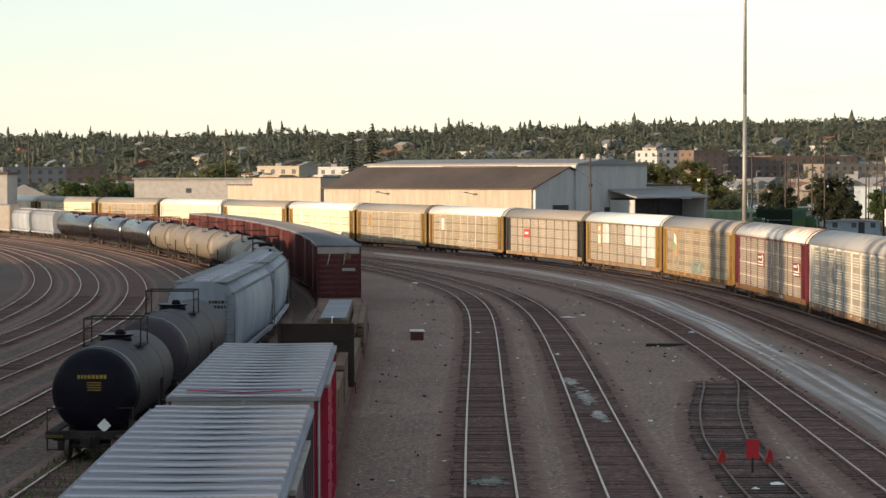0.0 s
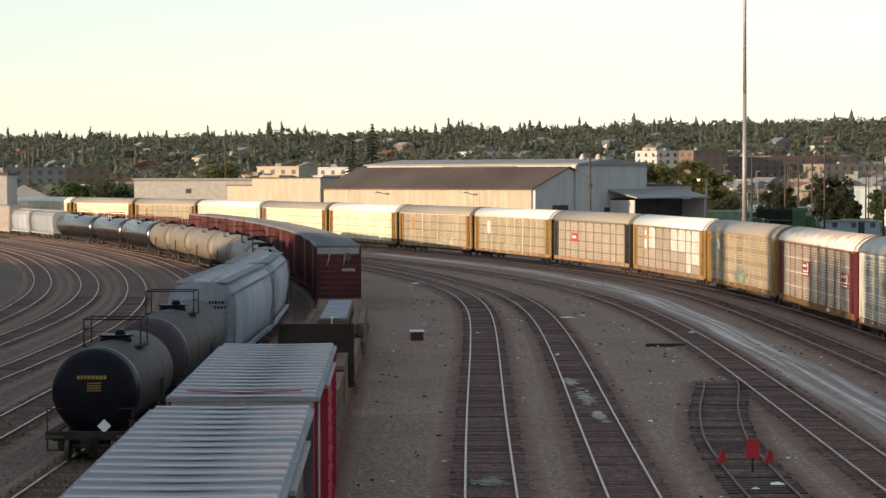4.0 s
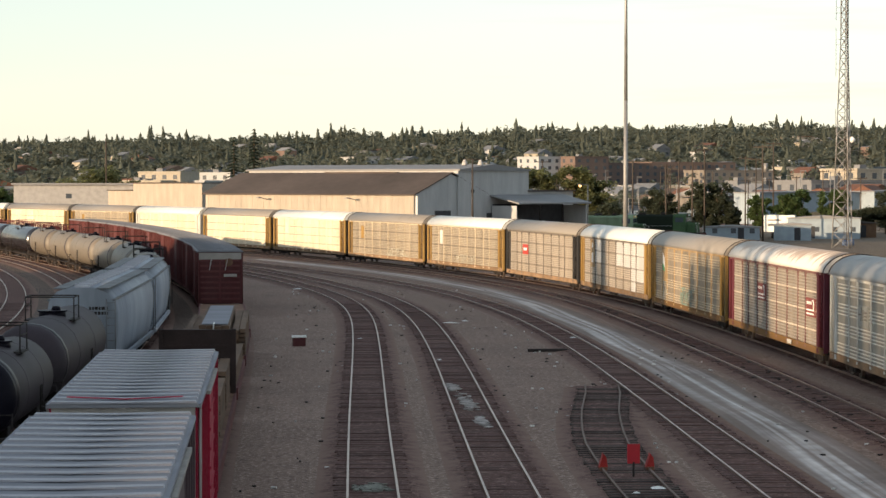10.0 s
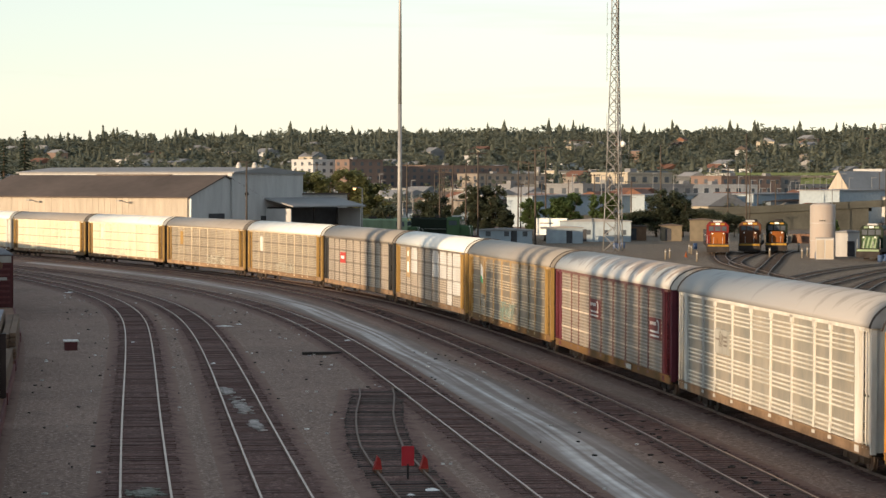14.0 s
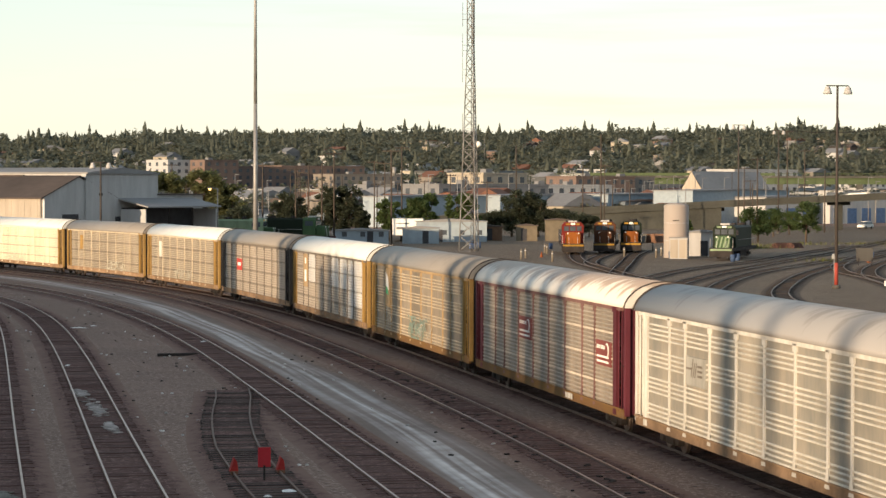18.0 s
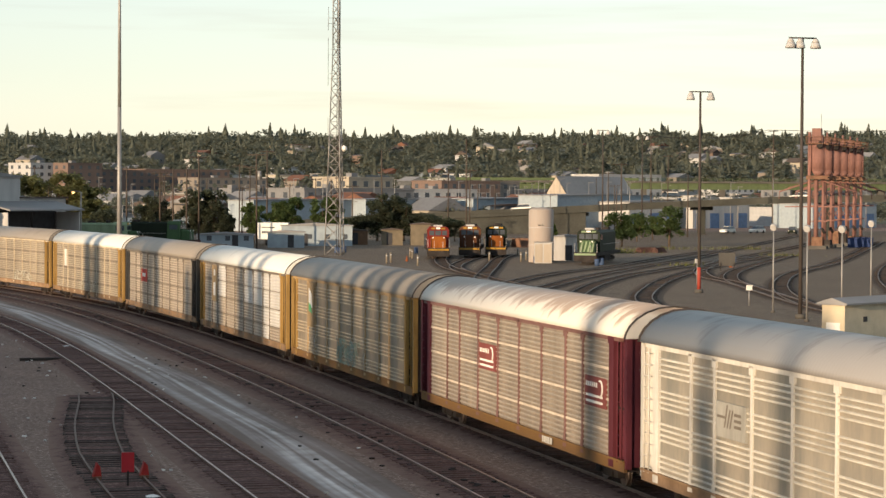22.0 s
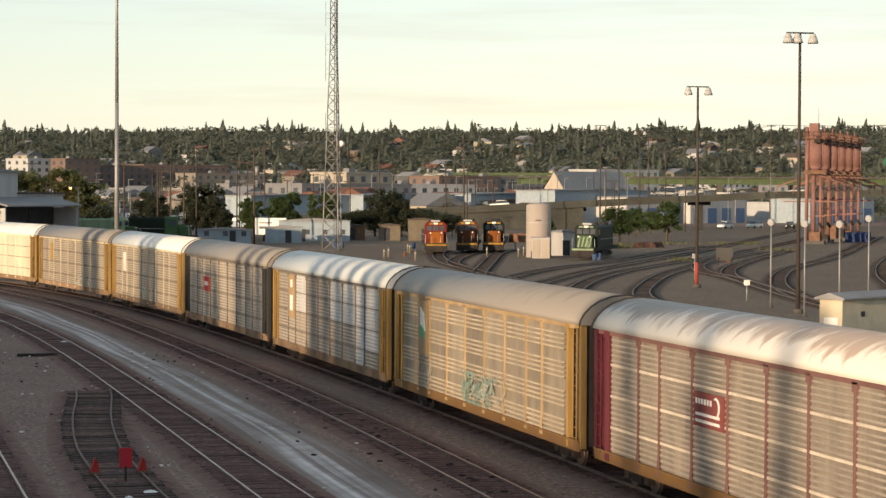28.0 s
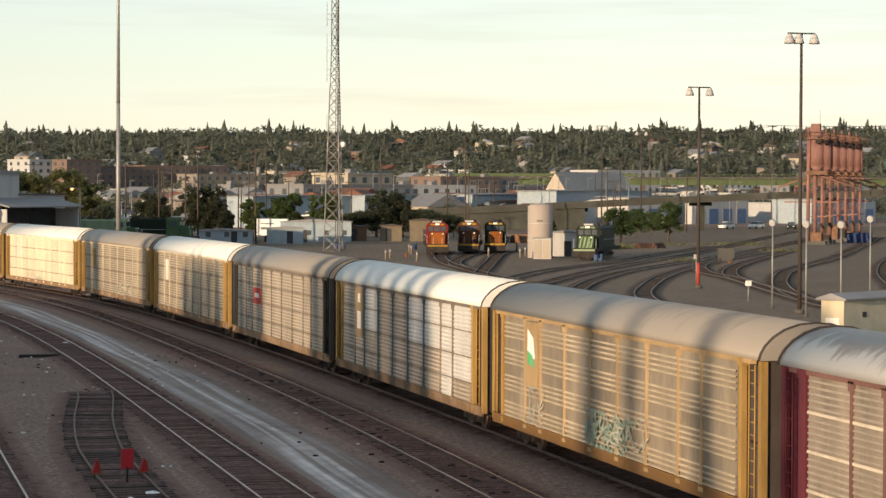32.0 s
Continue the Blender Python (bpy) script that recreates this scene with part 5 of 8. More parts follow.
def loose_items():
    rng = random.Random(5)
    b = thing("equipment_box", pose(-1.5, 132.2, 0, 0, 0, 4), "dark red steel box with a pale lid", "box")
    part("body", Mesh().box(-0.36, 0.36, -0.3, 0.3, 0.0, 0.5), M_RED, b)
    part("lid", Mesh().box(-0.4, 0.42, -0.34, 0.34, 0.5, 0.58), M_WHITE, b)
    solid("plank", Mesh().box(-1.1, 1.1, -0.14, 0.14, 0.0, 0.16), M_DARK, "dark timber lying on the gravel", "plank", m=pose(12.3, 127.1, 0, 0, 0, 2))
    for i, (x, y, w, l) in enumerate(((14.9, 137.6, 0.5, 0.35), (8.3, 152.5, 0.7, 0.12), (9.4, 154.5, 0.45, 0.12), (-2.4, 202, 0.7, 0.5), (6.0, 120.5, 0.35, 0.3), (10.1, 69.3, 0.3, 0.35), (9.3, 68.4, 0.18, 0.2), (2.1, 137, 0.4, 0.2))):
        m = Mesh()
        n = 9
        pts = [(w * math.cos(k * 6.283 / n) * rng.uniform(0.6, 1.1), l * math.sin(k * 6.283 / n) * rng.uniform(0.6, 1.1)) for k in range(n)]
        m.add([(a, c, 0.0) for a, c in pts] + [(0, 0, 0.07)], [(k, (k + 1) % n, n) for k in range(n)] + [tuple(range(n - 1, -1, -1))])
        solid("litter", m, M_WHITE, "crumpled white sheet lying on the gravel", "litter", "litter in the yard", m=pose(x, y, 0.06 if i != 5 else 0.1, 0, 0, rng.uniform(0, 180)))
    for x0, y0, w, l, c in ((6.0, 96.5, 0.42, 4.2, M_SPILL), (5.75, 104.0, 0.3, 2.6, M_SPILL), (1.37, 69.7, 0.55, 0.9, M_SPILLG), (6.05, 89.0, 0.22, 2.0, M_SPILL)):
        sp = Mesh()
        for _ in range(170):  # crumbs, thickest in the middle
            r, a = abs(rng.gauss(0, 0.45)), rng.uniform(0, 6.28)
            x, y, q = x0 + w * r * math.cos(a), y0 + l * r * math.sin(a), rng.uniform(0.03, 0.11)
            sp.box(-q, q, -q * 1.6, q * 1.6, 0.0, 0.035, pose(x, y, 0.083 + rng.uniform(0, 0.03), 0, 0, rng.uniform(0, 180)))
        solid("spill", sp, c, "pale spilled dust and crumbs between the rails", "spill", kind="stuff")
    bits, dark = Mesh(), Mesh()
    for _ in range(420):
        y = rng.uniform(55, 130) if rng.random() < 0.6 else rng.uniform(100, 200)
        x = rng.uniform(-3, 22) if y < 140 else rng.uniform(-3, 14)
        s = rng.uniform(0.025, 0.085)
        (bits if rng.random() < 0.55 else dark).box(-s, s, -s * 0.6, s * 0.7, 0.0, 0.05, pose(x, y, 0.01, 0, 0, rng.uniform(0, 180)))
    solid("gravel_litter", bits, mat("pale_scraps", (0.55, 0.53, 0.5), 0.8, rnd=0.4, island=True), "scattered pale scraps on the gravel", "litter", kind="stuff")
    clods = dark
    for _ in range(500):
        s0 = rng.uniform(20, 160)
        x, y, _ = LINE["D"].at(s0, rng.uniform(-1.0, 1.0))
        s = rng.uniform(0.03, 0.1)
        clods.box(-s, s, -s, s * 0.7, 0.0, s * 0.8, pose(x, y, 0.05, 0, 0, rng.uniform(0, 180)))
    solid("ballast_clods", clods, M_DARK, "loose dark ballast stones between rails", "stones", kind="stuff")
    grass = Mesh()
    for _ in range(6000):
        k = rng.choice("GGGI")
        s0 = rng.uniform(-5, 60)
        x, y, _ = LINE[k].at(s0, rng.uniform(-1.3, 1.3))
        h = rng.uniform(0.08, 0.26)
        a = rng.uniform(0, 3.14)
        dx, dy = 0.05 * math.cos(a), 0.05 * math.sin(a)
        grass.add([(x - dx, y - dy, 0.02), (x + dx, y + dy, 0.02), (x + dy, y, h)], [(0, 1, 2)])
    solid("weeds", grass, M_LEAF, "thin green weeds between the rails", "weeds", kind="stuff")


stop_sign()
loose_items()


# ---- poles, lamps and masts ----
def lamp_pole(x, y, h, label, heads=3, red_foot=False, mat_=None):
    th = thing("yard_lamp", pose(x, y, 0), label, "lamp post", "tall yard lamps")
    pm = mat_ or M_POLE
    part("pole", Mesh().tube((0, 0, 0.3), (0, 0, h), 0.16, 0.1, n=10), pm, th)
    part("footing", Mesh().tube((0, 0, 0), (0, 0, 0.35), 0.4, n=12), M_CONC, th)
    if red_foot:
        part("red_band", Mesh().tube((0, 0, 0.35), (0, 0, 2.4), 0.175, n=10), mat("fluorescent_red_band", (0.3, 0.055, 0.04), 0.6), th)
    part("crossarm", Mesh().tube((-1.1, 0, h), (1.1, 0, h), 0.06, n=6), pm, th)
    for i in range(heads):
        a = (-1.0, 1.0, -0.25)[i]
        hd = part("lamp_head", Mesh().tube((a, -0.1, h - 0.05), (a, -0.1, h - 0.35), 0.16, 0.3, n=12).tube((a, -0.1, h - 0.35), (a, -0.1, h - 0.75), 0.3, 0.42, n=12), M_WALLG, th)
        part("lens", Mesh().tube((a, -0.1, h - 0.75), (a, -0.1, h - 0.78), 0.38, n=12), M_GLASS, hd)
    return th


def utility_pole(x, y, h, arms=1, r=0.15, transformer=False, label="weathered wooden utility pole with a crossarm"):
    th = thing("utility_pole", pose(x, y, 0, 0, random.uniform(-0.5, 0.5), random.uniform(-20, 20)), label, "utility pole", "utility poles")
    part("pole", Mesh().tube((0, 0, 0), (0, 0, h), r, r * 0.7, n=8), M_WOODPOLE, th)
    for i in range(arms):
        z = h - 0.3 - i * 1.1
        part("crossarm", Mesh().box(-1.4, 1.4, -0.07, 0.07, z - 0.08, z + 0.08), M_WOODPOLE, th)
        for a in (-1.25, -0.8, 0.8, 1.25):
            part("insulator", shared("insulator", lambda: Mesh().tube((0, 0, 0.06), (0, 0, 0.3), 0.07, 0.05, n=6), M_GLASS), None, th, "", pose(a, 0, z))
    if transformer:
        part("transformer", Mesh().tube((0.45, 0, h - 4.2), (0.45, 0, h - 2.8), 0.32, n=12), M_STEEL, th)
    return th


def high_mast():
    th = thing("high_mast", pose(38.9, 297.5, 0), "slender tapered grey steel mast", "mast")
    part("pole", Mesh().tube((0, 0, 0), (0, 0, 20), 0.34, 0.24, n=12).tube((0, 0, 20), (0, 0, 45), 0.24, 0.12, n=12), M_STEEL, th)
    part("base_plate", Mesh().tube((0, 0, 0), (0, 0, 0.12), 0.6, n=12), M_STEEL, th)


def lattice_tower():
    th = thing("radio_tower", pose(74.2, 326.7, 0, 0, 0, 20), "galvanised lattice radio tower with aerials", "tower")
    H = 44.0

    def corner(k, z):
        r = 1.75 + (0.62 - 1.75) * min(1, z / 30.0)
        a = k * 2 * math.pi / 3 + 0.3
        return Vector((r * math.cos(a), r * math.sin(a), z))
    for k in range(3):
        m = Mesh()
        zs = [0, 10, 20, 30, H]
        for a, b in zip(zs, zs[1:]):
            m.tube(corner(k, a), corner(k, b), 0.085, 0.08, n=6)
        part("leg", m, M_STEEL, th)
        m = Mesh()
        z = 0.0
        while z < H - 1.6:
            d = 2.2 if z < 12 else 1.55
            m.tube(corner(k, z), corner((k + 1) % 3, z + d), 0.04, n=4)
            m.tube(corner((k + 1) % 3, z), corner(k, z + d), 0.04, n=4)
            m.tube(corner(k, z), corner((k + 1) % 3, z), 0.03, n=4)
            z += d
        part("bracing", m, M_STEEL, th)
    part("cable_run", Mesh().tube((0.2, -0.3, 0), (0.1, -0.2, H), 0.05, n=4).tube((-0.2, -0.3, 0), (-0.1, -0.2, H), 0.04, n=4), M_POLE, th)
    for z, s in ((25.5, -1), (17.5, -1), (33.5, -1), (14.0, 1), (29.0, -1)):
        part("aerial", Mesh().tube((0, 0, z), (1.9 * s, -0.6, z), 0.03, n=4).tube((1.9 * s, -0.6, z - 1.0), (1.9 * s, -0.6, z + 2.4), 0.035, n=4).tube((0, 0, z + 0.8), (1.9 * s, -0.6, z + 0.8), 0.03, n=4), M_STEEL, th)
    part("dish", Mesh().tube((0.5, -1.1, 15.5), (0.7, -1.5, 15.5), 0.5, 0.2, n=10), M_WHITE, th)


def mirror_post(x, y, h):
    th = thing("mirror_post", pose(x, y, 0), "slim grey post with a round tilted lamp head", "post", "track-side posts")
    part("post", Mesh().tube((0, 0, 0), (0, 0, h), 0.075, 0.06, n=8), M_STEEL, th)
    part("head", Mesh().tube((-0.12, -0.1, h + 0.12), (0.0, 0.02, h + 0.2), 0.24, 0.3, n=16).tube((0.0, 0.02, h + 0.2), (0.14, 0.12, h + 0.28), 0.3, 0.2, n=16), M_WALLG, th)
    part("foot", Mesh().tube((0, 0, 0), (0, 0, 0.2), 0.2, n=8), M_CONC, th)


def signal_post(x, y, h, c):
    th = thing("track_signal", pose(x, y, 0), "low track-side signal on a thin post", "signal", "track-side signals")
    part("post", Mesh().tube((0, 0, 0), (0, 0, h), 0.06, n=6), M_STEEL, th)
    part("lamp_box", Mesh().box(-0.22, 0.22, -0.12, 0.12, h - 0.1, h + 0.3), c, th)
    part("hood", Mesh().box(-0.26, 0.26, -0.25, 0.0, h + 0.3, h + 0.34), M_WHITE, th)


high_mast()
lattice_tower()
lamp_pole(80.3, 200.9, 18.75, "tall yard lamp post with red base band", 2, True)
lamp_pole(71.5, 158.6, 20.9, "tall yard lamp post with three heads", 3)
lamp_pole(139.5, 396.2, 20.6, "tall yard lamp post with two heads", 2)
lamp_pole(163.6, 440.6, 20.8, "tall yard lamp post with two heads", 2)
lamp_pole(18.5, 289.4, 12.3, "dark lamp post before the warehouse", 2)
for x, y, h, a, t in ((57.9, 375.6, 12.9, 0, False), (60.4, 365, 14.9, 1, False), (67.6, 353.6, 15.2, 1, True), (80.7, 412.2, 16.7, 1, False), (118.7, 413.3, 19.2, 0, False), (197, 524.2, 23, 1, False), (105.9, 427.1, 17.2, 0, False), (128.8, 462.4, 13.8, 0, False), (-39.3, 418.2, 17.2, 0, False), (-79.4, 442.9, 17.9, 0, False), (59.5, 372, 13.2, 0, False), (56.4, 380, 12.4, 1, False), (49, 366, 13.0, 1, False), (91, 405, 11.5, 0, False), (151, 418, 15.0, 1, False), (215, 560, 19, 1, False), (178, 452, 13.0, 0, False)):
    utility_pole(x, y, h, a, 0.16, t)
for x, y, h in ((72.8, 166.6, 6.5), (70.3, 154.8, 6.6), (71.7, 151.9, 6.6), (81.0, 166.3, 6.8), (82.9, 165.4, 6.8)):
    mirror_post(x, y, h)
signal_post(87, 218.2, 2.3, M_WALLG)
signal_post(75.2, 177, 1.4, M_WHITE)
signal_post(86.5, 162, 1.5, M_DARK)


# ---- across the yard: engines, tanks, sand towers, sheds ----
def locomotive(x, y, heading, hood, cab, nose, trim, label, ln=19.0):
    """An engine with its short nose towards -y of its own."""
    th = thing("locomotive", pose(x, y, 0, 0, 0, heading), label, "locomotive", "parked engines")
    L = ln / 2
    part("frame", Mesh().box(-1.5, 1.5, -L, L, 1.15, 1.6), M_DARK, th)
    part("long_hood", Mesh().prism([(-0.95, 1.6), (-0.95, 4.1), (-0.7, 4.35), (0.7, 4.35), (0.95, 4.1), (0.95, 1.6)], -L + 4.4, L - 0.9), hood, th)
    part("nose_hood", Mesh().prism([(-1.05, 1.6), (-1.05, 2.9), (-0.8, 3.15), (0.8, 3.15), (1.05, 2.9), (1.05, 1.6)], -L + 0.9, -L + 2.3), nose, th)
    c = part("cab", Mesh().prism([(-1.5, 1.6), (-1.5, 4.1), (-1.1, 4.5), (1.1, 4.5), (1.5, 4.1), (1.5, 1.6)], -L + 2.3, -L + 4.4), cab, th)
    for a, b in ((-1.2, -0.55), (-0.4, 0.4), (0.55, 1.2)):
        part("windshield", Mesh().box(a, b, -L + 2.26, -L + 2.3, 3.3, 3.95), M_GLASS, c)
    for s in (-1, 1):
        part("side_window", Mesh().box(s * 1.5 - 0.02, s * 1.5 + 0.02, -L + 2.7, -L + 4.0, 3.2, 3.9), M_GLASS, c)
        part("handrail", Mesh().tube((s * 1.45, -L + 4.6, 2.6), (s * 1.45, L - 0.5, 2.6), 0.03, n=4).tube((s * 1.45, -L + 0.3, 1.4), (s * 1.45, -L + 0.5, 2.8), 0.035, n=4).tube((s * 0.6, -L + 0.2, 1.4), (s * 0.6, -L + 0.3, 2.5), 0.035, n=4), M_WALLG, th)
        part("steps", Mesh().box(s * 1.3 - 0.2, s * 1.3 + 0.2, -L - 0.1, -L + 0.4, 0.5, 1.2), M_DARK, th)
    part("headlight", Mesh().box(-0.3, 0.3, -L + 2.2, -L + 2.3, 4.15, 4.4), M_WHITE, th)
    part("number_board", Mesh().box(-0.95, -0.4, -L + 2.24, -L + 2.3, 4.12, 4.36).box(0.4, 0.95, -L + 2.24, -L + 2.3, 4.12, 4.36), trim, th)
    part("pilot", Mesh().box(-1.4, 1.4, -L - 0.15, -L, 0.45, 1.5), M_DARK, th)
    part("stripe", Mesh().box(-1.4, 1.4, -L - 0.17, -L - 0.152, 1.25, 1.5), trim, th)
    part("cab_cooler", Mesh().box(-0.6, 0.6, -L + 2.8, -L + 3.8, 4.5, 4.72), M_WALLG if hood is not M_DARK else M_DARK, th)
    part("exhaust_stack", Mesh().tube((0, 0, 4.3), (0, 0, 4.7), 0.35, n=10), M_DARK, th)
    part("roof_fan", Mesh().tube((0, L - 3, 4.3), (0, L - 3, 4.65), 0.6, n=12), M_DARK, th)
    for s in (-1, 1):
        part("marker_light", Mesh().tube((s * 0.75, -L + 0.88, 3.0), (s * 0.75, -L + 0.8, 3.0), 0.1, n=8), M_WHITE, th)
        part("nose_grab", Mesh().tube((s * 1.0, -L + 0.8, 1.5), (s * 1.0, -L + 0.8, 2.9), 0.03, n=4), M_DARK, th)
    for yy in (-L + 3.3, L - 3.3):
        part("truck_frame", shared("truck_frame", truck_frame, M_DARK), None, th, "", pose(0, yy, 0))
        for d in (-1.3, 0, 1.3):
            part("wheelset", shared("wheelset", wheelset, M_WHEEL), None, th, "", pose(0, yy + d, WHEEL_Z))
    part("fuel_tank", Mesh().box(-1.3, 1.3, -2.2, 2.2, 0.4, 1.15), M_DARK, th)
    return th


LO_RED, LO_OR, LO_DOR = paint("engine_red", (0.15, 0.018, 0.014)), paint("engine_orange", (0.19, 0.06, 0.012)), paint("engine_dull_orange", (0.075, 0.03, 0.014))
LO_TRIM = paint("engine_yellow_trim", (0.3, 0.17, 0.03))
LO_GRN, LO_DGRN, LO_PALE = paint("engine_green", (0.045, 0.085, 0.04)), paint("engine_dark_green", (0.009, 0.015, 0.009)), paint("engine_pale_green", (0.18, 0.24, 0.15))
locomotive(85.6, 313.3, -13.5, LO_RED, LO_RED, LO_OR, LO_TRIM, "red and orange engine with a yellow stripe")
locomotive(92.0, 317.6, -18, LO_DOR, LO_DOR, LO_DOR, LO_TRIM, "dull orange engine facing the yard")
locomotive(96.5, 319.8, -18, M_DARK, LO_DGRN, LO_OR, LO_TRIM, "dark engine with an orange nose")
g = locomotive(100.7, 287.8, -29.5, LO_DGRN, LO_DGRN, LO_GRN, LO_PALE, "dark green engine with pale nose chevrons", 18)
for k in range(4):
    m = Mesh()
    x = -0.95 + k * 0.5
    m.add([(x, -9 + 0.888, 1.65), (x + 0.22, -9 + 0.888, 1.65), (x + 0.55, -9 + 0.888, 3.0), (x + 0.33, -9 + 0.888, 3.0)], [(0, 1, 2, 3)])
    part("chevron", m, LO_PALE, g)
locomotive(44.0, 349.5, 70, LO_PALE, LO_PALE, LO_GRN, M_YELLOW, "pale green engine behind the train", 11)
locomotive(53.2, 361, 62, LO_DGRN, LO_GRN, LO_GRN, M_RED, "dark green engine behind the train", 13)


def white_tank():
    th = thing("storage_tank", pose(94.3, 292.4, 0), "white upright steel storage tank with rust stains", "tank")
    m = Mesh()
    n = 32
    for z, r in ((0, 1.65), (6.9, 1.65), (7.15, 1.3), (7.28, 0.5)):
        m.v += [(r * math.cos(6.28319 * i / n), r * math.sin(6.28319 * i / n), z) for i in range(n)]
    for k in range(3):
        for i in range(n):
            a, b = k * n + i, k * n + (i + 1) % n
            m.f.append((a, b, b + n, a + n))
            m.smooth.append(True)
    m.f.append(tuple(3 * n + i for i in range(n)))
    m.smooth.append(False)
    part("shell", m, mat("stained_white_tank", (0.4, 0.365, 0.33), 0.6, vary=0.2, tint=(0.25, 0.15, 0.1), amount=0.5, scale=0.5, fine=3, stretch=(1, 1, 0.2)), th)
    for z in (2.3, 4.6):
        part("weld_band", Mesh().tube((0, 0, z), (0, 0, z + 0.05), 1.66, n=32, caps=False), M_WALLG, th)
    part("lettering", bars(1, 0.8, 0.12, 0.2), M_DARK, th, "", pose(-0.55, -1.58, 4.9, 0, 0, 70))
    part("ladder", ladder(7.0, 16), M_STEEL, th, "", pose(1.72, 0.2, 0.1))
    k = thing("pump_cabin", pose(93.4, 288.6, 0, 0, 0, -17), "small white metal cabin before the tank", "shed")
    part("cabin_wall", Mesh().box(-1.15, 1.15, -0.9, 0.9, 0, 2.7), M_WALLG, k)
    part("cabin_roof", Mesh().box(-1.25, 1.25, -1.0, 1.0, 2.7, 2.8), M_ROOFL, k)
    for a in (-0.58, 0.58):
        part("door", Mesh().box(a - 0.5, a + 0.5, -0.94, -0.9, 0.1, 2.5), M_WALL, k)


def sand_towers():
    n = 6
    for i in range(n):
        f = i / (n - 1)
        rng = random.Random(70 + i)
        th = thing("sand_tower", pose(163.2 + 24.5 * f, 355.2 + 36.5 * f, 0, 0, 0, -33), "pinkish red sanding tower with raised bin and spouts", "sand tower", "sanding towers")
        part("column", Mesh().tube((-0.35, 0, 0.6), (-0.35, 0, 12.6), 0.36, n=12), M_SANDT, th)
        part("column", Mesh().tube((0.75, 0.5, 0.6), (0.75, 0.5, 12.6), 0.26, n=10), M_SANDT, th)
        bn = part("bin", Mesh().tube((0, 0, 12.2), (0, 0, 13.1), 0.5, 1.22, n=18).tube((0, 0, 13.1), (0, 0, 17.4), 1.22, n=18).tube((0, 0, 17.4), (0, 0, 17.6), 1.22, 0.9, n=18), M_SANDT, th)
        for z in (13.2, 15.2, 17.2):
            part("bin_hoop", shared("bin_hoop", lambda: Mesh().tube((0, 0, 0), (0, 0, 0.1), 1.25, n=18), M_SANDT), None, bn, "", pose(0, 0, z))
        part("bin_pipe", Mesh().tube((-1.2, -0.75, 12.6), (-1.2, -0.75, 18.2), 0.14, n=8).tube((1.2, -0.6, 12.6), (1.2, -0.6, 17.9), 0.1, n=8), M_SANDT, th)
        part("walkway", Mesh().box(-1.9, 1.9, -1.7, 1.7, 17.6, 17.72), M_RUST, th)
        part("lower_platform", Mesh().box(-1.8, 1.8, -1.6, 1.6, 11.9, 12.1).box(-1.8, 1.8, -1.66, -1.56, 11.7, 12.3), M_RUST, th)
        rl = Mesh()
        for x0, y0, x1, y1 in ((-1.85, -1.65, 1.85, -1.65), (1.85, -1.65, 1.85, 1.65), (1.85, 1.65, -1.85, 1.65), (-1.85, 1.65, -1.85, -1.65)):
            for z in (18.25, 18.8):
                rl.tube((x0, y0, z), (x1, y1, z), 0.05, n=4)
            for k in range(3):
                x, y = x0 + (x1 - x0) * k / 3, y0 + (y1 - y0) * k / 3
                rl.tube((x, y, 17.7), (x, y, 18.8), 0.05, n=4)
        tagged(part("railing", rl, M_RUST, th), kind="stuff")
        part("fill_valve", Mesh().tube((0.4, -1.3, 16.8), (0.4, -1.5, 18.0), 0.3, 0.22, n=10).box(-0.1, 0.9, -1.7, -1.3, 17.0, 17.5), M_DARK, th)
        part("filter_box", Mesh().box(-0.8, 0.7, -0.6, 0.9, 17.72, 18.4 + rng.uniform(0, 0.7)).tube((0, 0.3, 18.2), (0, 0.3, 19.4 + rng.uniform(0, 0.6)), 0.16, n=8), M_SANDT, th)
        if i == 0:
            part("bin_head", Mesh().box(-1.0, 0.5, -0.9, 0.9, 17.7, 20.2), M_SANDT, th)
            part("lift_tube", Mesh().tube((-1.5, 0, 0.6), (-1.5, 0, 19.6), 0.3, n=10), M_SANDT, th)
            part("aerial", Mesh().tube((0.4, 0, 18), (0.4, 0, 22.6), 0.05, n=4), M_STEEL, th)
        for e in (-1, 1):
            reach = 5.2 if i % 2 else 6.4
            part("spout", Mesh().tube((e * 0.4, 0, 11.6), (e * reach, -0.6, 9.6), 0.13, n=6).tube((e * reach, -0.6, 9.6), (e * (reach + 0.1), -0.6, 8.4), 0.07, n=5), M_SANDT, th)
            part("spout_stay", Mesh().tube((e * 0.6, 0, 12.2), (e * reach * 0.8, -0.5, 10.2), 0.04, n=4), M_RUST, th)
        part("valve_box", Mesh().box(-0.9, 0.9, -1.1, 0.6, 0.6, rng.uniform(1.4, 2.8)), M_DARK if i % 2 else M_RUST, th)
        part("hose_reel", Mesh().tube((0.9, -1.2, 3.0), (1.2, -1.2, 3.2), 0.55, n=12), M_DARK, th)
        part("base_plinth", Mesh().box(-1.6, 1.6, -1.3, 1.3, 0.0, 0.6), M_CONC, th)
        part("tie_beam", Mesh().box(-0.12, 0.12, -0.5, 8.6 if i < n - 1 else 0.5, 7.3, 7.5).box(-0.12, 0.12, -0.5, 8.6 if i < n - 1 else 0.5, 9.2, 9.4), M_SANDT, th)
        part("cross_beam", Mesh().box(-5.5 if i % 3 == 0 else -1.6, 3.2, -0.12, 0.12, 7.0, 7.2).box(-1.4, 1.6, -0.1, 0.1, 4.6, 4.75), M_SANDT, th)
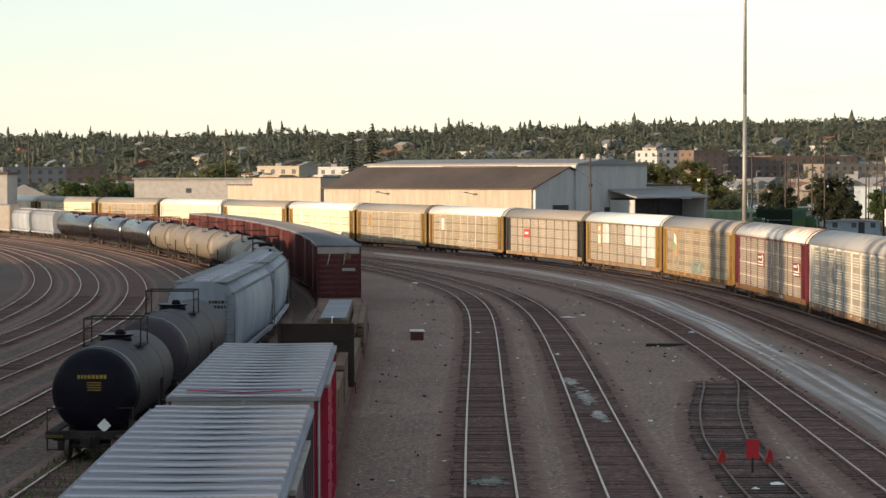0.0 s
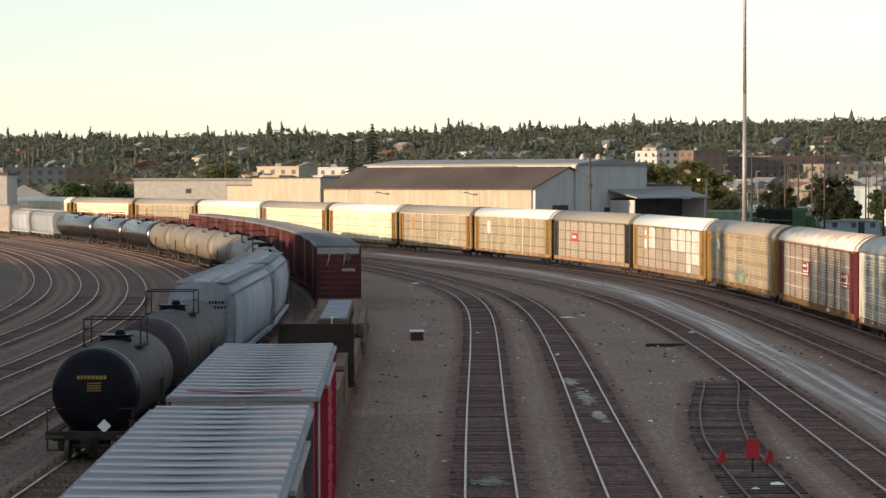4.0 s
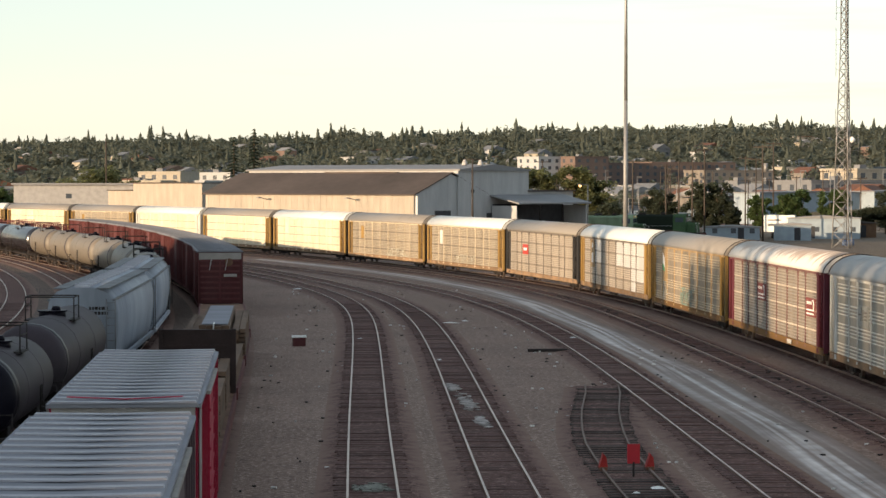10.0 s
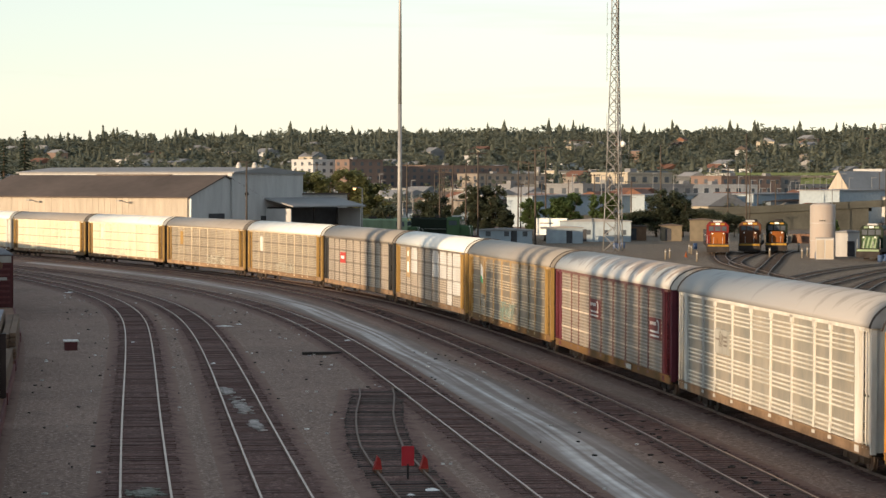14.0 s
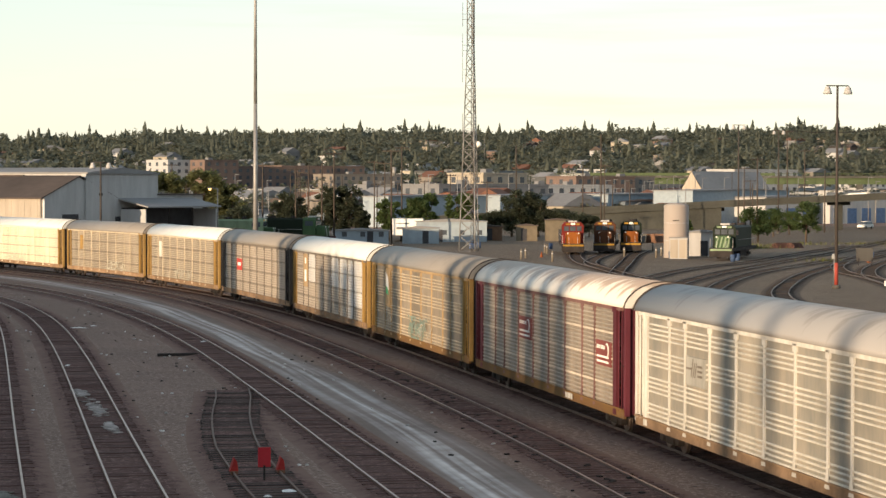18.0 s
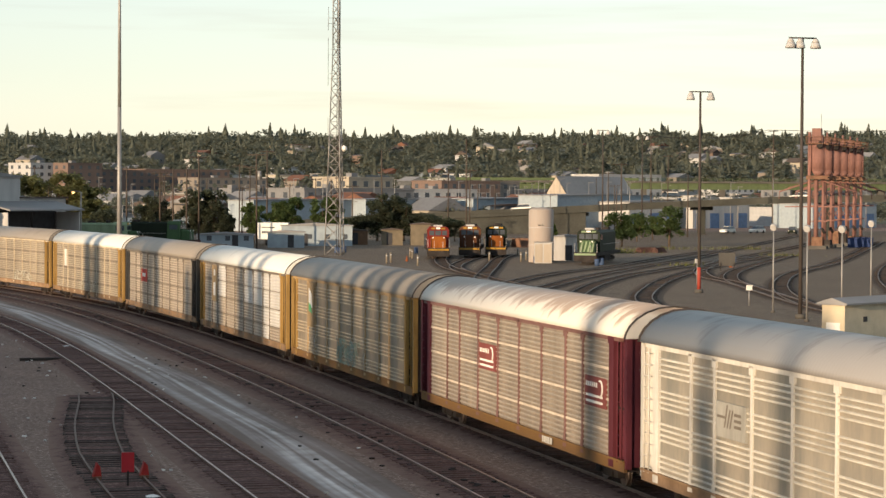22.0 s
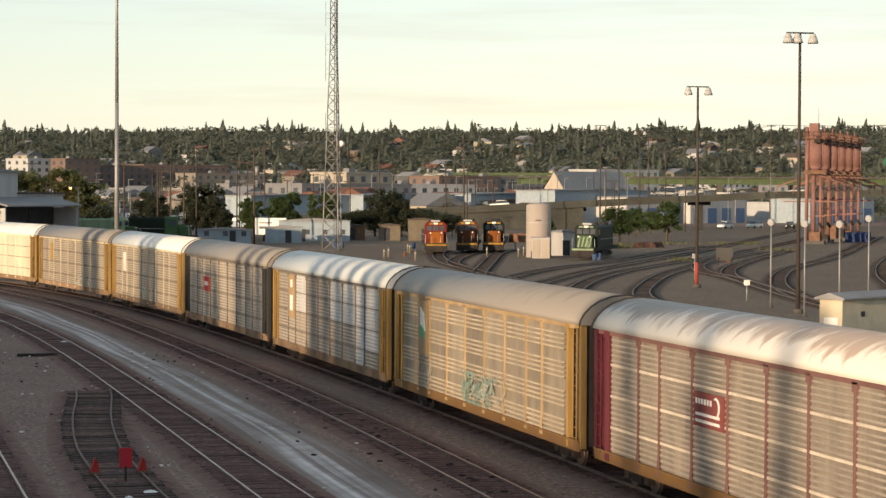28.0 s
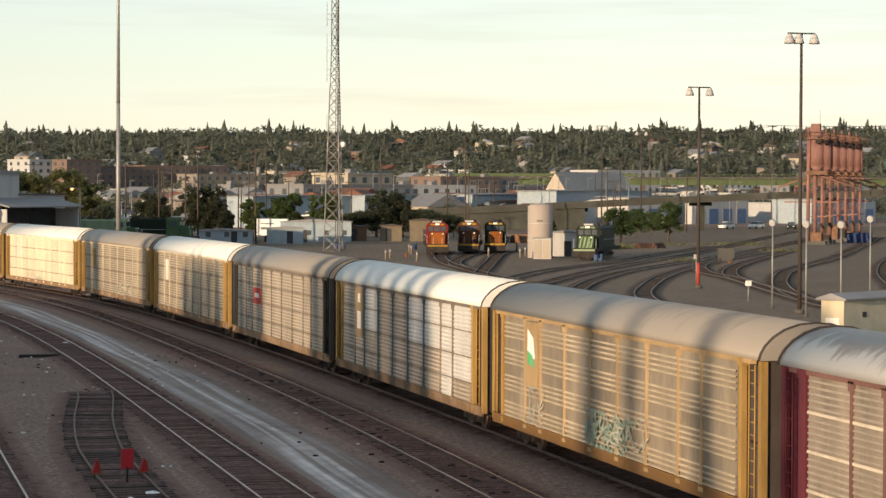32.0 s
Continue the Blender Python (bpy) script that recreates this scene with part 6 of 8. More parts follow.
        part("brace", Mesh().tube((-0.35, 0, 4.6), (0.75, 0.5, 7.0), 0.07, n=5).tube((0.75, 0.5, 4.6), (-0.35, 0, 7.0), 0.07, n=5).tube((-0.35, 0, 9.3), (0.75, 0.5, 11.8), 0.07, n=5), M_SANDT, th)


def shed(name, x, y, turn, w, d, h, wall, roof, label, door=None, rise=0.25, windows=0):
    th = thing(name, pose(x, y, 0, 0, 0, turn), label, "shed", "yard sheds")
    part("wall", Mesh().box(-w / 2, w / 2, -d / 2, d / 2, 0, h), wall, th)
    part("roof", Mesh().prism([(-w / 2 - 0.2, h), (-w / 2 - 0.2, h + 0.12), (0, h + 0.12 + rise), (w / 2 + 0.2, h + 0.12), (w / 2 + 0.2, h)], -d / 2 - 0.2, d / 2 + 0.2), roof, th)
    if door:
        part("door", Mesh().box(-0.5 + door, 0.5 + door, -d / 2 - 0.04, -d / 2, 0.05, 2.1), M_DOORD, th)
    for i in range(windows):
        a = -w / 2 + (i + 0.6) * w / windows
        part("window", Mesh().box(a - 0.4, a + 0.4, -d / 2 - 0.04, -d / 2, 1.2, 2.0), M_GLASS, th)
    return th


white_tank()
sand_towers()
# cabin beside the train: its narrow end faces the sun
hut = thing("yard_hut", pose(59.4, 121.2, 0, 0, 0, -58), "cream metal hut with a shallow pitched roof", "hut")
M_HUT = mat("cream_hut_siding", (0.52, 0.45, 0.33), 0.7, vary=0.12)
part("wall", Mesh().box(-0.75, 0.75, -4.5, 4.5, 0, 3.1), M_HUT, hut)
part("roof", Mesh().prism([(-1.0, 3.1), (-1.0, 3.2), (0, 3.5), (1.0, 3.2), (1.0, 3.1)], -4.7, 4.7), M_ROOFL, hut)
part("door", Mesh().box(-0.45, 0.45, -4.54, -4.5, 0.05, 2.1), M_WHITE, hut)
for yy in (-2.4, 1.0):
    part("vent", Mesh().box(0.75, 0.78, yy - 0.2, yy + 0.2, 2.1, 2.4), M_DOORD, hut)
M_OLIVE = mat("olive_brown_siding", (0.15, 0.125, 0.09), 0.8, vary=0.15)
shed("equipment_shed", 103, 386, -12, 4.2, 3, 3.6, M_OLIVE, M_ROOFD, "olive brown equipment shed with a green door", 0.6)
shed("equipment_shed", 98, 388, -12, 3.6, 3, 2.6, M_OLIVE, M_ROOFD, "low brown equipment shed", -0.5)
shed("equipment_shed", 92, 392, -12, 5.0, 3, 2.4, mat("rusty_orange_siding", (0.16, 0.095, 0.06), 0.8), M_ROOFD, "rusty low shed with open bays", 0.3)
shed("equipment_shed", 84, 385, -12, 12, 6, 3.4, M_BLUEW, M_ROOFL, "white and blue yard office shed", -2, 0.4, 4)
shed("equipment_shed", 76, 372, -12, 6, 3, 2.5, M_BLUEW, M_ROOFL, "small pale blue shed", 0.8)
shed("equipment_shed", 100.5, 300, -17, 3.6, 3, 3.2, M_WALLG, M_ROOFL, "white shed behind the tank", 0.2)
shed("equipment_shed", 66, 372, -10, 9, 5, 2.1, M_BLUEW, M_ROOFL, "low white shed behind the train", 1.5, 0.3, 3)
trailer = thing("box_trailer", pose(77.6, 390.2, 0, 0, 0, -14), "white box trailer with dark doors", "trailer")
part("body", Mesh().box(-2.7, 2.7, -6, 6, 1.1, 3.9), M_WHITE, trailer)
part("chassis", Mesh().box(-1.0, 1.0, -6, 6, 0.8, 1.1), M_DARK, trailer)
for yy in (-4, -2.8):
    for s in (-1, 1):
        part("wheel", Mesh().tube((s * 1.0, yy, 0.5), (s * 1.25, yy, 0.5), 0.5, n=14), M_DARK, trailer)
part("marking", Mesh().box(-1.8, 1.2, -6.02, -6.0, 2.1, 2.5).box(-1.8, 0.4, -6.02, -6.0, 3.0, 3.2), M_HATCH, trailer)
for i, (x, y, c) in enumerate(((116, 372, M_RUST), (112, 371, M_CONC), (182, 378, mat("blue_skip_paint", (0.03, 0.05, 0.13), 0.6)), (176, 366, mat("blue_skip_paint", (0.03, 0.05, 0.13), 0.6)))):
    sk = thing("skip_bin", pose(x, y, 0, 0, 0, 20 + i * 15), "steel skip bin standing on the yard", "bin", "skip bins")
    part("bin_body", Mesh().prism([(-1.0, 0.0), (-1.4, 1.5), (-1.3, 1.5), (-0.9, 0.1), (0.9, 0.1), (1.3, 1.5), (1.4, 1.5), (1.0, 0.0)], -2, 2), c, sk)
cab_box = thing("relay_cabinet", pose(64.8, 136.5, 0, 0, 0, -20), "grey metal relay cabinet beside the hut", "cabinet")
part("cabinet_body", Mesh().box(-0.9, 0.9, -0.5, 0.5, 0.1, 1.7), M_WALLG, cab_box)
part("cabinet_roof", Mesh().box(-1.0, 1.0, -0.6, 0.6, 1.7, 1.78), M_ROOFL, cab_box)


M_CONCL = mat("grey_white_block_wall", (0.34, 0.33, 0.32), 0.8, vary=0.15)


# ---- warehouses behind the train ----
def warehouse():
    # local x runs along the long wall towards its near corner, y into the building
    base = pose(11.7, 304.8, 0, 0, 0, -40.8)
    th = thing("warehouse", base, "cream metal warehouse with a brown pitched roof and white annex", "warehouse")
    part("front_wall", Mesh().box(-37.9, 0, 0, 0.25, 0, 7.75), M_WALL, th)
    part("gable_wall", Mesh().prism([(0, 0), (0.25, 0), (0.25, 7.75), (0.0, 7.75)], 0.25, 15.4), M_WALLG, th)
    g2 = Mesh().add([(0.0, 0, 7.75), (0.0, 7.8, 10.55), (0.0, 15.6, 7.75), (0.25, 0, 7.75), (0.25, 7.8, 10.55), (0.25, 15.6, 7.75)], [(0, 1, 2), (3, 5, 4), (0, 3, 4, 1), (1, 4, 5, 2)])
    part("gable", g2, M_WALLG, th)
    r = Mesh()
    for y0, z0, y1, z1 in ((-0.4, 7.68, 7.8, 10.62), (7.8, 10.62, 16.0, 7.68)):
        r.add([(-38.3, y0, z0), (0.5, y0, z0), (0.5, y1, z1), (-38.3, y1, z1), (-38.3, y0, z0 + 0.15), (0.5, y0, z0 + 0.15), (0.5, y1, z1 + 0.15), (-38.3, y1, z1 + 0.15)], [(0, 3, 2, 1), (4, 5, 6, 7), (0, 1, 5, 4), (1, 2, 6, 5), (2, 3, 7, 6), (3, 0, 4, 7)])
    part("roof", r, M_ROOFD, th)
    for i in range(36):
        part("siding_rib", shared("siding_rib", lambda: Mesh().box(-0.02, 0.02, -0.02, 0.0, 0, 7.7), M_WALL), None, th, "", pose(-37.3 + i * 1.05, 0, 0))
    for x in (-26, -10):
        lm = part("wall_lamp", Mesh().tube((x, 0, 7.0), (x, -1.6, 7.3), 0.06, n=5).box(x - 0.25, x + 0.25, -2.2, -1.5, 7.2, 7.36), M_STEEL, th)
    part("ridge_vent", Mesh().box(-22, -9, 7.5, 8.1, 10.5, 10.85), M_ROOFD, th)
    part("loading_door", Mesh().box(0.25, 0.32, 4.2, 7.6, 0, 5.6), M_DOORD, th)
    part("downpipe", Mesh().tube((0.35, 0.3, 0), (0.35, 0.3, 7.6), 0.1, n=6), M_WHITE, th)
    # pale upper hall behind the brown roof
    part("rear_hall", Mesh().box(-38, 0.4, 9.2, 24.0, 0, 11.0), M_WALLG, th)
    part("rear_roof", Mesh().prism([(9.0, 11.0), (9.0, 11.2), (17.0, 11.9), (25.4, 11.2), (25.4, 11.0)], -0.8, 38.5).add([], []), M_ROOFL, th, "", pose(0, 0, 0, 0, 0, 90))
    tall = part("tall_gable_wall", Mesh().add([(0.5, 9.0, 0), (0.5, 25.3, 0), (0.5, 25.3, 11.0), (0.5, 17.2, 11.75), (0.5, 9.0, 11.0), (-0.2, 9.0, 0), (-0.2, 25.3, 0), (-0.2, 25.3, 11.0), (-0.2, 17.2, 11.75), (-0.2, 9.0, 11.0)], [(0, 1, 2, 3, 4), (9, 8, 7, 6, 5), (0, 5, 6, 1), (1, 6, 7, 2), (2, 7, 8, 3), (3, 8, 9, 4), (4, 9, 5, 0)]), M_WALLG, th)
    part("side_door", Mesh().box(0.5, 0.56, 15.4, 19.0, 0, 5.2), M_DOORD, th)
    part("wall_light", Mesh().tube((0.5, 12.0, 8.2), (0.9, 12.0, 8.2), 0.2, n=8), M_DARK, th)
    part("low_wing", Mesh().box(-20, 0.3, 25.3, 36.5, 0, 8.1), M_WALLG, th)
    part("wing_roof", Mesh().box(-20, 0.6, 25.1, 36.8, 8.1, 8.3), M_ROOFD, th)
    # open shed on the near side
    for y0 in (16.5, 33.3):
        part("shed_wall", Mesh().box(0.6, 4.8, y0, y0 + 0.2, 0, 6.2), M_WALLG, th)
    # dark sheet that stands for the shade inside the open shed
    part("shed_shade_back", Mesh().box(0.6, 0.8, 16.7, 33.3, 0, 6.4), M_DOORD, th)
    part("shed_roof", Mesh().add([(0.5, 16.2, 7.5), (5.4, 16.2, 6.4), (5.4, 33.8, 6.4), (0.5, 33.8, 7.5), (0.5, 16.2, 7.7), (5.4, 16.2, 6.6), (5.4, 33.8, 6.6), (0.5, 33.8, 7.7)], [(0, 3, 2, 1), (4, 5, 6, 7), (0, 1, 5, 4), (1, 2, 6, 5), (2, 3, 7, 6), (3, 0, 4, 7)]), M_ROOFL, th)
    for y0 in (22.0, 27.6):
        part("shed_post", Mesh().box(4.6, 4.8, y0, y0 + 0.2, 0, 6.3), M_DARK, th)
    lw = thing("warehouse", pose(-20.2, 380.6, 0, 0, 0, -40.8), "lower cream metal warehouse adjoining a larger one", "warehouse")
    part("front_wall", Mesh().box(-16, 0, 0, 10, 0, 9.2), M_WALL, lw)
    part("low_wall", Mesh().box(-22, -16, 0, 10, 0, 7.95), M_WALL, lw)
    part("roof", Mesh().box(-16.2, 0, -0.2, 10, 9.2, 9.36), M_ROOFD, lw)
    part("roof", Mesh().box(-22.2, -16.2, -0.2, 10, 7.95, 8.1), M_ROOFD, lw)
    lg = thing("warehouse", pose(-54.1, 404.4, 0, 0, 0, 1.5), "long low grey-white warehouse with a dark loading front", "warehouse")
    part("wall", Mesh().box(0, 26, 0, 14, 3.8, 8.9), M_CONCL, lg)
    part("loading_front", Mesh().box(0.5, 25.7, 0.6, 13.6, 0, 3.8), M_DOORD, lg)
    part("canopy", Mesh().box(-0.4, 26.2, -2.5, 0.4, 3.6, 3.85), M_ROOFD, lg)
    part("roof", Mesh().box(-0.4, 26.3, -0.4, 14.2, 8.9, 9.25), M_ROOFL, lg)
    for x in (9.5, 20.5):
        part("window", Mesh().box(x - 0.5, x + 0.5, -0.05, 0, 6.6, 7.4), M_GLASS, lg)
    hs = thing("house", pose(-80, 440, 0, 0, 0, 10), "pale grey house with a gabled roof", "house")
    part("wall", Mesh().box(-7, 7, 0, 10, 0, 4.6), M_WALLG, hs)
    part("roof", Mesh().prism([(-7.5, 4.5), (0, 8.0), (7.5, 4.5)], -0.4, 10.4), M_ROOFL, hs)
    part("window", Mesh().box(-1.5, 0, -0.05, 0, 5.0, 6.2), M_GLASS, hs)
    h2 = thing("house", pose(-63, 432, 0, 0, 0, 6), "low white house with a gabled roof", "house")
    part("wall", Mesh().box(-7, 7, 0, 8, 0, 3.2), M_WALLG, h2)
    part("roof", Mesh().prism([(-7.5, 3.1), (0, 5.2), (7.5, 3.1)], -0.4, 8.4), M_ROOFL, h2)
    part("sign", Mesh().box(-2, 3, -0.1, 0, 2.6, 3.4), M_WHITE, h2)
    bx = thing("warehouse", pose(-84, 410, 0, 0, 0, 2), "plain grey warehouse block with a dark roof line", "warehouse")
    part("wall", Mesh().box(-16, 6.5, 0, 12, 0, 9.8), M_CONCL, bx)
    part("roof", Mesh().box(-16.2, 6.7, -0.2, 12.2, 9.8, 10.3), M_ROOFD, bx)


warehouse()


# ---- ramp, green bridge and pale sheds beyond the yard ----
# ramp concrete is darkened in its colour to stand for a shaded side
M_RAMP = mat("shade_grey_concrete", (0.052, 0.053, 0.047), 0.85, vary=0.3, scale=0.2, fine=2)


def ramp():
    th = thing("road_ramp", Matrix(), "grey concrete road ramp on columns", "bridge", kind="structure")
    P = [(96, 512, 1.2), (115, 508, 2.5), (132.5, 502.8, 3.6), (169, 491.7, 5.6), (209, 476, 7.8), (250, 460, 8.8), (300, 444, 8.8), (420, 405, 8.8)]
    for a, b in zip(P, P[1:]):
        va, vb = Vector(a), Vector(b)
        d = (vb - va).normalized()
        n = Vector((-d.y, d.x, 0)).normalized()
        for nm, o0, o1, z0, z1 in (("deck_slab", -4.5, 4.5, -0.75, 0.0), ("parapet", -4.6, -4.35, 0.0, 0.75), ("parapet", 4.35, 4.6, 0.0, 0.75)):
            pts = [p + n * o + Vector((0, 0, z)) for p in (va, vb) for o, z in ((o0, z0), (o1, z0), (o1, z1), (o0, z1))]
            part(nm, Mesh().add(pts, [(0, 1, 2, 3), (7, 6, 5, 4), (0, 4, 5, 1), (1, 5, 6, 2), (2, 6, 7, 3), (3, 7, 4, 0)]), M_RAMP, th)
    for a, b in zip(P[:3], P[1:4]):  # the low end stands on a filled wall
        va, vb = Vector(a), Vector(b)
        d = (vb - va).normalized()
        n = Vector((-d.y, d.x, 0)).normalized()
        pts = [Vector((p.x, p.y, 0)) + n * o + Vector((0, 0, z)) for p in (va, vb) for o, z in ((-3.9, -0.5), (3.9, -0.5), (3.9, p.z - 0.75), (-3.9, p.z - 0.75))]
        part("abutment", Mesh().add(pts, [(0, 1, 2, 3), (7, 6, 5, 4), (0, 4, 5, 1), (1, 5, 6, 2), (2, 6, 7, 3), (3, 7, 4, 0)]), M_RAMP, th)
    for f in np.linspace(0.05, 0.98, 11):
        i = min(len(P) - 2, int(f * (len(P) - 1)))
        t = f * (len(P) - 1) - i
        p = Vector(P[i]).lerp(Vector(P[i + 1]), t)
        part("column", Mesh().box(p.x - 0.7, p.x + 0.7, p.y - 0.7, p.y + 0.7, 0, p.z - 0.7).box(p.x - 2.4, p.x + 2.4, p.y - 0.9, p.y + 0.9, p.z - 1.5, p.z - 0.7), M_RAMP, th)
    return P


RAMP = ramp()


def green_bridge():
    th = thing("green_bridge", pose(394, 864, 0, 0, 0, -20.5), "long green steel girder road bridge", "bridge", kind="structure")
    part("girder", Mesh().box(-136, 70, -0.4, 0.4, 10.6, 13.2), M_GREENSTEEL, th)
    part("deck_slab", Mesh().box(-160, 70, -1.5, 10, 13.2, 13.9), M_CONC, th)
    for i in range(52):
        part("stiffener", shared("stiffener", lambda: Mesh().box(-0.15, 0.15, -0.65, -0.4, 10.6, 13.2), M_GREENSTEEL), None, th, "", pose(-134 + i * 4, 0, 0))
    rl = Mesh().box(-160, 70, -1.5, -1.35, 14.9, 15.05).box(-160, 70, -1.5, -1.35, 14.4, 14.5)
    part("rail", rl, M_GREENSTEEL, th)
    for i in range(76):
        part("baluster", shared("baluster", lambda: Mesh().box(-0.12, 0.12, -1.5, -1.3, 13.9, 15.0), M_CONC), None, th, "", pose(-158 + i * 3, 0, 0))
    for x in (-132, -100, -68, -36, -4, 28, 60):
        part("pier", Mesh().box(x - 1.2, x + 1.2, 0, 8, 0, 13.2), M_CONC, th)
    # arch with its own higher railing
    cx = -116.0
    arch = Mesh()
    pr = None
    for k in range(15):
        a = math.pi * k / 14
        p = (cx + 16 * math.cos(a), -0.8, 5.0 + 8.2 * math.sin(a))
        if pr:
            arch.tube(pr, p, 0.5, n=6)
        pr = p
    part("arch", arch, M_GREENSTEEL, th)
    for k in range(1, 7):
        x = cx - 16 + k * 32 / 7
        part("hanger", Mesh().box(x - 0.2, x + 0.2, -0.9, -0.6, 5.0 + 8.2 * math.sqrt(max(0, 1 - ((x - cx) / 16) ** 2)), 13.4), M_GREENSTEEL, th)
    part("upper_girder", Mesh().box(-145, -70, -1.9, -1.6, 14.1, 15.2), M_GREENSTEEL, th)


green_bridge()


def hall(name, x, y, turn, w, d, h, rise, wall, roof, label, doors=0, dmat=None, group="far sheds"):
    th = thing(name, pose(x, y, ground_z(x, y), 0, 0, turn), label, "building", group)
    part("wall", Mesh().box(0, w, 0, d, 0, h), wall, th)
    part("roof", Mesh().prism([(-0.4, h), (-0.4, h + 0.2), (w / 2, h + 0.2 + rise), (w + 0.4, h + 0.2), (w + 0.4, h)], -0.4, d + 0.4), roof, th)
    for i in range(doors):
        a = (i + 0.5) * w / doors
        part("roller_door", Mesh().box(a - w / doors * 0.32, a + w / doors * 0.32, -0.06, 0, 0, h * 0.6), dmat or M_DOORD, th)
    return th


# narrow ends face the sun, long sides the camera (grid of the district: long side heads to the right and nearer)
M_BLUED = mat("blue_roller_door", (0.1, 0.16, 0.28), 0.6)
hall("pale_shed", 98.5, 519, 36.9, 38, 8, 7.0, 0.3, M_BLUEW, M_ROOFL, "long pale blue shed with a white sunlit end")
hall("pale_shed", 129, 536.5, 36.9, 36, 8, 7.2, 0.3, M_BLUEW, M_ROOFL, "long pale blue shed with a white sunlit end")
hall("pale_shed", 162, 558, 36.9, 41, 12, 7.4, 0.3, M_BLUEW, M_ROOFL, "long pale blue shed with a white sunlit end")
hall("pale_shed", 180, 545, 36.9, 44, 12, 8.4, 0.3, M_BLUEW, M_ROOFL, "very long pale blue shed behind the ramp")
hall("pale_shed", 200, 548, 33, 22, 14, 6.8, 0.3, M_WALLG, M_ROOFL, "white shed with blue roller doors", 3, M_BLUED)
hall("pale_shed", 222, 560, 33, 26, 14, 6.6, 0.3, M_WALLG, M_ROOFL, "white shed with blue roller doors", 4, M_BLUED)
hall("pale_shed", 258, 562, 33, 30, 14, 6.4, 0.3, M_BLUEW, M_ROOFL, "pale blue shed beside the sanding towers", 4, M_BLUED)
gb = thing("gabled_hall", pose(221.9, 663.9, 0, 0, 0, 36.9), "tall hall with sunlit gable and grey metal roof", "building")
part("wall", Mesh().box(0, 37, 0, 7, 0, 9.0), M_WALL, gb)
part("gable", Mesh().add([(0, 0, 9.0), (0, 7, 9.0), (0, 3.5, 14.0), (37, 0, 9.0), (37, 7, 9.0), (37, 3.5, 14.0)], [(0, 2, 1), (3, 4, 5)]), M_WALL, gb)
part("roof", Mesh().add([(-0.1, -0.4, 8.9), (37, -0.4, 8.9), (37, 3.5, 14.2), (-0.1, 3.5, 14.2), (37, 7.4, 8.9), (-0.1, 7.4, 8.9)], [(0, 1, 2, 3), (3, 2, 4, 5)]), M_ROOFL, gb)


# ---- vehicles ----
def motor_car(m, body, label, group="parked cars"):
    th = thing("motor_car", m, label, "car", group)
    part("body", Mesh().prism([(-2.25, 0.35), (-2.3, 0.85), (-1.4, 1.0), (2.2, 1.05), (2.3, 0.7), (2.25, 0.35)], -0.9, 0.9), body, th)
    part("cabin", Mesh().add([(-1.3, -0.85, 1.0), (2.0, -0.85, 1.05), (1.7, -0.72, 1.65), (-0.5, -0.72, 1.65), (-1.3, 0.85, 1.0), (2.0, 0.85, 1.05), (1.7, 0.72, 1.65), (-0.5, 0.72, 1.65)], [(0, 1, 2, 3), (7, 6, 5, 4), (0, 3, 7, 4), (1, 5, 6, 2)]), M_GLASS, th)
    part("roof", Mesh().box(-0.55, 1.75, -0.74, 0.74, 1.63, 1.7), body, th)
    for x in (-1.4, 1.4):
        for s in (-1, 1):
            part("wheel", shared("car_wheel", lambda: Mesh().tube((0, -0.11, 0), (0, 0.11, 0), 0.34, n=12), M_DARK), None, th, "", pose(x, s * 0.82, 0.34))
    for s in (-1, 1):
        part("headlight", Mesh().box(-2.33, -2.25, s * 0.65 - 0.18, s * 0.65 + 0.18, 0.66, 0.82), M_WHITE, th)
    return th


motor_car(pose(204, 493, 0, 0, 0, 40), M_WHITE, "white parked car beyond the tracks")
motor_car(pose(213, 497, 0, 0, 0, 35), M_WHITE, "white parked car beyond the tracks")
motor_car(pose(217, 486, 0, 0, 0, 60), LO_DGRN, "dark parked car beyond the tracks")
DRIVEN = [(motor_car(Matrix(), c, lab, "cars on the ramp"), t0, x0) for c, lab, t0, x0 in ((M_WHITE, "white car driving along the ramp", 20.0, 176.0), (M_WHITE, "white car driving along the ramp", 23.0, 203.0), (M_WALLG, "silver car driving along the ramp", 29.0, 203.0))]


def ramp_pose(x):
    pts = [(-250, 560, 0.0), (60, 520, 0.0)] + RAMP
    xs = [q[0] for q in pts]
    y, z = float(np.interp(x, xs, [q[1] for q in pts])), float(np.interp(x, xs, [q[2] for q in pts]))
    z2 = float(np.interp(x + 2, xs, [q[2] for q in pts]))
    y2 = float(np.interp(x + 2, xs, [q[1] for q in pts]))
    return pose(x, y, z + 0.01, 0, -math.degrees(math.atan2(z2 - z, 2)), math.degrees(math.atan2(y2 - y, 2)))


sg = thing("highway_sign", pose(308, 620.8, 0), "green overhead road sign on a gantry", "sign")
part("post", Mesh().tube((0, 0, 0), (0, 0, 18.6), 0.25, n=8), M_STEEL, sg)
part("board", Mesh().box(-1.2, 0.9, -0.4, -0.3, 16.2, 18.2), mat("sign_green", (0.03, 0.16, 0.08), 0.5), sg)
part("board", Mesh().box(1.0, 2.8, -0.4, -0.3, 16.2, 18.2), mat("sign_yellow_green", (0.3, 0.32, 0.05), 0.5), sg)
part("arm", Mesh().box(-1.4, 3.0, -0.28, -0.1, 17.0, 17.3), M_STEEL, sg)


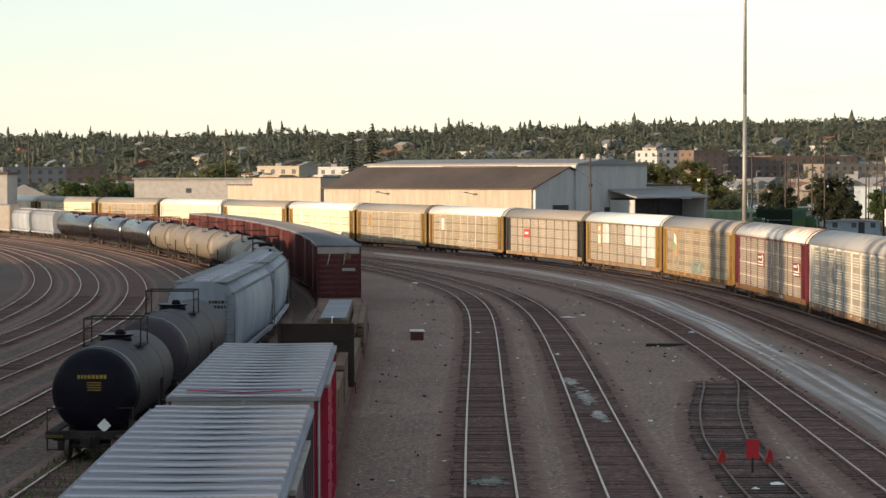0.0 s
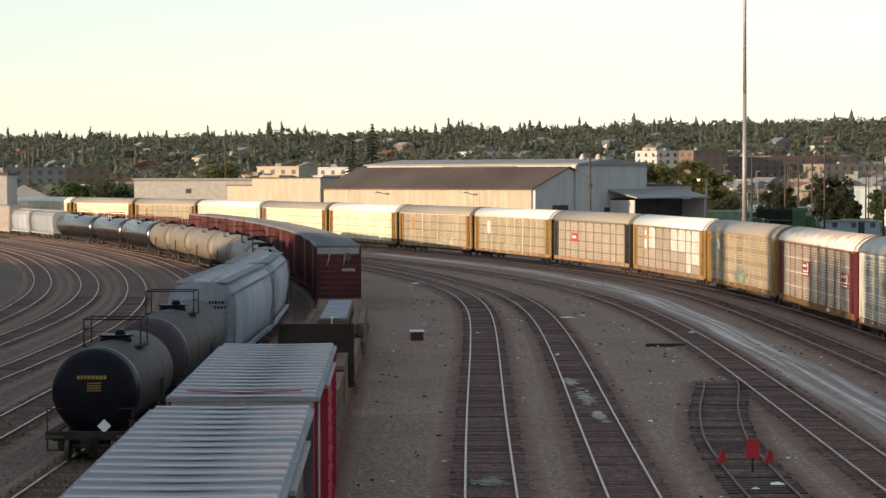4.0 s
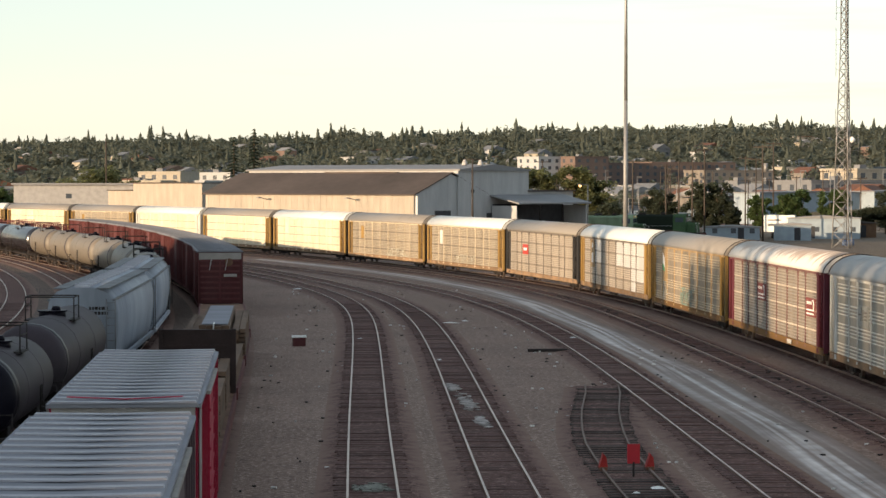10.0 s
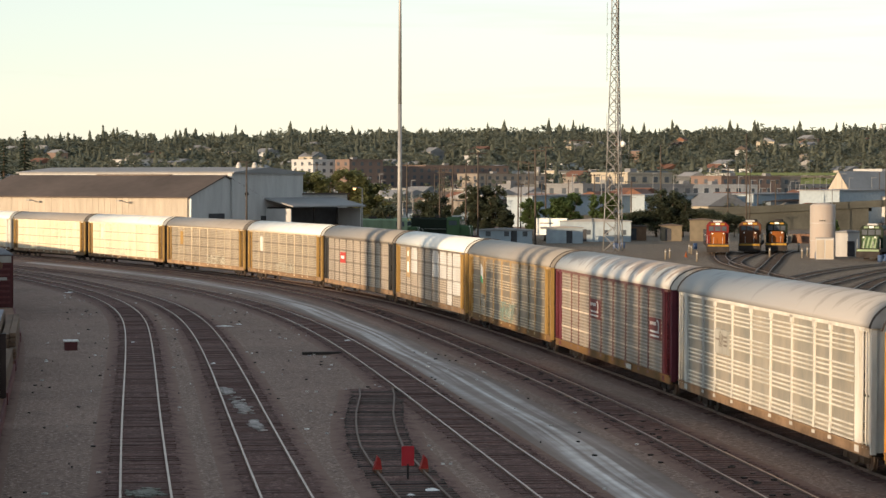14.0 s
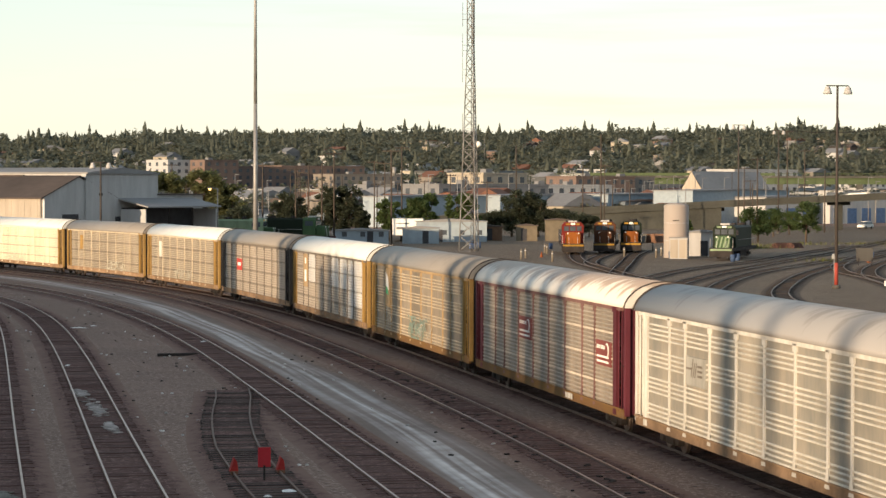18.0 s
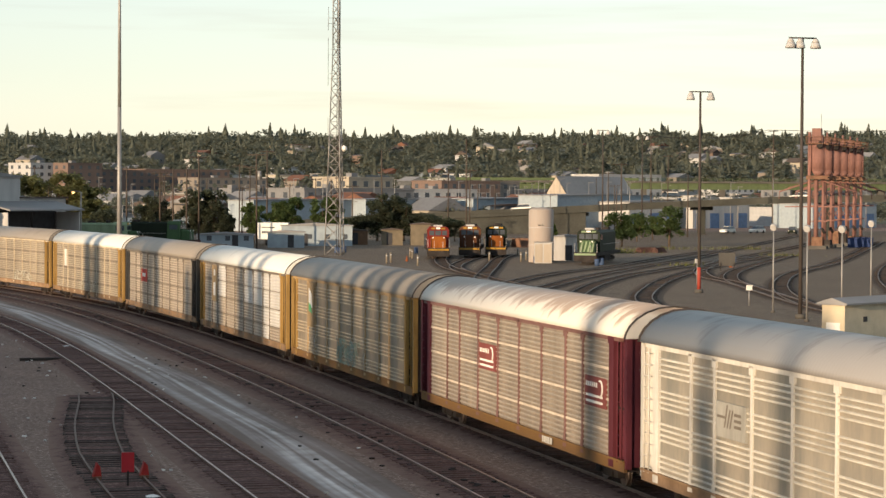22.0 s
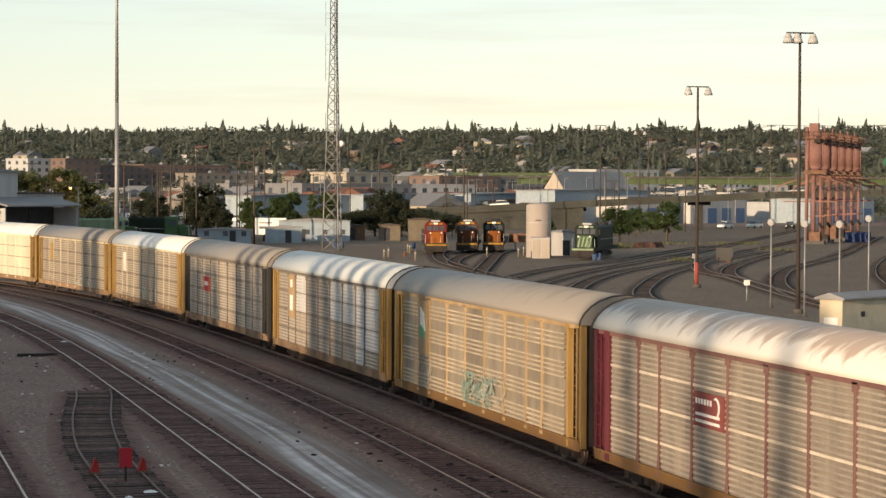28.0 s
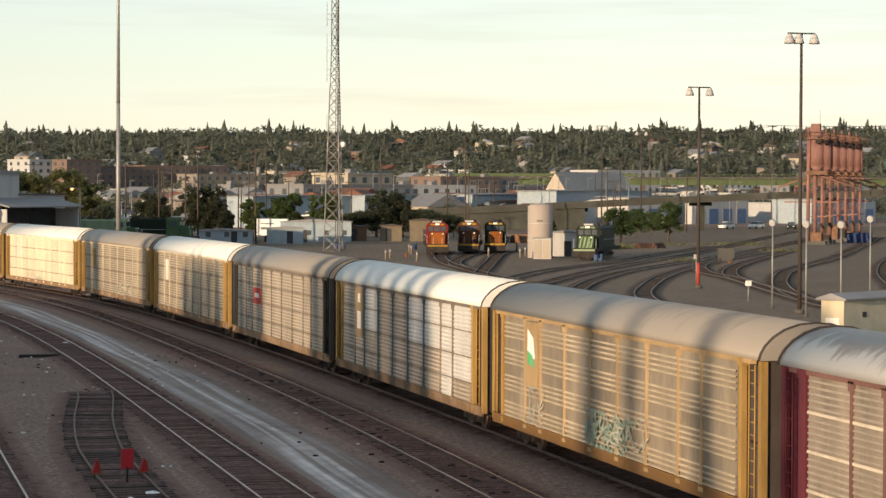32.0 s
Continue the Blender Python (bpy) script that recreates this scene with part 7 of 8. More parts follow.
# ---- trees ----
def leaf_clump(m, c, r, n, rng, flat=0.7, size=0.35):
    """n small leaf sprays scattered in a clump round c."""
    for _ in range(n):
        v = Vector((rng.gauss(0, 1), rng.gauss(0, 1), rng.gauss(0, 1)))
        v = v.normalized() * r * rng.uniform(0.35, 1.0)
        p = Vector(c) + Vector((v.x, v.y, v.z * flat))
        a, b = rng.uniform(0, 6.28), rng.uniform(-0.7, 0.7)
        s = size * rng.uniform(0.6, 1.3)
        u = Vector((math.cos(a), math.sin(a), b)) * s
        w = Vector((-math.sin(a), math.cos(a), rng.uniform(-0.7, 0.7))) * s * 0.6
        m.add([p - u, p + w, p + u, p - w], [(0, 1, 2, 3)])


def broadleaf(x, y, h, w, seed, label="broadleaf tree with an uneven green crown", material=None, group="trees behind the yard"):
    rng = random.Random(seed)
    th = thing("tree", pose(x, y, ground_z(x, y)), label, "tree", group)
    tk = Mesh().tube((0, 0, 0), (rng.uniform(-0.2, 0.2), 0, h * 0.4), 0.03 * h, 0.018 * h, n=8)
    cr = Mesh()
    for i in range(9):
        a = i * 2.4
        b = Vector((math.cos(a) * w * 0.3, math.sin(a) * w * 0.3, h * rng.uniform(0.45, 0.85)))
        tk.tube((0, 0, h * rng.uniform(0.25, 0.42)), b, 0.012 * h, 0.004 * h, n=5)
    for i in range(34):
        a, q = rng.uniform(0, 6.28), math.sqrt(rng.random())
        z = rng.uniform(0.3, 1.0)
        lim = math.sin(min(1, z * 1.05) * math.pi * 0.78) ** 0.6
        c = (math.cos(a) * q * w * 0.42 * lim, math.sin(a) * q * w * 0.42 * lim, h * (0.04 + 0.9 * z) - 0.04 * h)
        leaf_clump(cr, c, w * rng.uniform(0.11, 0.2), 115, rng, 0.8, 0.02 * h + 0.1)
    part("trunk", tk, M_BARK, th)
    part("crown", cr, material or M_LEAF, th)
    return th


M_DKCON = foliage("dark_conifer_needles", (0.035, 0.05, 0.034), 0.35, vary=0.3, scale=0.4, fine=3, rnd=0.4, island=True)


def conifer(x, y, h, w, seed, label="tall dark conifer with drooping branches", group="conifers behind the yard"):
    rng = random.Random(seed)
    th = thing("conifer", pose(x, y, ground_z(x, y)), label, "tree", group)
    part("trunk", Mesh().tube((0, 0, 0), (0, 0, h * 0.97), 0.022 * h, 0.003 * h, n=7), M_BARK, th)
    cr = Mesh()
    z = 0.08 * h
    while z < h:
        f = 1 - z / h
        r = w * 0.5 * (f ** 0.8) * rng.uniform(0.75, 1.15) + 0.15
        for _ in range(7):
            a = rng.uniform(0, 6.28)
            rr = r * rng.uniform(0.55, 1.15)
            d = Vector((math.cos(a), math.sin(a), 0))
            s = Vector((-d.y, d.x, 0))
            tip = d * rr + Vector((0, 0, z - rr * 0.28))
            root = Vector((0, 0, z + 0.1))
            for k in range(5):
                t = 0.25 + 0.75 * k / 4
                c = root.lerp(tip, t)
                wd = 0.15 + rr * 0.34 * (1 - t * 0.6)
                cr.add([c - d * 0.25 * rr * 0.5, c + s * wd + Vector((0, 0, -0.22 * wd)), c + d * 0.3 * rr * 0.5 + Vector((0, 0, -0.1)), c - s * wd + Vector((0, 0, -0.22 * wd))], [(0, 1, 2, 3)])
        z += h * 0.028
    part("crown", cr, M_DKCON, th)
    return th


for i, (x, y, h, w) in enumerate(((-15.6, 397, 17.5, 8.5), (-12.0, 392, 18.8, 10.5), (-7.2, 396, 13.5, 8.5), (-9.5, 402, 12.0, 8.0))):
    conifer(x, y, h, w, 30 + i, "tall dark conifer behind the warehouse roof" if i < 2 else "smaller dark conifer behind the warehouse roof")
M_DKLEAF = foliage("dark_shrub_foliage", (0.085, 0.098, 0.064), 0.5, vary=0.4, scale=0.2, fine=2, rnd=0.35, island=True)
M_YLEAF = foliage("yellow_green_foliage", (0.175, 0.185, 0.085), 0.5, vary=0.35, scale=0.2, fine=2, rnd=0.3, island=True)
TREES = (
    (46.3, 395.3, 6.2, 6, M_DKLEAF), (49.3, 394.9, 6.4, 6, M_DKLEAF), (53.1, 394.4, 7.8, 6.5, M_DKLEAF), (55.4, 394.1, 8.2, 6.5, M_DKLEAF), (57.8, 393.8, 8, 7, M_DKLEAF), (59.9, 393.5, 7.4, 6.5, M_DKLEAF), (62.1, 393.1, 7.8, 6.5, M_DKLEAF), (64, 392.8, 8, 6, M_DKLEAF), (65.6, 392.6, 9, 6, M_DKLEAF), (67.5, 392.2, 9, 5, M_DKLEAF), (68.4, 392.1, 9.5, 4.5, M_DKLEAF), (69.8, 391.8, 5.9, 4, M_DKLEAF), (74.2, 391, 8.1, 4.5, M_LEAF), (78.2, 390.2, 7.9, 4.5, M_LEAF), (80.4, 389.8, 8.6, 5, M_LEAF), (79.5, 390, 6.9, 4, M_LEAF), (86.1, 388.6, 8.9, 5, M_LEAF), (87.8, 388.2, 8.6, 4.5, M_LEAF), (103.1, 419.5, 8.3, 5.5, M_DKLEAF), (105.5, 418.9, 9.3, 6.5, M_DKLEAF), (107.9, 418.3, 7.8, 6, M_DKLEAF), (100.4, 420.2, 5.1, 5, M_DKLEAF), (98.8, 420.5, 4.4, 5, M_DKLEAF), (109.6, 417.9, 5.3, 6, M_DKLEAF), (112.2, 417.2, 5.1, 6, M_DKLEAF), (114.7, 416.5, 4.7, 6, M_DKLEAF), (117.1, 415.8, 4.1, 5, M_DKLEAF), (104, 419.3, 5.4, 7, M_DKLEAF), (134.6, 372.3, 6.2, 6.6, M_LEAF), (143.2, 372.1, 7.2, 5.4, M_LEAF),
    (39.23, 428.21, 12.78, 9, M_YLEAF), (42.57, 427.89, 12.38, 9, M_YLEAF), (46.13, 427.52, 13.02, 8, M_YLEAF), (48.67, 427.24, 11.79, 8, M_YLEAF), (51.22, 426.94, 9.93, 7, M_YLEAF), (152, 412, 5.6, 5.4, M_LEAF), (126, 386, 4.0, 3.0, M_LEAF), (162, 430, 4.8, 5.0, M_LEAF),
    (28, 420, 8.6, 10.0, M_YLEAF), (33.5, 425, 8.8, 9.0, M_YLEAF), (38.5, 425, 7.0, 8.0, M_YLEAF), (22.5, 420, 8.4, 9.0, M_YLEAF), (36, 400, 5.0, 7.0, M_LEAF), (31, 398, 5.0, 7.0, M_LEAF),
    (-44, 450, 12.8, 12.0, M_YLEAF), (-50, 455, 10.2, 11.0, M_YLEAF), (-56, 455, 8.6, 10.0, M_YLEAF), (-39, 452, 10.0, 9.0, M_YLEAF), (-70, 470, 9.6, 8.0, M_LEAF), (-60.5, 440, 8.4, 7.0, M_LEAF), (-75, 470, 9.0, 8.0, M_LEAF), (-52, 430, 7.4, 6.0, M_LEAF), (-66.5, 462, 7.2, 7.0, M_DKLEAF), (-47.5, 440, 8.4, 8.0, M_LEAF),
)
for i, (x, y, h, w, mt) in enumerate(TREES):
    if mt is M_DKLEAF and x < 71:  # an uneven belt
        if i % 4 == 2:
            continue
        h, w = h * (0.72 + 0.13 * (i * 7 % 5)), w * (0.8 + 0.1 * (i * 3 % 4))
    broadleaf(x, y, h, w, 100 + i, {"broadleaf_foliage": "green broadleaf tree with an uneven crown", "dark_shrub_foliage": "dark dense shrub tree behind the tracks", "yellow_green_foliage": "yellow-green broadleaf tree lit by evening sun"}[mt.name], mt)


# ---- the wooded hill and the town on its slope ----
def far_woods():
    rng = random.Random(11)
    con, broad = Mesh(), Mesh()

    def far_conifer(x, y, z, h, w):
        n = 7
        a0 = rng.uniform(0, 6.28)
        for zb, zt, r in ((0.03, 0.4, 0.95), (0.2, 0.58, 0.9), (0.38, 0.74, 0.72), (0.54, 0.87, 0.55), (0.7, 0.95, 0.38), (0.83, 1.0, 0.24)):
            ring = []
            for i in range(n):
                rr = w * 0.5 * r * rng.uniform(0.55, 1.25)
                ring.append((x + rr * math.cos(a0 + i * 6.283 / n), y + rr * math.sin(a0 + i * 6.283 / n), z + h * (zb + rng.uniform(-0.05, 0.06))))
            con.add(ring + [(x + rng.uniform(-0.3, 0.3), y, z + h * zt)], [(i, (i + 1) % n, n) for i in range(n)], True)

    def far_broad(x, y, z, h, w):
        for k in range(6):
            a, q = rng.uniform(0, 6.28), rng.uniform(0.05, 0.4)
            c = (x + q * w * math.cos(a), y + q * w * math.sin(a), z + h * rng.uniform(0.28, 0.86))
            leaf_clump(broad, c, w * rng.uniform(0.16, 0.27), 9, rng, 0.9, 0.8 + w * 0.07)

    def grove(az):  # groups of taller trees along the crest
        return 1.8 * math.sin(az * 160) + 1.6 * math.sin(az * 71 + 1) + 1.5 * math.sin(az * 333)

    for _ in range(7500):
        az = radians(rng.uniform(-14, 29))
        d = 950 + 1400 * rng.random() ** 0.62
        x, y = d * math.sin(az), d * math.cos(az)
        z = ground_z(x, y)
        if d < 1300 and az > 0.03 and rng.random() < 0.55:
            continue
        if rng.random() < 0.13:
            far_conifer(x, y, z - 0.5, rng.uniform(9, 17), rng.uniform(5, 8))
        else:
            far_broad(x, y, z - 0.5, rng.uniform(7, 14), rng.uniform(7, 12))
    # crest: closed belt with single tall firs standing out
    for i in range(1500):
        az = radians(rng.uniform(-14, 29))
        d = rng.uniform(2180, 2330)
        x, y = d * math.sin(az), d * math.cos(az)
        z = ground_z(x, y)
        if rng.random() < 0.3:
            far_conifer(x, y, z - 1, rng.choice((13, 15, 16, 18, 20, 23)) * rng.uniform(0.85, 1.1) + grove(az), rng.uniform(8, 13))
        else:
            far_broad(x, y, z - 1, rng.uniform(11, 18) + grove(az), rng.uniform(12, 18))
    # park belt low on the left of the town
    for i in range(420):
        az = radians(rng.uniform(-14, 4))
        d = rng.uniform(560, 950)
        x, y = d * math.sin(az), d * math.cos(az)
        far_broad(x, y, -0.5, rng.uniform(5, 9), rng.uniform(6, 11))
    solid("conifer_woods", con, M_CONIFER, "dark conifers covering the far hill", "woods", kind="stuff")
    town_leaf = Mesh()
    # trees between the town's buildings
    for i in range(760):
        az = radians(rng.uniform(3.5, 27))
        d = rng.uniform(560, 1050)
        x, y = d * math.sin(az), d * math.cos(az)
        if az > 0.29 and d < 660:
            continue
        z, h, w = ground_z(x, y), rng.uniform(4, 8) + (d - 560) / 160, rng.uniform(5, 10)
        for _ in range(4):
            leaf_clump(town_leaf, (x + rng.uniform(-0.3, 0.3) * w, y + rng.uniform(-0.3, 0.3) * w, z + h * rng.uniform(0.3, 0.75)), w * rng.uniform(0.22, 0.38), 34, rng, 0.8, 0.62)
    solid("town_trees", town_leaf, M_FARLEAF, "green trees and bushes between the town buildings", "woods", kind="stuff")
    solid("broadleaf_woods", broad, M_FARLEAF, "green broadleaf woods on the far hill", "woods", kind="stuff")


far_woods()
# house tones are cooled a little to imitate blue haze over the town
TONES = [mat("house_" + n, c, 0.8, vary=0.12) for n, c in (("white", (0.37, 0.375, 0.38)), ("cream", (0.33, 0.295, 0.24)), ("grey", (0.17, 0.175, 0.185)), ("tan", (0.19, 0.168, 0.148)), ("brick", (0.155, 0.112, 0.096)), ("slate", (0.085, 0.09, 0.095)), ("blue", (0.14, 0.17, 0.2)))]
M_RUSTROOF = mat("reddish_roof", (0.16, 0.08, 0.055), 0.8)


def block(x, y, turn, w, d, floors, tone, label, roof=None, windows=True, group="town blocks", fh=3.2):
    """A flat-roofed town building: storeys, parapet, roof unit and windows on the two faces towards the yard."""
    z = ground_z(x, y)
    th = thing("town_building", pose(x, y, z, 0, 0, turn), label, "building", group)
    h = floors * fh
    part("wall", Mesh().box(0, w, 0, d, -3, h), tone, th)
    part("parapet", Mesh().box(-0.2, w + 0.2, -0.2, d + 0.2, h, h + 0.5), tone, th)
    part("roof", Mesh().box(0.2, w - 0.2, 0.2, d - 0.2, h + 0.5, h + 0.55), roof or M_ROOFL, th)
    part("roof_unit", Mesh().box(w * 0.3, w * 0.3 + 2.6, d * 0.3, d * 0.3 + 2.2, h + 0.5, h + 1.6), TONES[2], th)
    if windows:
        n = max(2, int(w / 4.2))
        win = shared("town_window", lambda: Mesh().box(-0.85, 0.85, -0.06, 0.02, 0, 1.6), M_GLASS)
        for f in range(floors):
            for i in range(n):
                part("window", win, None, th, "", pose((i + 0.5) * w / n, 0, f * fh + 0.9))
        n = max(1, int(d / 4.5))
        for f in range(floors):
            for i in range(n):
                part("window", win, None, th, "", pose(0, (i + 0.5) * d / n, f * fh + 0.9, 0, 0, -90))
    return th


def from_view(az, d):
    a = radians(az)
    return d * math.sin(a), d * math.cos(a)


def town():
    rng = random.Random(21)
    W, C, G, T, B, S, BL = TONES
    # blocks that stand out: azimuth, distance, turn, width, depth, floors, tone
    for az, d, turn, w, dp, fl, tone, lab in (
        (-5.2, 830, -30, 20, 12, 3, C, "cream apartment block with sunlit bays"), (-4.6, 835, -30, 18, 12, 4, C, "cream apartment block with sunlit bays"), (-3.9, 835, -30, 16, 12, 3, W, "white apartment block with flat roof"), (-3.1, 900, -30, 14, 10, 4, W, "white and tan corner block"),
        (-2.6, 880, -30, 16, 12, 3, C, "cream apartment block with sunlit front"), (-1.2, 900, -35, 14, 12, 4, C, "cream apartment block with sunlit front"), (-0.5, 900, -35, 16, 12, 4, C, "cream apartment block with sunlit front"), (0.2, 890, 33, 34, 14, 4, S, "dark grey apartment block with flat roof"), (1.15, 880, 28, 22, 14, 4, T, "tan block with brick lower storeys"), (2.0, 900, 33, 24, 14, 3, B, "brown brick block with flat roof"),
        (2.9, 930, -30, 22, 12, 4, C, "cream block with a flat roof"), (3.9, 940, -30, 20, 12, 3, T, "tan block behind the white warehouse"), (5.3, 1060, 33, 30, 16, 6, W, "pale apartment tower with many windows"), (6.2, 1060, 33, 20, 16, 6, B, "brick apartment block with tower"), (6.8, 1080, 28, 60, 18, 5, B, "long brick apartment block"), (8.1, 1100, 28, 50, 18, 5, B, "long brown apartment block with pale top"), (9.4, 1060, 28, 40, 16, 4, T, "brown and white block on the slope"),
        (-10.8, 900, 33, 26, 14, 4, G, "grey block among the trees"), (-9.6, 960, 33, 24, 14, 4, B, "reddish block among the trees"), (-8.6, 900, 33, 40, 14, 2, G, "long grey low block"), (-11.6, 760, 33, 22, 12, 2, S, "dark low block beside the yard"),
        (10.2, 780, 33, 6, 6, 3, G, "grey silo-like block with pale ends"), (10.9, 820, 33, 8, 8, 3, S, "slate grey town block with flat roof"), (12.0, 620, 28, 40, 16, 3, G, "long pale grey hall"), (13.1, 640, 33, 18, 14, 4, C, "block with a sunlit end and dark side"), (11.5, 900, 28, 30, 14, 3, T, "tan block with white roof line"), (14.1, 720, 23, 30, 14, 3, W, "white hall with a blue-grey band"), (15.0, 760, 28, 24, 14, 3, W, "white block among town roofs"), (15.4, 840, 28, 30, 16, 4, B, "brick red block with a pale sign"), (16.4, 860, 28, 20, 14, 4, T, "tan block beside the green bridge"), (17.2, 1000, 28, 40, 16, 4, G, "grey block behind the green bridge"), (19.3, 980, 28, 40, 16, 5, W, "pale office block with many windows"), (13.0, 940, 28, 26, 14, 3, W, "white block on the slope"), (18.0, 1120, 33, 30, 14, 3, W, "white block on the wooded slope"), (20.4, 1150, 33, 24, 14, 3, T, "tan block on the wooded slope"),
        (24.0, 1000, 28, 40, 16, 3, G, "grey block beyond the bridge"), (22.4, 1080, 28, 30, 14, 3, W, "pale block beyond the bridge"),
    ):
        x, y = from_view(az, d)
        block(x, y, turn, w, dp, fl, tone, lab, M_ROOFL if tone in (W, C) else M_ROOFD)
    # small houses and sheds scattered over the slope and the flat town
    for i in range(285):
        az = rng.uniform(-12.5, 26)
        if i < 110:
            if az > 18:
                az = rng.uniform(4.5, 18)
            d = rng.uniform(560, 950)
            if az < 4.0:
                az = rng.uniform(4.5, 18)
        else:
            d = rng.uniform(950, 1900)
        x, y = from_view(az, d)
        w, dp, h = rng.uniform(9, 20), rng.uniform(8, 13), rng.uniform(3.5, 8.0) * (0.75 if d < 950 else 1.0)
        at = pose(x, y, ground_z(x, y), 0, 0, rng.choice((36, 30, 40, 25, 34, -30)))
        lab = rng.choice(("small pale house on the town slope", "low town house with a pitched roof"))
        th = solid("house", Mesh().box(-w / 2, w / 2, -dp / 2, dp / 2, -3, h), rng.choice((W, W, C, C, G, T, T, B, S, BL)), lab, "house", "town houses", "", at)
        r = rng.choice((0.6, 2.4, 3.2))
        part("roof", Mesh().prism([(-w / 2 - 0.4, h), (0, h + r), (w / 2 + 0.4, h)], -dp / 2 - 0.4, dp / 2 + 0.4), rng.choice((M_ROOFD, M_ROOFL, M_ROOFL, M_RUSTROOF, TONES[2])), th)
        for k in range(2):
            part("window", shared("house_window", lambda: Mesh().box(-0.7, 0.7, -0.06, 0.02, 0, 1.4), M_GLASS), None, th, "", pose((k - 0.5) * w * 0.5, -dp / 2, h * 0.45))
    for i in range(240):
        az, d = rng.uniform(4.6, 23), rng.uniform(620, 960) if i < 130 else rng.uniform(930, 1350)
        x, y = from_view(az, d)
        w, dp, h = rng.uniform(6, 26), rng.uniform(6, 12), rng.uniform(2.4, 5.5) + max(0, min(d, 950) - 650) / 120
        at = pose(x, y, ground_z(x, y), 0, 0, rng.choice((36.9, 33, 28, -30)))
        tone = rng.choice((W, W, W, G, BL, C, T))
        th = solid("workshop", Mesh().box(0, w, 0, dp, -1, h), tone, "low grey workshop with a flat roof" if tone in (G, BL) else "low pale workshop with a flat roof", "building", "town workshops", "", at)
        part("roof", Mesh().box(-0.3, w + 0.3, -0.3, dp + 0.3, h, h + 0.25), rng.choice((M_ROOFL, M_ROOFL, M_ROOFD, TONES[0])), th)
    # rows of far parked vehicles and small clutter in the flat town
    for nm, tone, k in (("far_vehicles", M_WHITE, 170), ("far_clutter", TONES[2], 170), ("far_stacks", TONES[3], 90)):
        fv = Mesh()
        for _ in range(k):
            az, d = rng.uniform(4.6, 17.5), rng.uniform(560, 820)
            x, y = from_view(az, d)
            w, hh = rng.uniform(1.2, 2.6), rng.uniform(1.2, 2.8)
            q = pose(x, y, 0, 0, 0, rng.uniform(-50, 50))
            fv.box(-w, w, -0.9, 0.9, 0.3, hh * 0.6, q)
            fv.box(-w * 0.5, w * 0.6, -0.8, 0.8, hh * 0.6, hh, q)
        solid(nm, fv, tone, "far parked vehicles and stacked goods in the town", "vehicles", kind="stuff")
    for i in range(26):
        az, d = rng.uniform(4.6, 21), rng.uniform(430, 640)
        x, y = from_view(az, d)
        utility_pole(x, y, rng.uniform(10, 15), rng.choice((0, 1, 1)), 0.15, False)
    # thin masts, street lamps and moored masts in the flat town
    for i in range(120):
        az = rng.uniform(4.8, 26)
        d = rng.uniform(480, 850)
        x, y = from_view(az, d)
        h = rng.uniform(6, 13)
        k = round(h)
        solid("street_pole", Mesh().tube((0, 0, 0), (0, 0, k), 0.12, 0.08, n=5).box(-0.1, 1.2, -0.06, 0.06, k - 0.15, k), M_STEEL, "thin pale pole in the town", "pole", "town poles", "", pose(x, y, 0))


town()


# ---- unseen wooded bank west of the yard, added to block low sun ----
def shade_bank():
    m = Mesh()
    ys = list(range(-290, 201, 10))
    for y in ys:
        top = 22.9 if y < 70 else 22.9 - (y - 70) * 0.035 if y < 120 else 21.15 - (y - 120) * 0.13
        m.v += [(-200, y, 0), (-150, y, top * 0.85), (-116, y, top), (-110, y, top), (-84, y, 0)]
    n = 5
    for i in range(len(ys) - 1):
        for j in range(n - 1):
            k = i * n + j
            m.f.append((k, k + n, k + n + 1, k + 1))
            m.smooth.append(False)
    solid("shade_bank", m, M_HILL, "unseen wooded bank added to shade the yard", "bank", kind="structure")
    rng = random.Random(3)
    cr = Mesh()
    # groups of trees (from, to, height over the bank) with clear gaps between them
    groups = [(79.5, 86.0, 6.5), (56.5, 63.5, 6.5), (35, 48, 3.6), (22, 30, 5.0), (-14, 10, 6.5), (-35.0, -33.0, 6.0), (-38.5, -37.6, 6.0), (-44.8, -43.4, 6.0), (-50.3, -49.3, 6.0), (-62.6, -61.4, 6.0), (-290, -74, 7.0)]
    for y0, y1, h in groups:
        k = max(1, round((y1 - y0) / 2.6))
        w = (y1 - y0) / k
        for i in range(k):
            y, top = y0 + (i + 0.5) * w, h * rng.uniform(0.92, 1.15)
            for j in range(5):
                z0 = 21.5 + (top + 1.7) * j / 5
                n, r = 9, w * 0.34 * (1.0 if j < 3 else 0.8 if j == 3 else 0.5)
                pts = [(-113 + r * math.cos(q * 6.283 / n) * rng.uniform(0.85, 1.1), y + r * math.sin(q * 6.283 / n) * rng.uniform(0.85, 1.1), z) for z in (z0, z0 + (top + 1.7) * 0.26) for q in range(n)]
                cr.add(pts + [(-113, y, z0 + (top + 1.7) * 0.3)], [(q, (q + 1) % n, n + (q + 1) % n, n + q) for q in range(n)] + [(n + q, n + (q + 1) % n, 2 * n) for q in range(n)])
            for _ in range(12):
                leaf_clump(cr, (-113 + rng.uniform(-0.5, 0.5), y + rng.uniform(-0.42, 0.42) * w, 22.3 + (top + 0.6) * rng.random()), w * 0.3, 16, rng, 1.0, 0.3)
    solid("bank_trees", cr, M_LEAF, "unseen tree row added to shade the train", "woods", kind="stuff")


shade_bank()


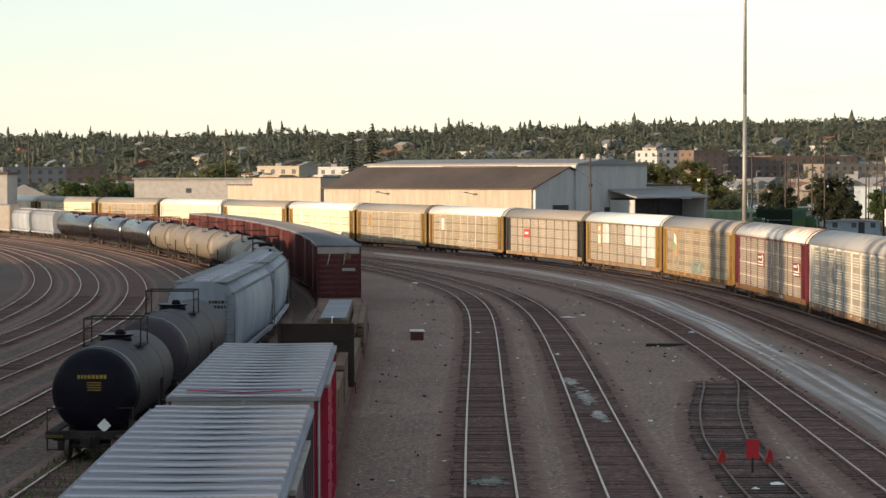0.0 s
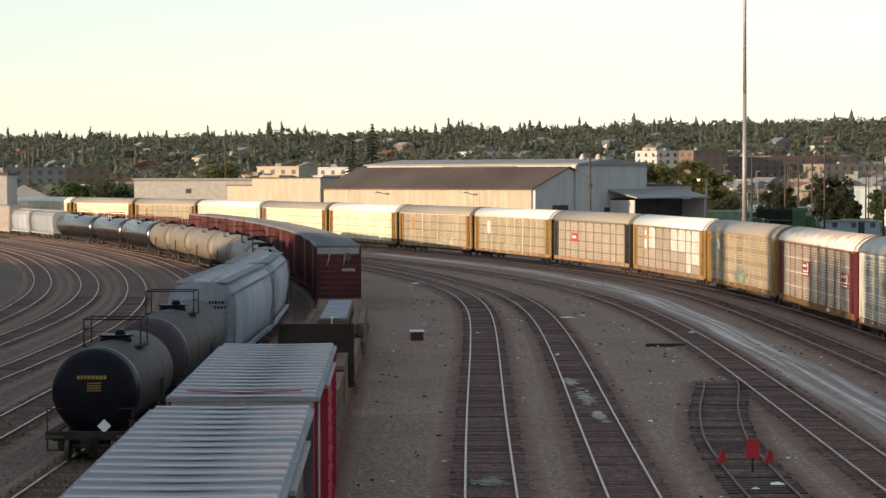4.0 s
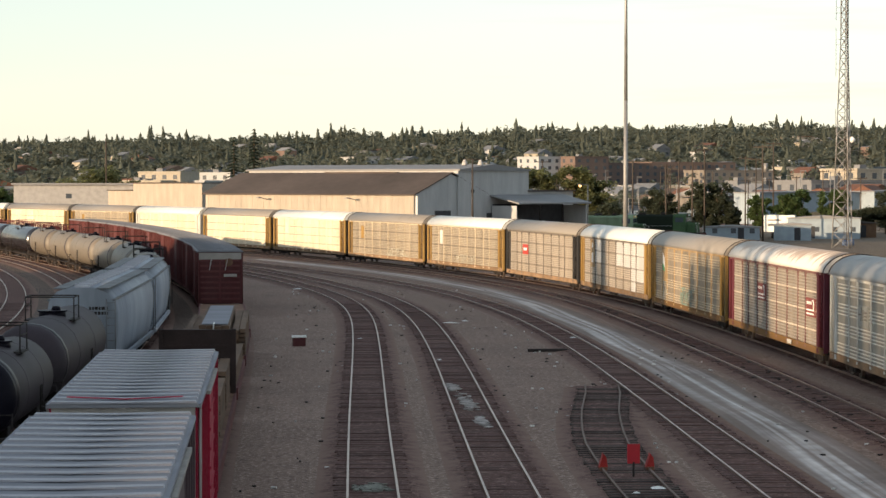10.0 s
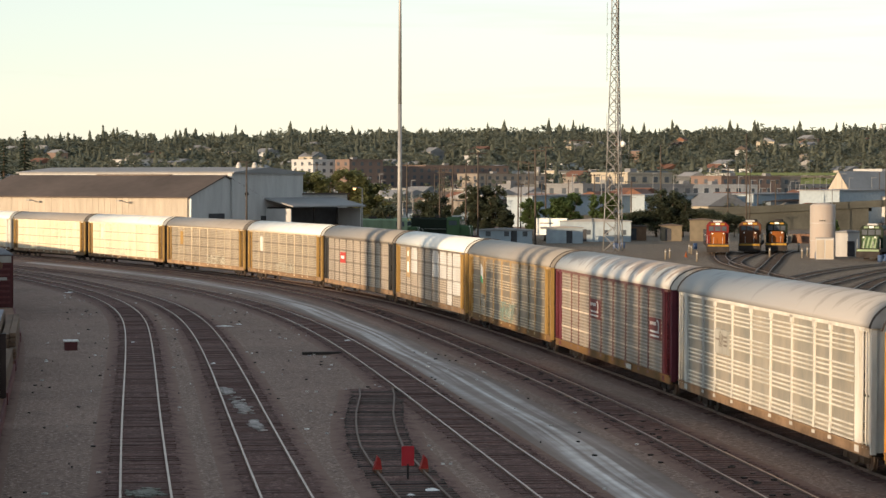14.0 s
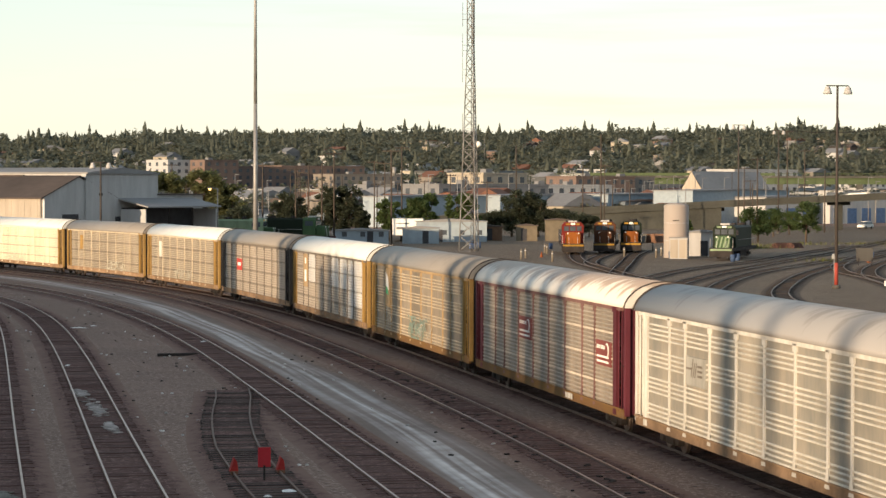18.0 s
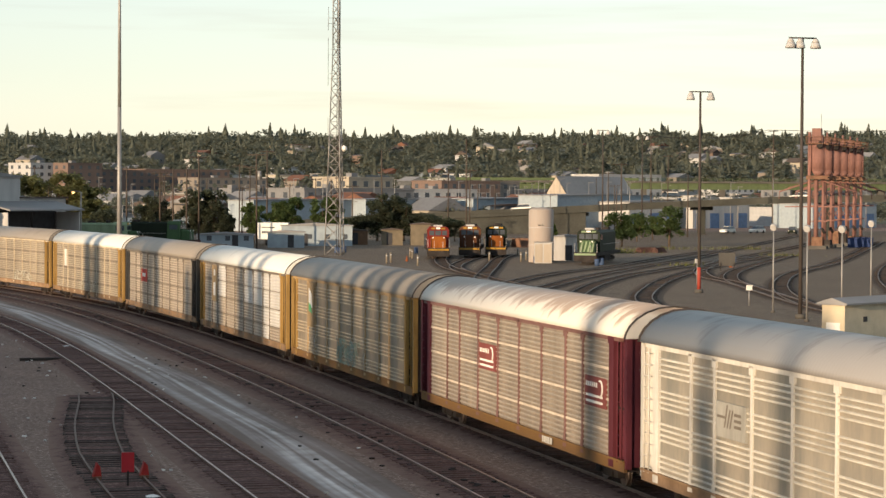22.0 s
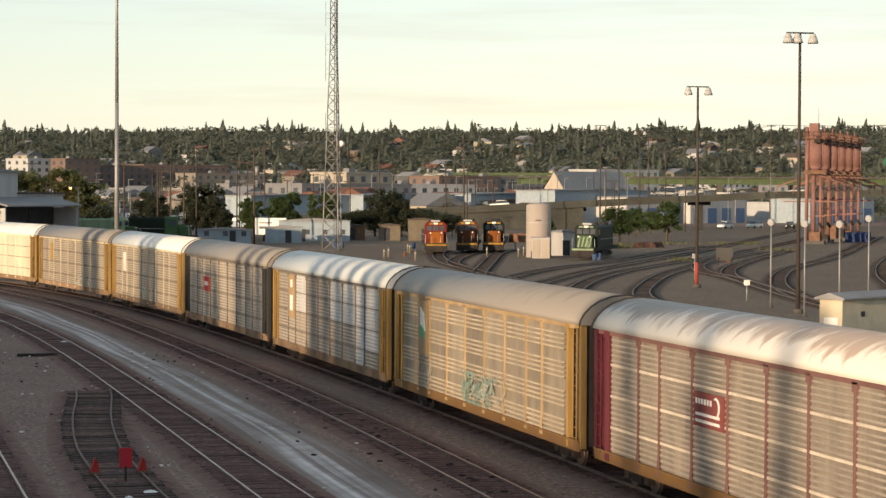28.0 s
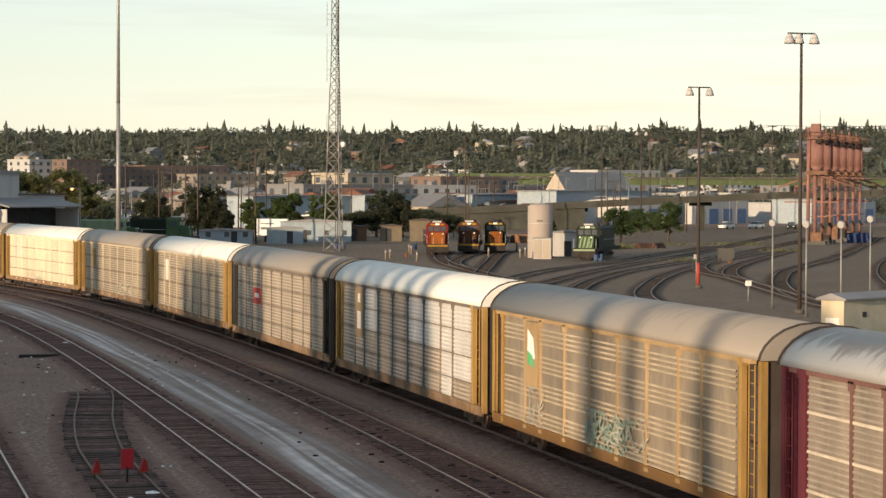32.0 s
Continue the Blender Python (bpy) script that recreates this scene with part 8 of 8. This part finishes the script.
# ---- small things round the engine yard ----
M_YWEED = mat("yellow_green_weeds", (0.085, 0.09, 0.035), 0.95, vary=0.3, rnd=0.4, island=True)
M_BOLLARD = mat("pale_bollard_paint", (0.19, 0.165, 0.13), 0.7, vary=0.3)
for i, (x, y) in enumerate(((72.2, 288.6), (73.9, 293.1), (82.3, 315.3), (81.2, 309.9), (73.9, 279.3), (88.2, 295.9), (100.0, 333.7), (101.3, 336.7), (100.1, 321.4), (94.7, 300.1), (91.7, 292.9))):
    bo = thing("bollard", pose(x, y, 0), "pale steel bollard standing beside the engines", "bollard", "yard bollards")
    part("post", shared("bollard", lambda: Mesh().tube((0, 0, 0), (0, 0, 1.25), 0.13, n=10).tube((0, 0, 1.25), (0, 0, 1.33), 0.13, 0.05, n=10), M_BOLLARD), None, bo)
    part("cap_band", shared("bollard_band", lambda: Mesh().tube((0, 0, 0.95), (0, 0, 1.1), 0.135, n=10), M_WALLG), None, bo)

M_DRUM = mat("blue_drum_paint", (0.05, 0.08, 0.15), 0.6, vary=0.3, rnd=0.4)
for i, (x, y) in enumerate(((77.2, 339.8), (77.0, 336.6), (79.1, 342.8), (88.4, 335.2), (96.4, 275.8), (98.5, 280.0), (92.9, 290.3), (118.5, 284.1))):
    du = thing("steel_drum", pose(x, y, 0), "dull blue steel drum on the yard gravel", "drum", "steel drums")
    part("drum_body", shared("drum_body", lambda: Mesh().tube((0, 0, 0), (0, 0, 0.9), 0.3, n=14), M_DRUM), None, du)
    for z in (0.28, 0.6):
        part("drum_hoop", shared("drum_hoop", lambda: Mesh().tube((0, 0, 0), (0, 0, 0.05), 0.315, n=14), M_DRUM), None, du, "", pose(0, 0, z))

bd = thing("notice_board", pose(106.5, 257.4, 0, 0, 0, -15), "grey tilted sheet-metal board on two legs", "board")
part("sheet", Mesh().box(-1.0, 1.0, -0.03, 0.03, 0.6, 2.2, pose(0, 0, 0, -12, 0, 0)), M_CONC, bd)
for s in (-0.8, 0.8):
    part("leg", Mesh().box(s - 0.04, s + 0.04, -0.04, 0.04, 0, 1.0), M_DARK, bd)
M_CONE = mat("faded_orange_cone", (0.26, 0.08, 0.03), 0.7)
for x, y in ((111.8, 269.1), (254.5, 505.6), (113.2, 273.3), (77.2, 297.5)):
    co = thing("traffic_cone", pose(x, y, 0), "faded orange traffic cone", "cone", "traffic cones")
    part("cone_body", shared("cone_body", lambda: Mesh().tube((0, 0, 0.04), (0, 0, 0.75), 0.18, 0.04, n=12), M_CONE), None, co)
    part("cone_foot", shared("cone_foot", lambda: Mesh().box(-0.22, 0.22, -0.22, 0.22, 0, 0.04), M_CONE), None, co)

for i, (x, y) in enumerate(((125.6, 336.9), (127.7, 336.6), (200.7, 415.7), (112.6, 319.8))):
    st = thing("tie_pile", pose(x, y, 0, 0, 0, 20 + 17 * i), "pile of old dark wooden sleepers", "timber", "timber piles")
    rng = random.Random(90 + i)
    for r in range(4):
        for k in range(6 - r):
            part("sleeper", shared("sleeper", lambda: Mesh().box(-1.3, 1.3, -0.12, 0.12, 0, 0.2), M_TIE), None, st, "", pose(rng.uniform(-0.2, 0.2), (k - 2.5 + r * 0.5) * 0.3, r * 0.205, 0, 0, rng.uniform(-3, 3)))

gr = Mesh()
rng = random.Random(44)
for x0, y0 in ((116.8, 331.5), (119.8, 337.6), (120.0, 334.3), (122.3, 337.3), (115.0, 331.7), (128.2, 350.3), (137.4, 356.5), (151.8, 354.8), (107.9, 274.1), (139.8, 316.1), (146.0, 355.5)):
    for _ in range(70):
        x, y, h, a = x0 + rng.gauss(0, 1.6), y0 + rng.gauss(0, 1.6), rng.uniform(0.2, 0.75), rng.uniform(0, 3.14)
        dx, dy = 0.09 * math.cos(a), 0.09 * math.sin(a)
        gr.add([(x - dx, y - dy, 0), (x + dx, y + dy, 0), (x + dy * 2, y - dx, h)], [(0, 1, 2)])
solid("dry_weeds", gr, M_YWEED, "yellow-green weeds beside the yard tracks", "weeds", kind="stuff")
glow = bpy.data.materials.new("sodium_lamp_glow")
glow.use_nodes = True
glow.node_tree.nodes["Principled BSDF"].inputs["Emission Color"].default_value = (1.0, 0.5, 0.12, 1)
glow.node_tree.nodes["Principled BSDF"].inputs["Emission Strength"].default_value = 1.3
sl = thing("street_lamp", pose(37.7, 330, 0), "street lamp with a lit orange head", "street lamp")
part("pole", Mesh().tube((0, 0, 0), (0, 0, 9.0), 0.12, 0.08, n=8).tube((0, 0, 9.0), (-0.9, -0.3, 9.15), 0.06, n=6), M_STEEL, sl)
hd = part("lamp_head", Mesh().box(-1.5, -0.8, -0.45, -0.15, 9.05, 9.2), M_STEEL, sl)
part("lamp_glass", Mesh().tube((-1.15, -0.3, 8.75), (-1.15, -0.3, 9.04), 0.14, 0.24, n=12), glow, hd, "lit orange lamp glass")
LINE_POLES = ((197.17, 524.14, 22.96), (239.9, 549.95, 25.57), (343.39, 609.98, 30.54))
for x, y, z in LINE_POLES[1:]:
    utility_pole(x, y, z, 1, 0.2, False, "tall wooden pole carrying the power lines")
for i, (a, b) in enumerate(zip(LINE_POLES, LINE_POLES[1:])):
    for o in (-1.2, 1.2):
        pts = [Vector(a).lerp(Vector(b), k / 10) + Vector((o, 0, -4.0 * (k / 10) * (1 - k / 10) * 1.2)) for k in range(11)]
        wr = Mesh()
        for p in pts:
            wr.v += [(p.x + 0.045, p.y, p.z), (p.x, p.y, p.z + 0.045), (p.x - 0.045, p.y, p.z), (p.x, p.y, p.z - 0.045)]
        for k in range(10):
            for q in range(4):
                wr.f.append((4 * k + q, 4 * k + (q + 1) % 4, 4 * k + 4 + (q + 1) % 4, 4 * k + 4 + q))
                wr.smooth.append(True)
        solid("power_line", wr, M_POLE, "thin dark power line hung between poles", "cable", "power lines")



# ---- what moves ----
def motions():
    times = list(range(0, 33))
    for j, th in CARS:
        walk(th, [(t, LINE["E"].car(train_s(t) + (j + 0.5) * CAR_L, TRUCK_HALF)) for t in times])
    for th, t0, x0 in DRIVEN:
        walk(th, [(t, ramp_pose(x0 - 10.4 * (t - t0))) for t in times])
    rolls = [i * 0.15 for i in range(214)] + [32.0]  # less than a quarter turn from row to row
    for w, y in WHEELS:
        walk(w, [(t, pose(0, y, WHEEL_Z, math.degrees((train_s(0) - train_s(t)) / 0.42), 0, 0)) for t in rolls])


motions()
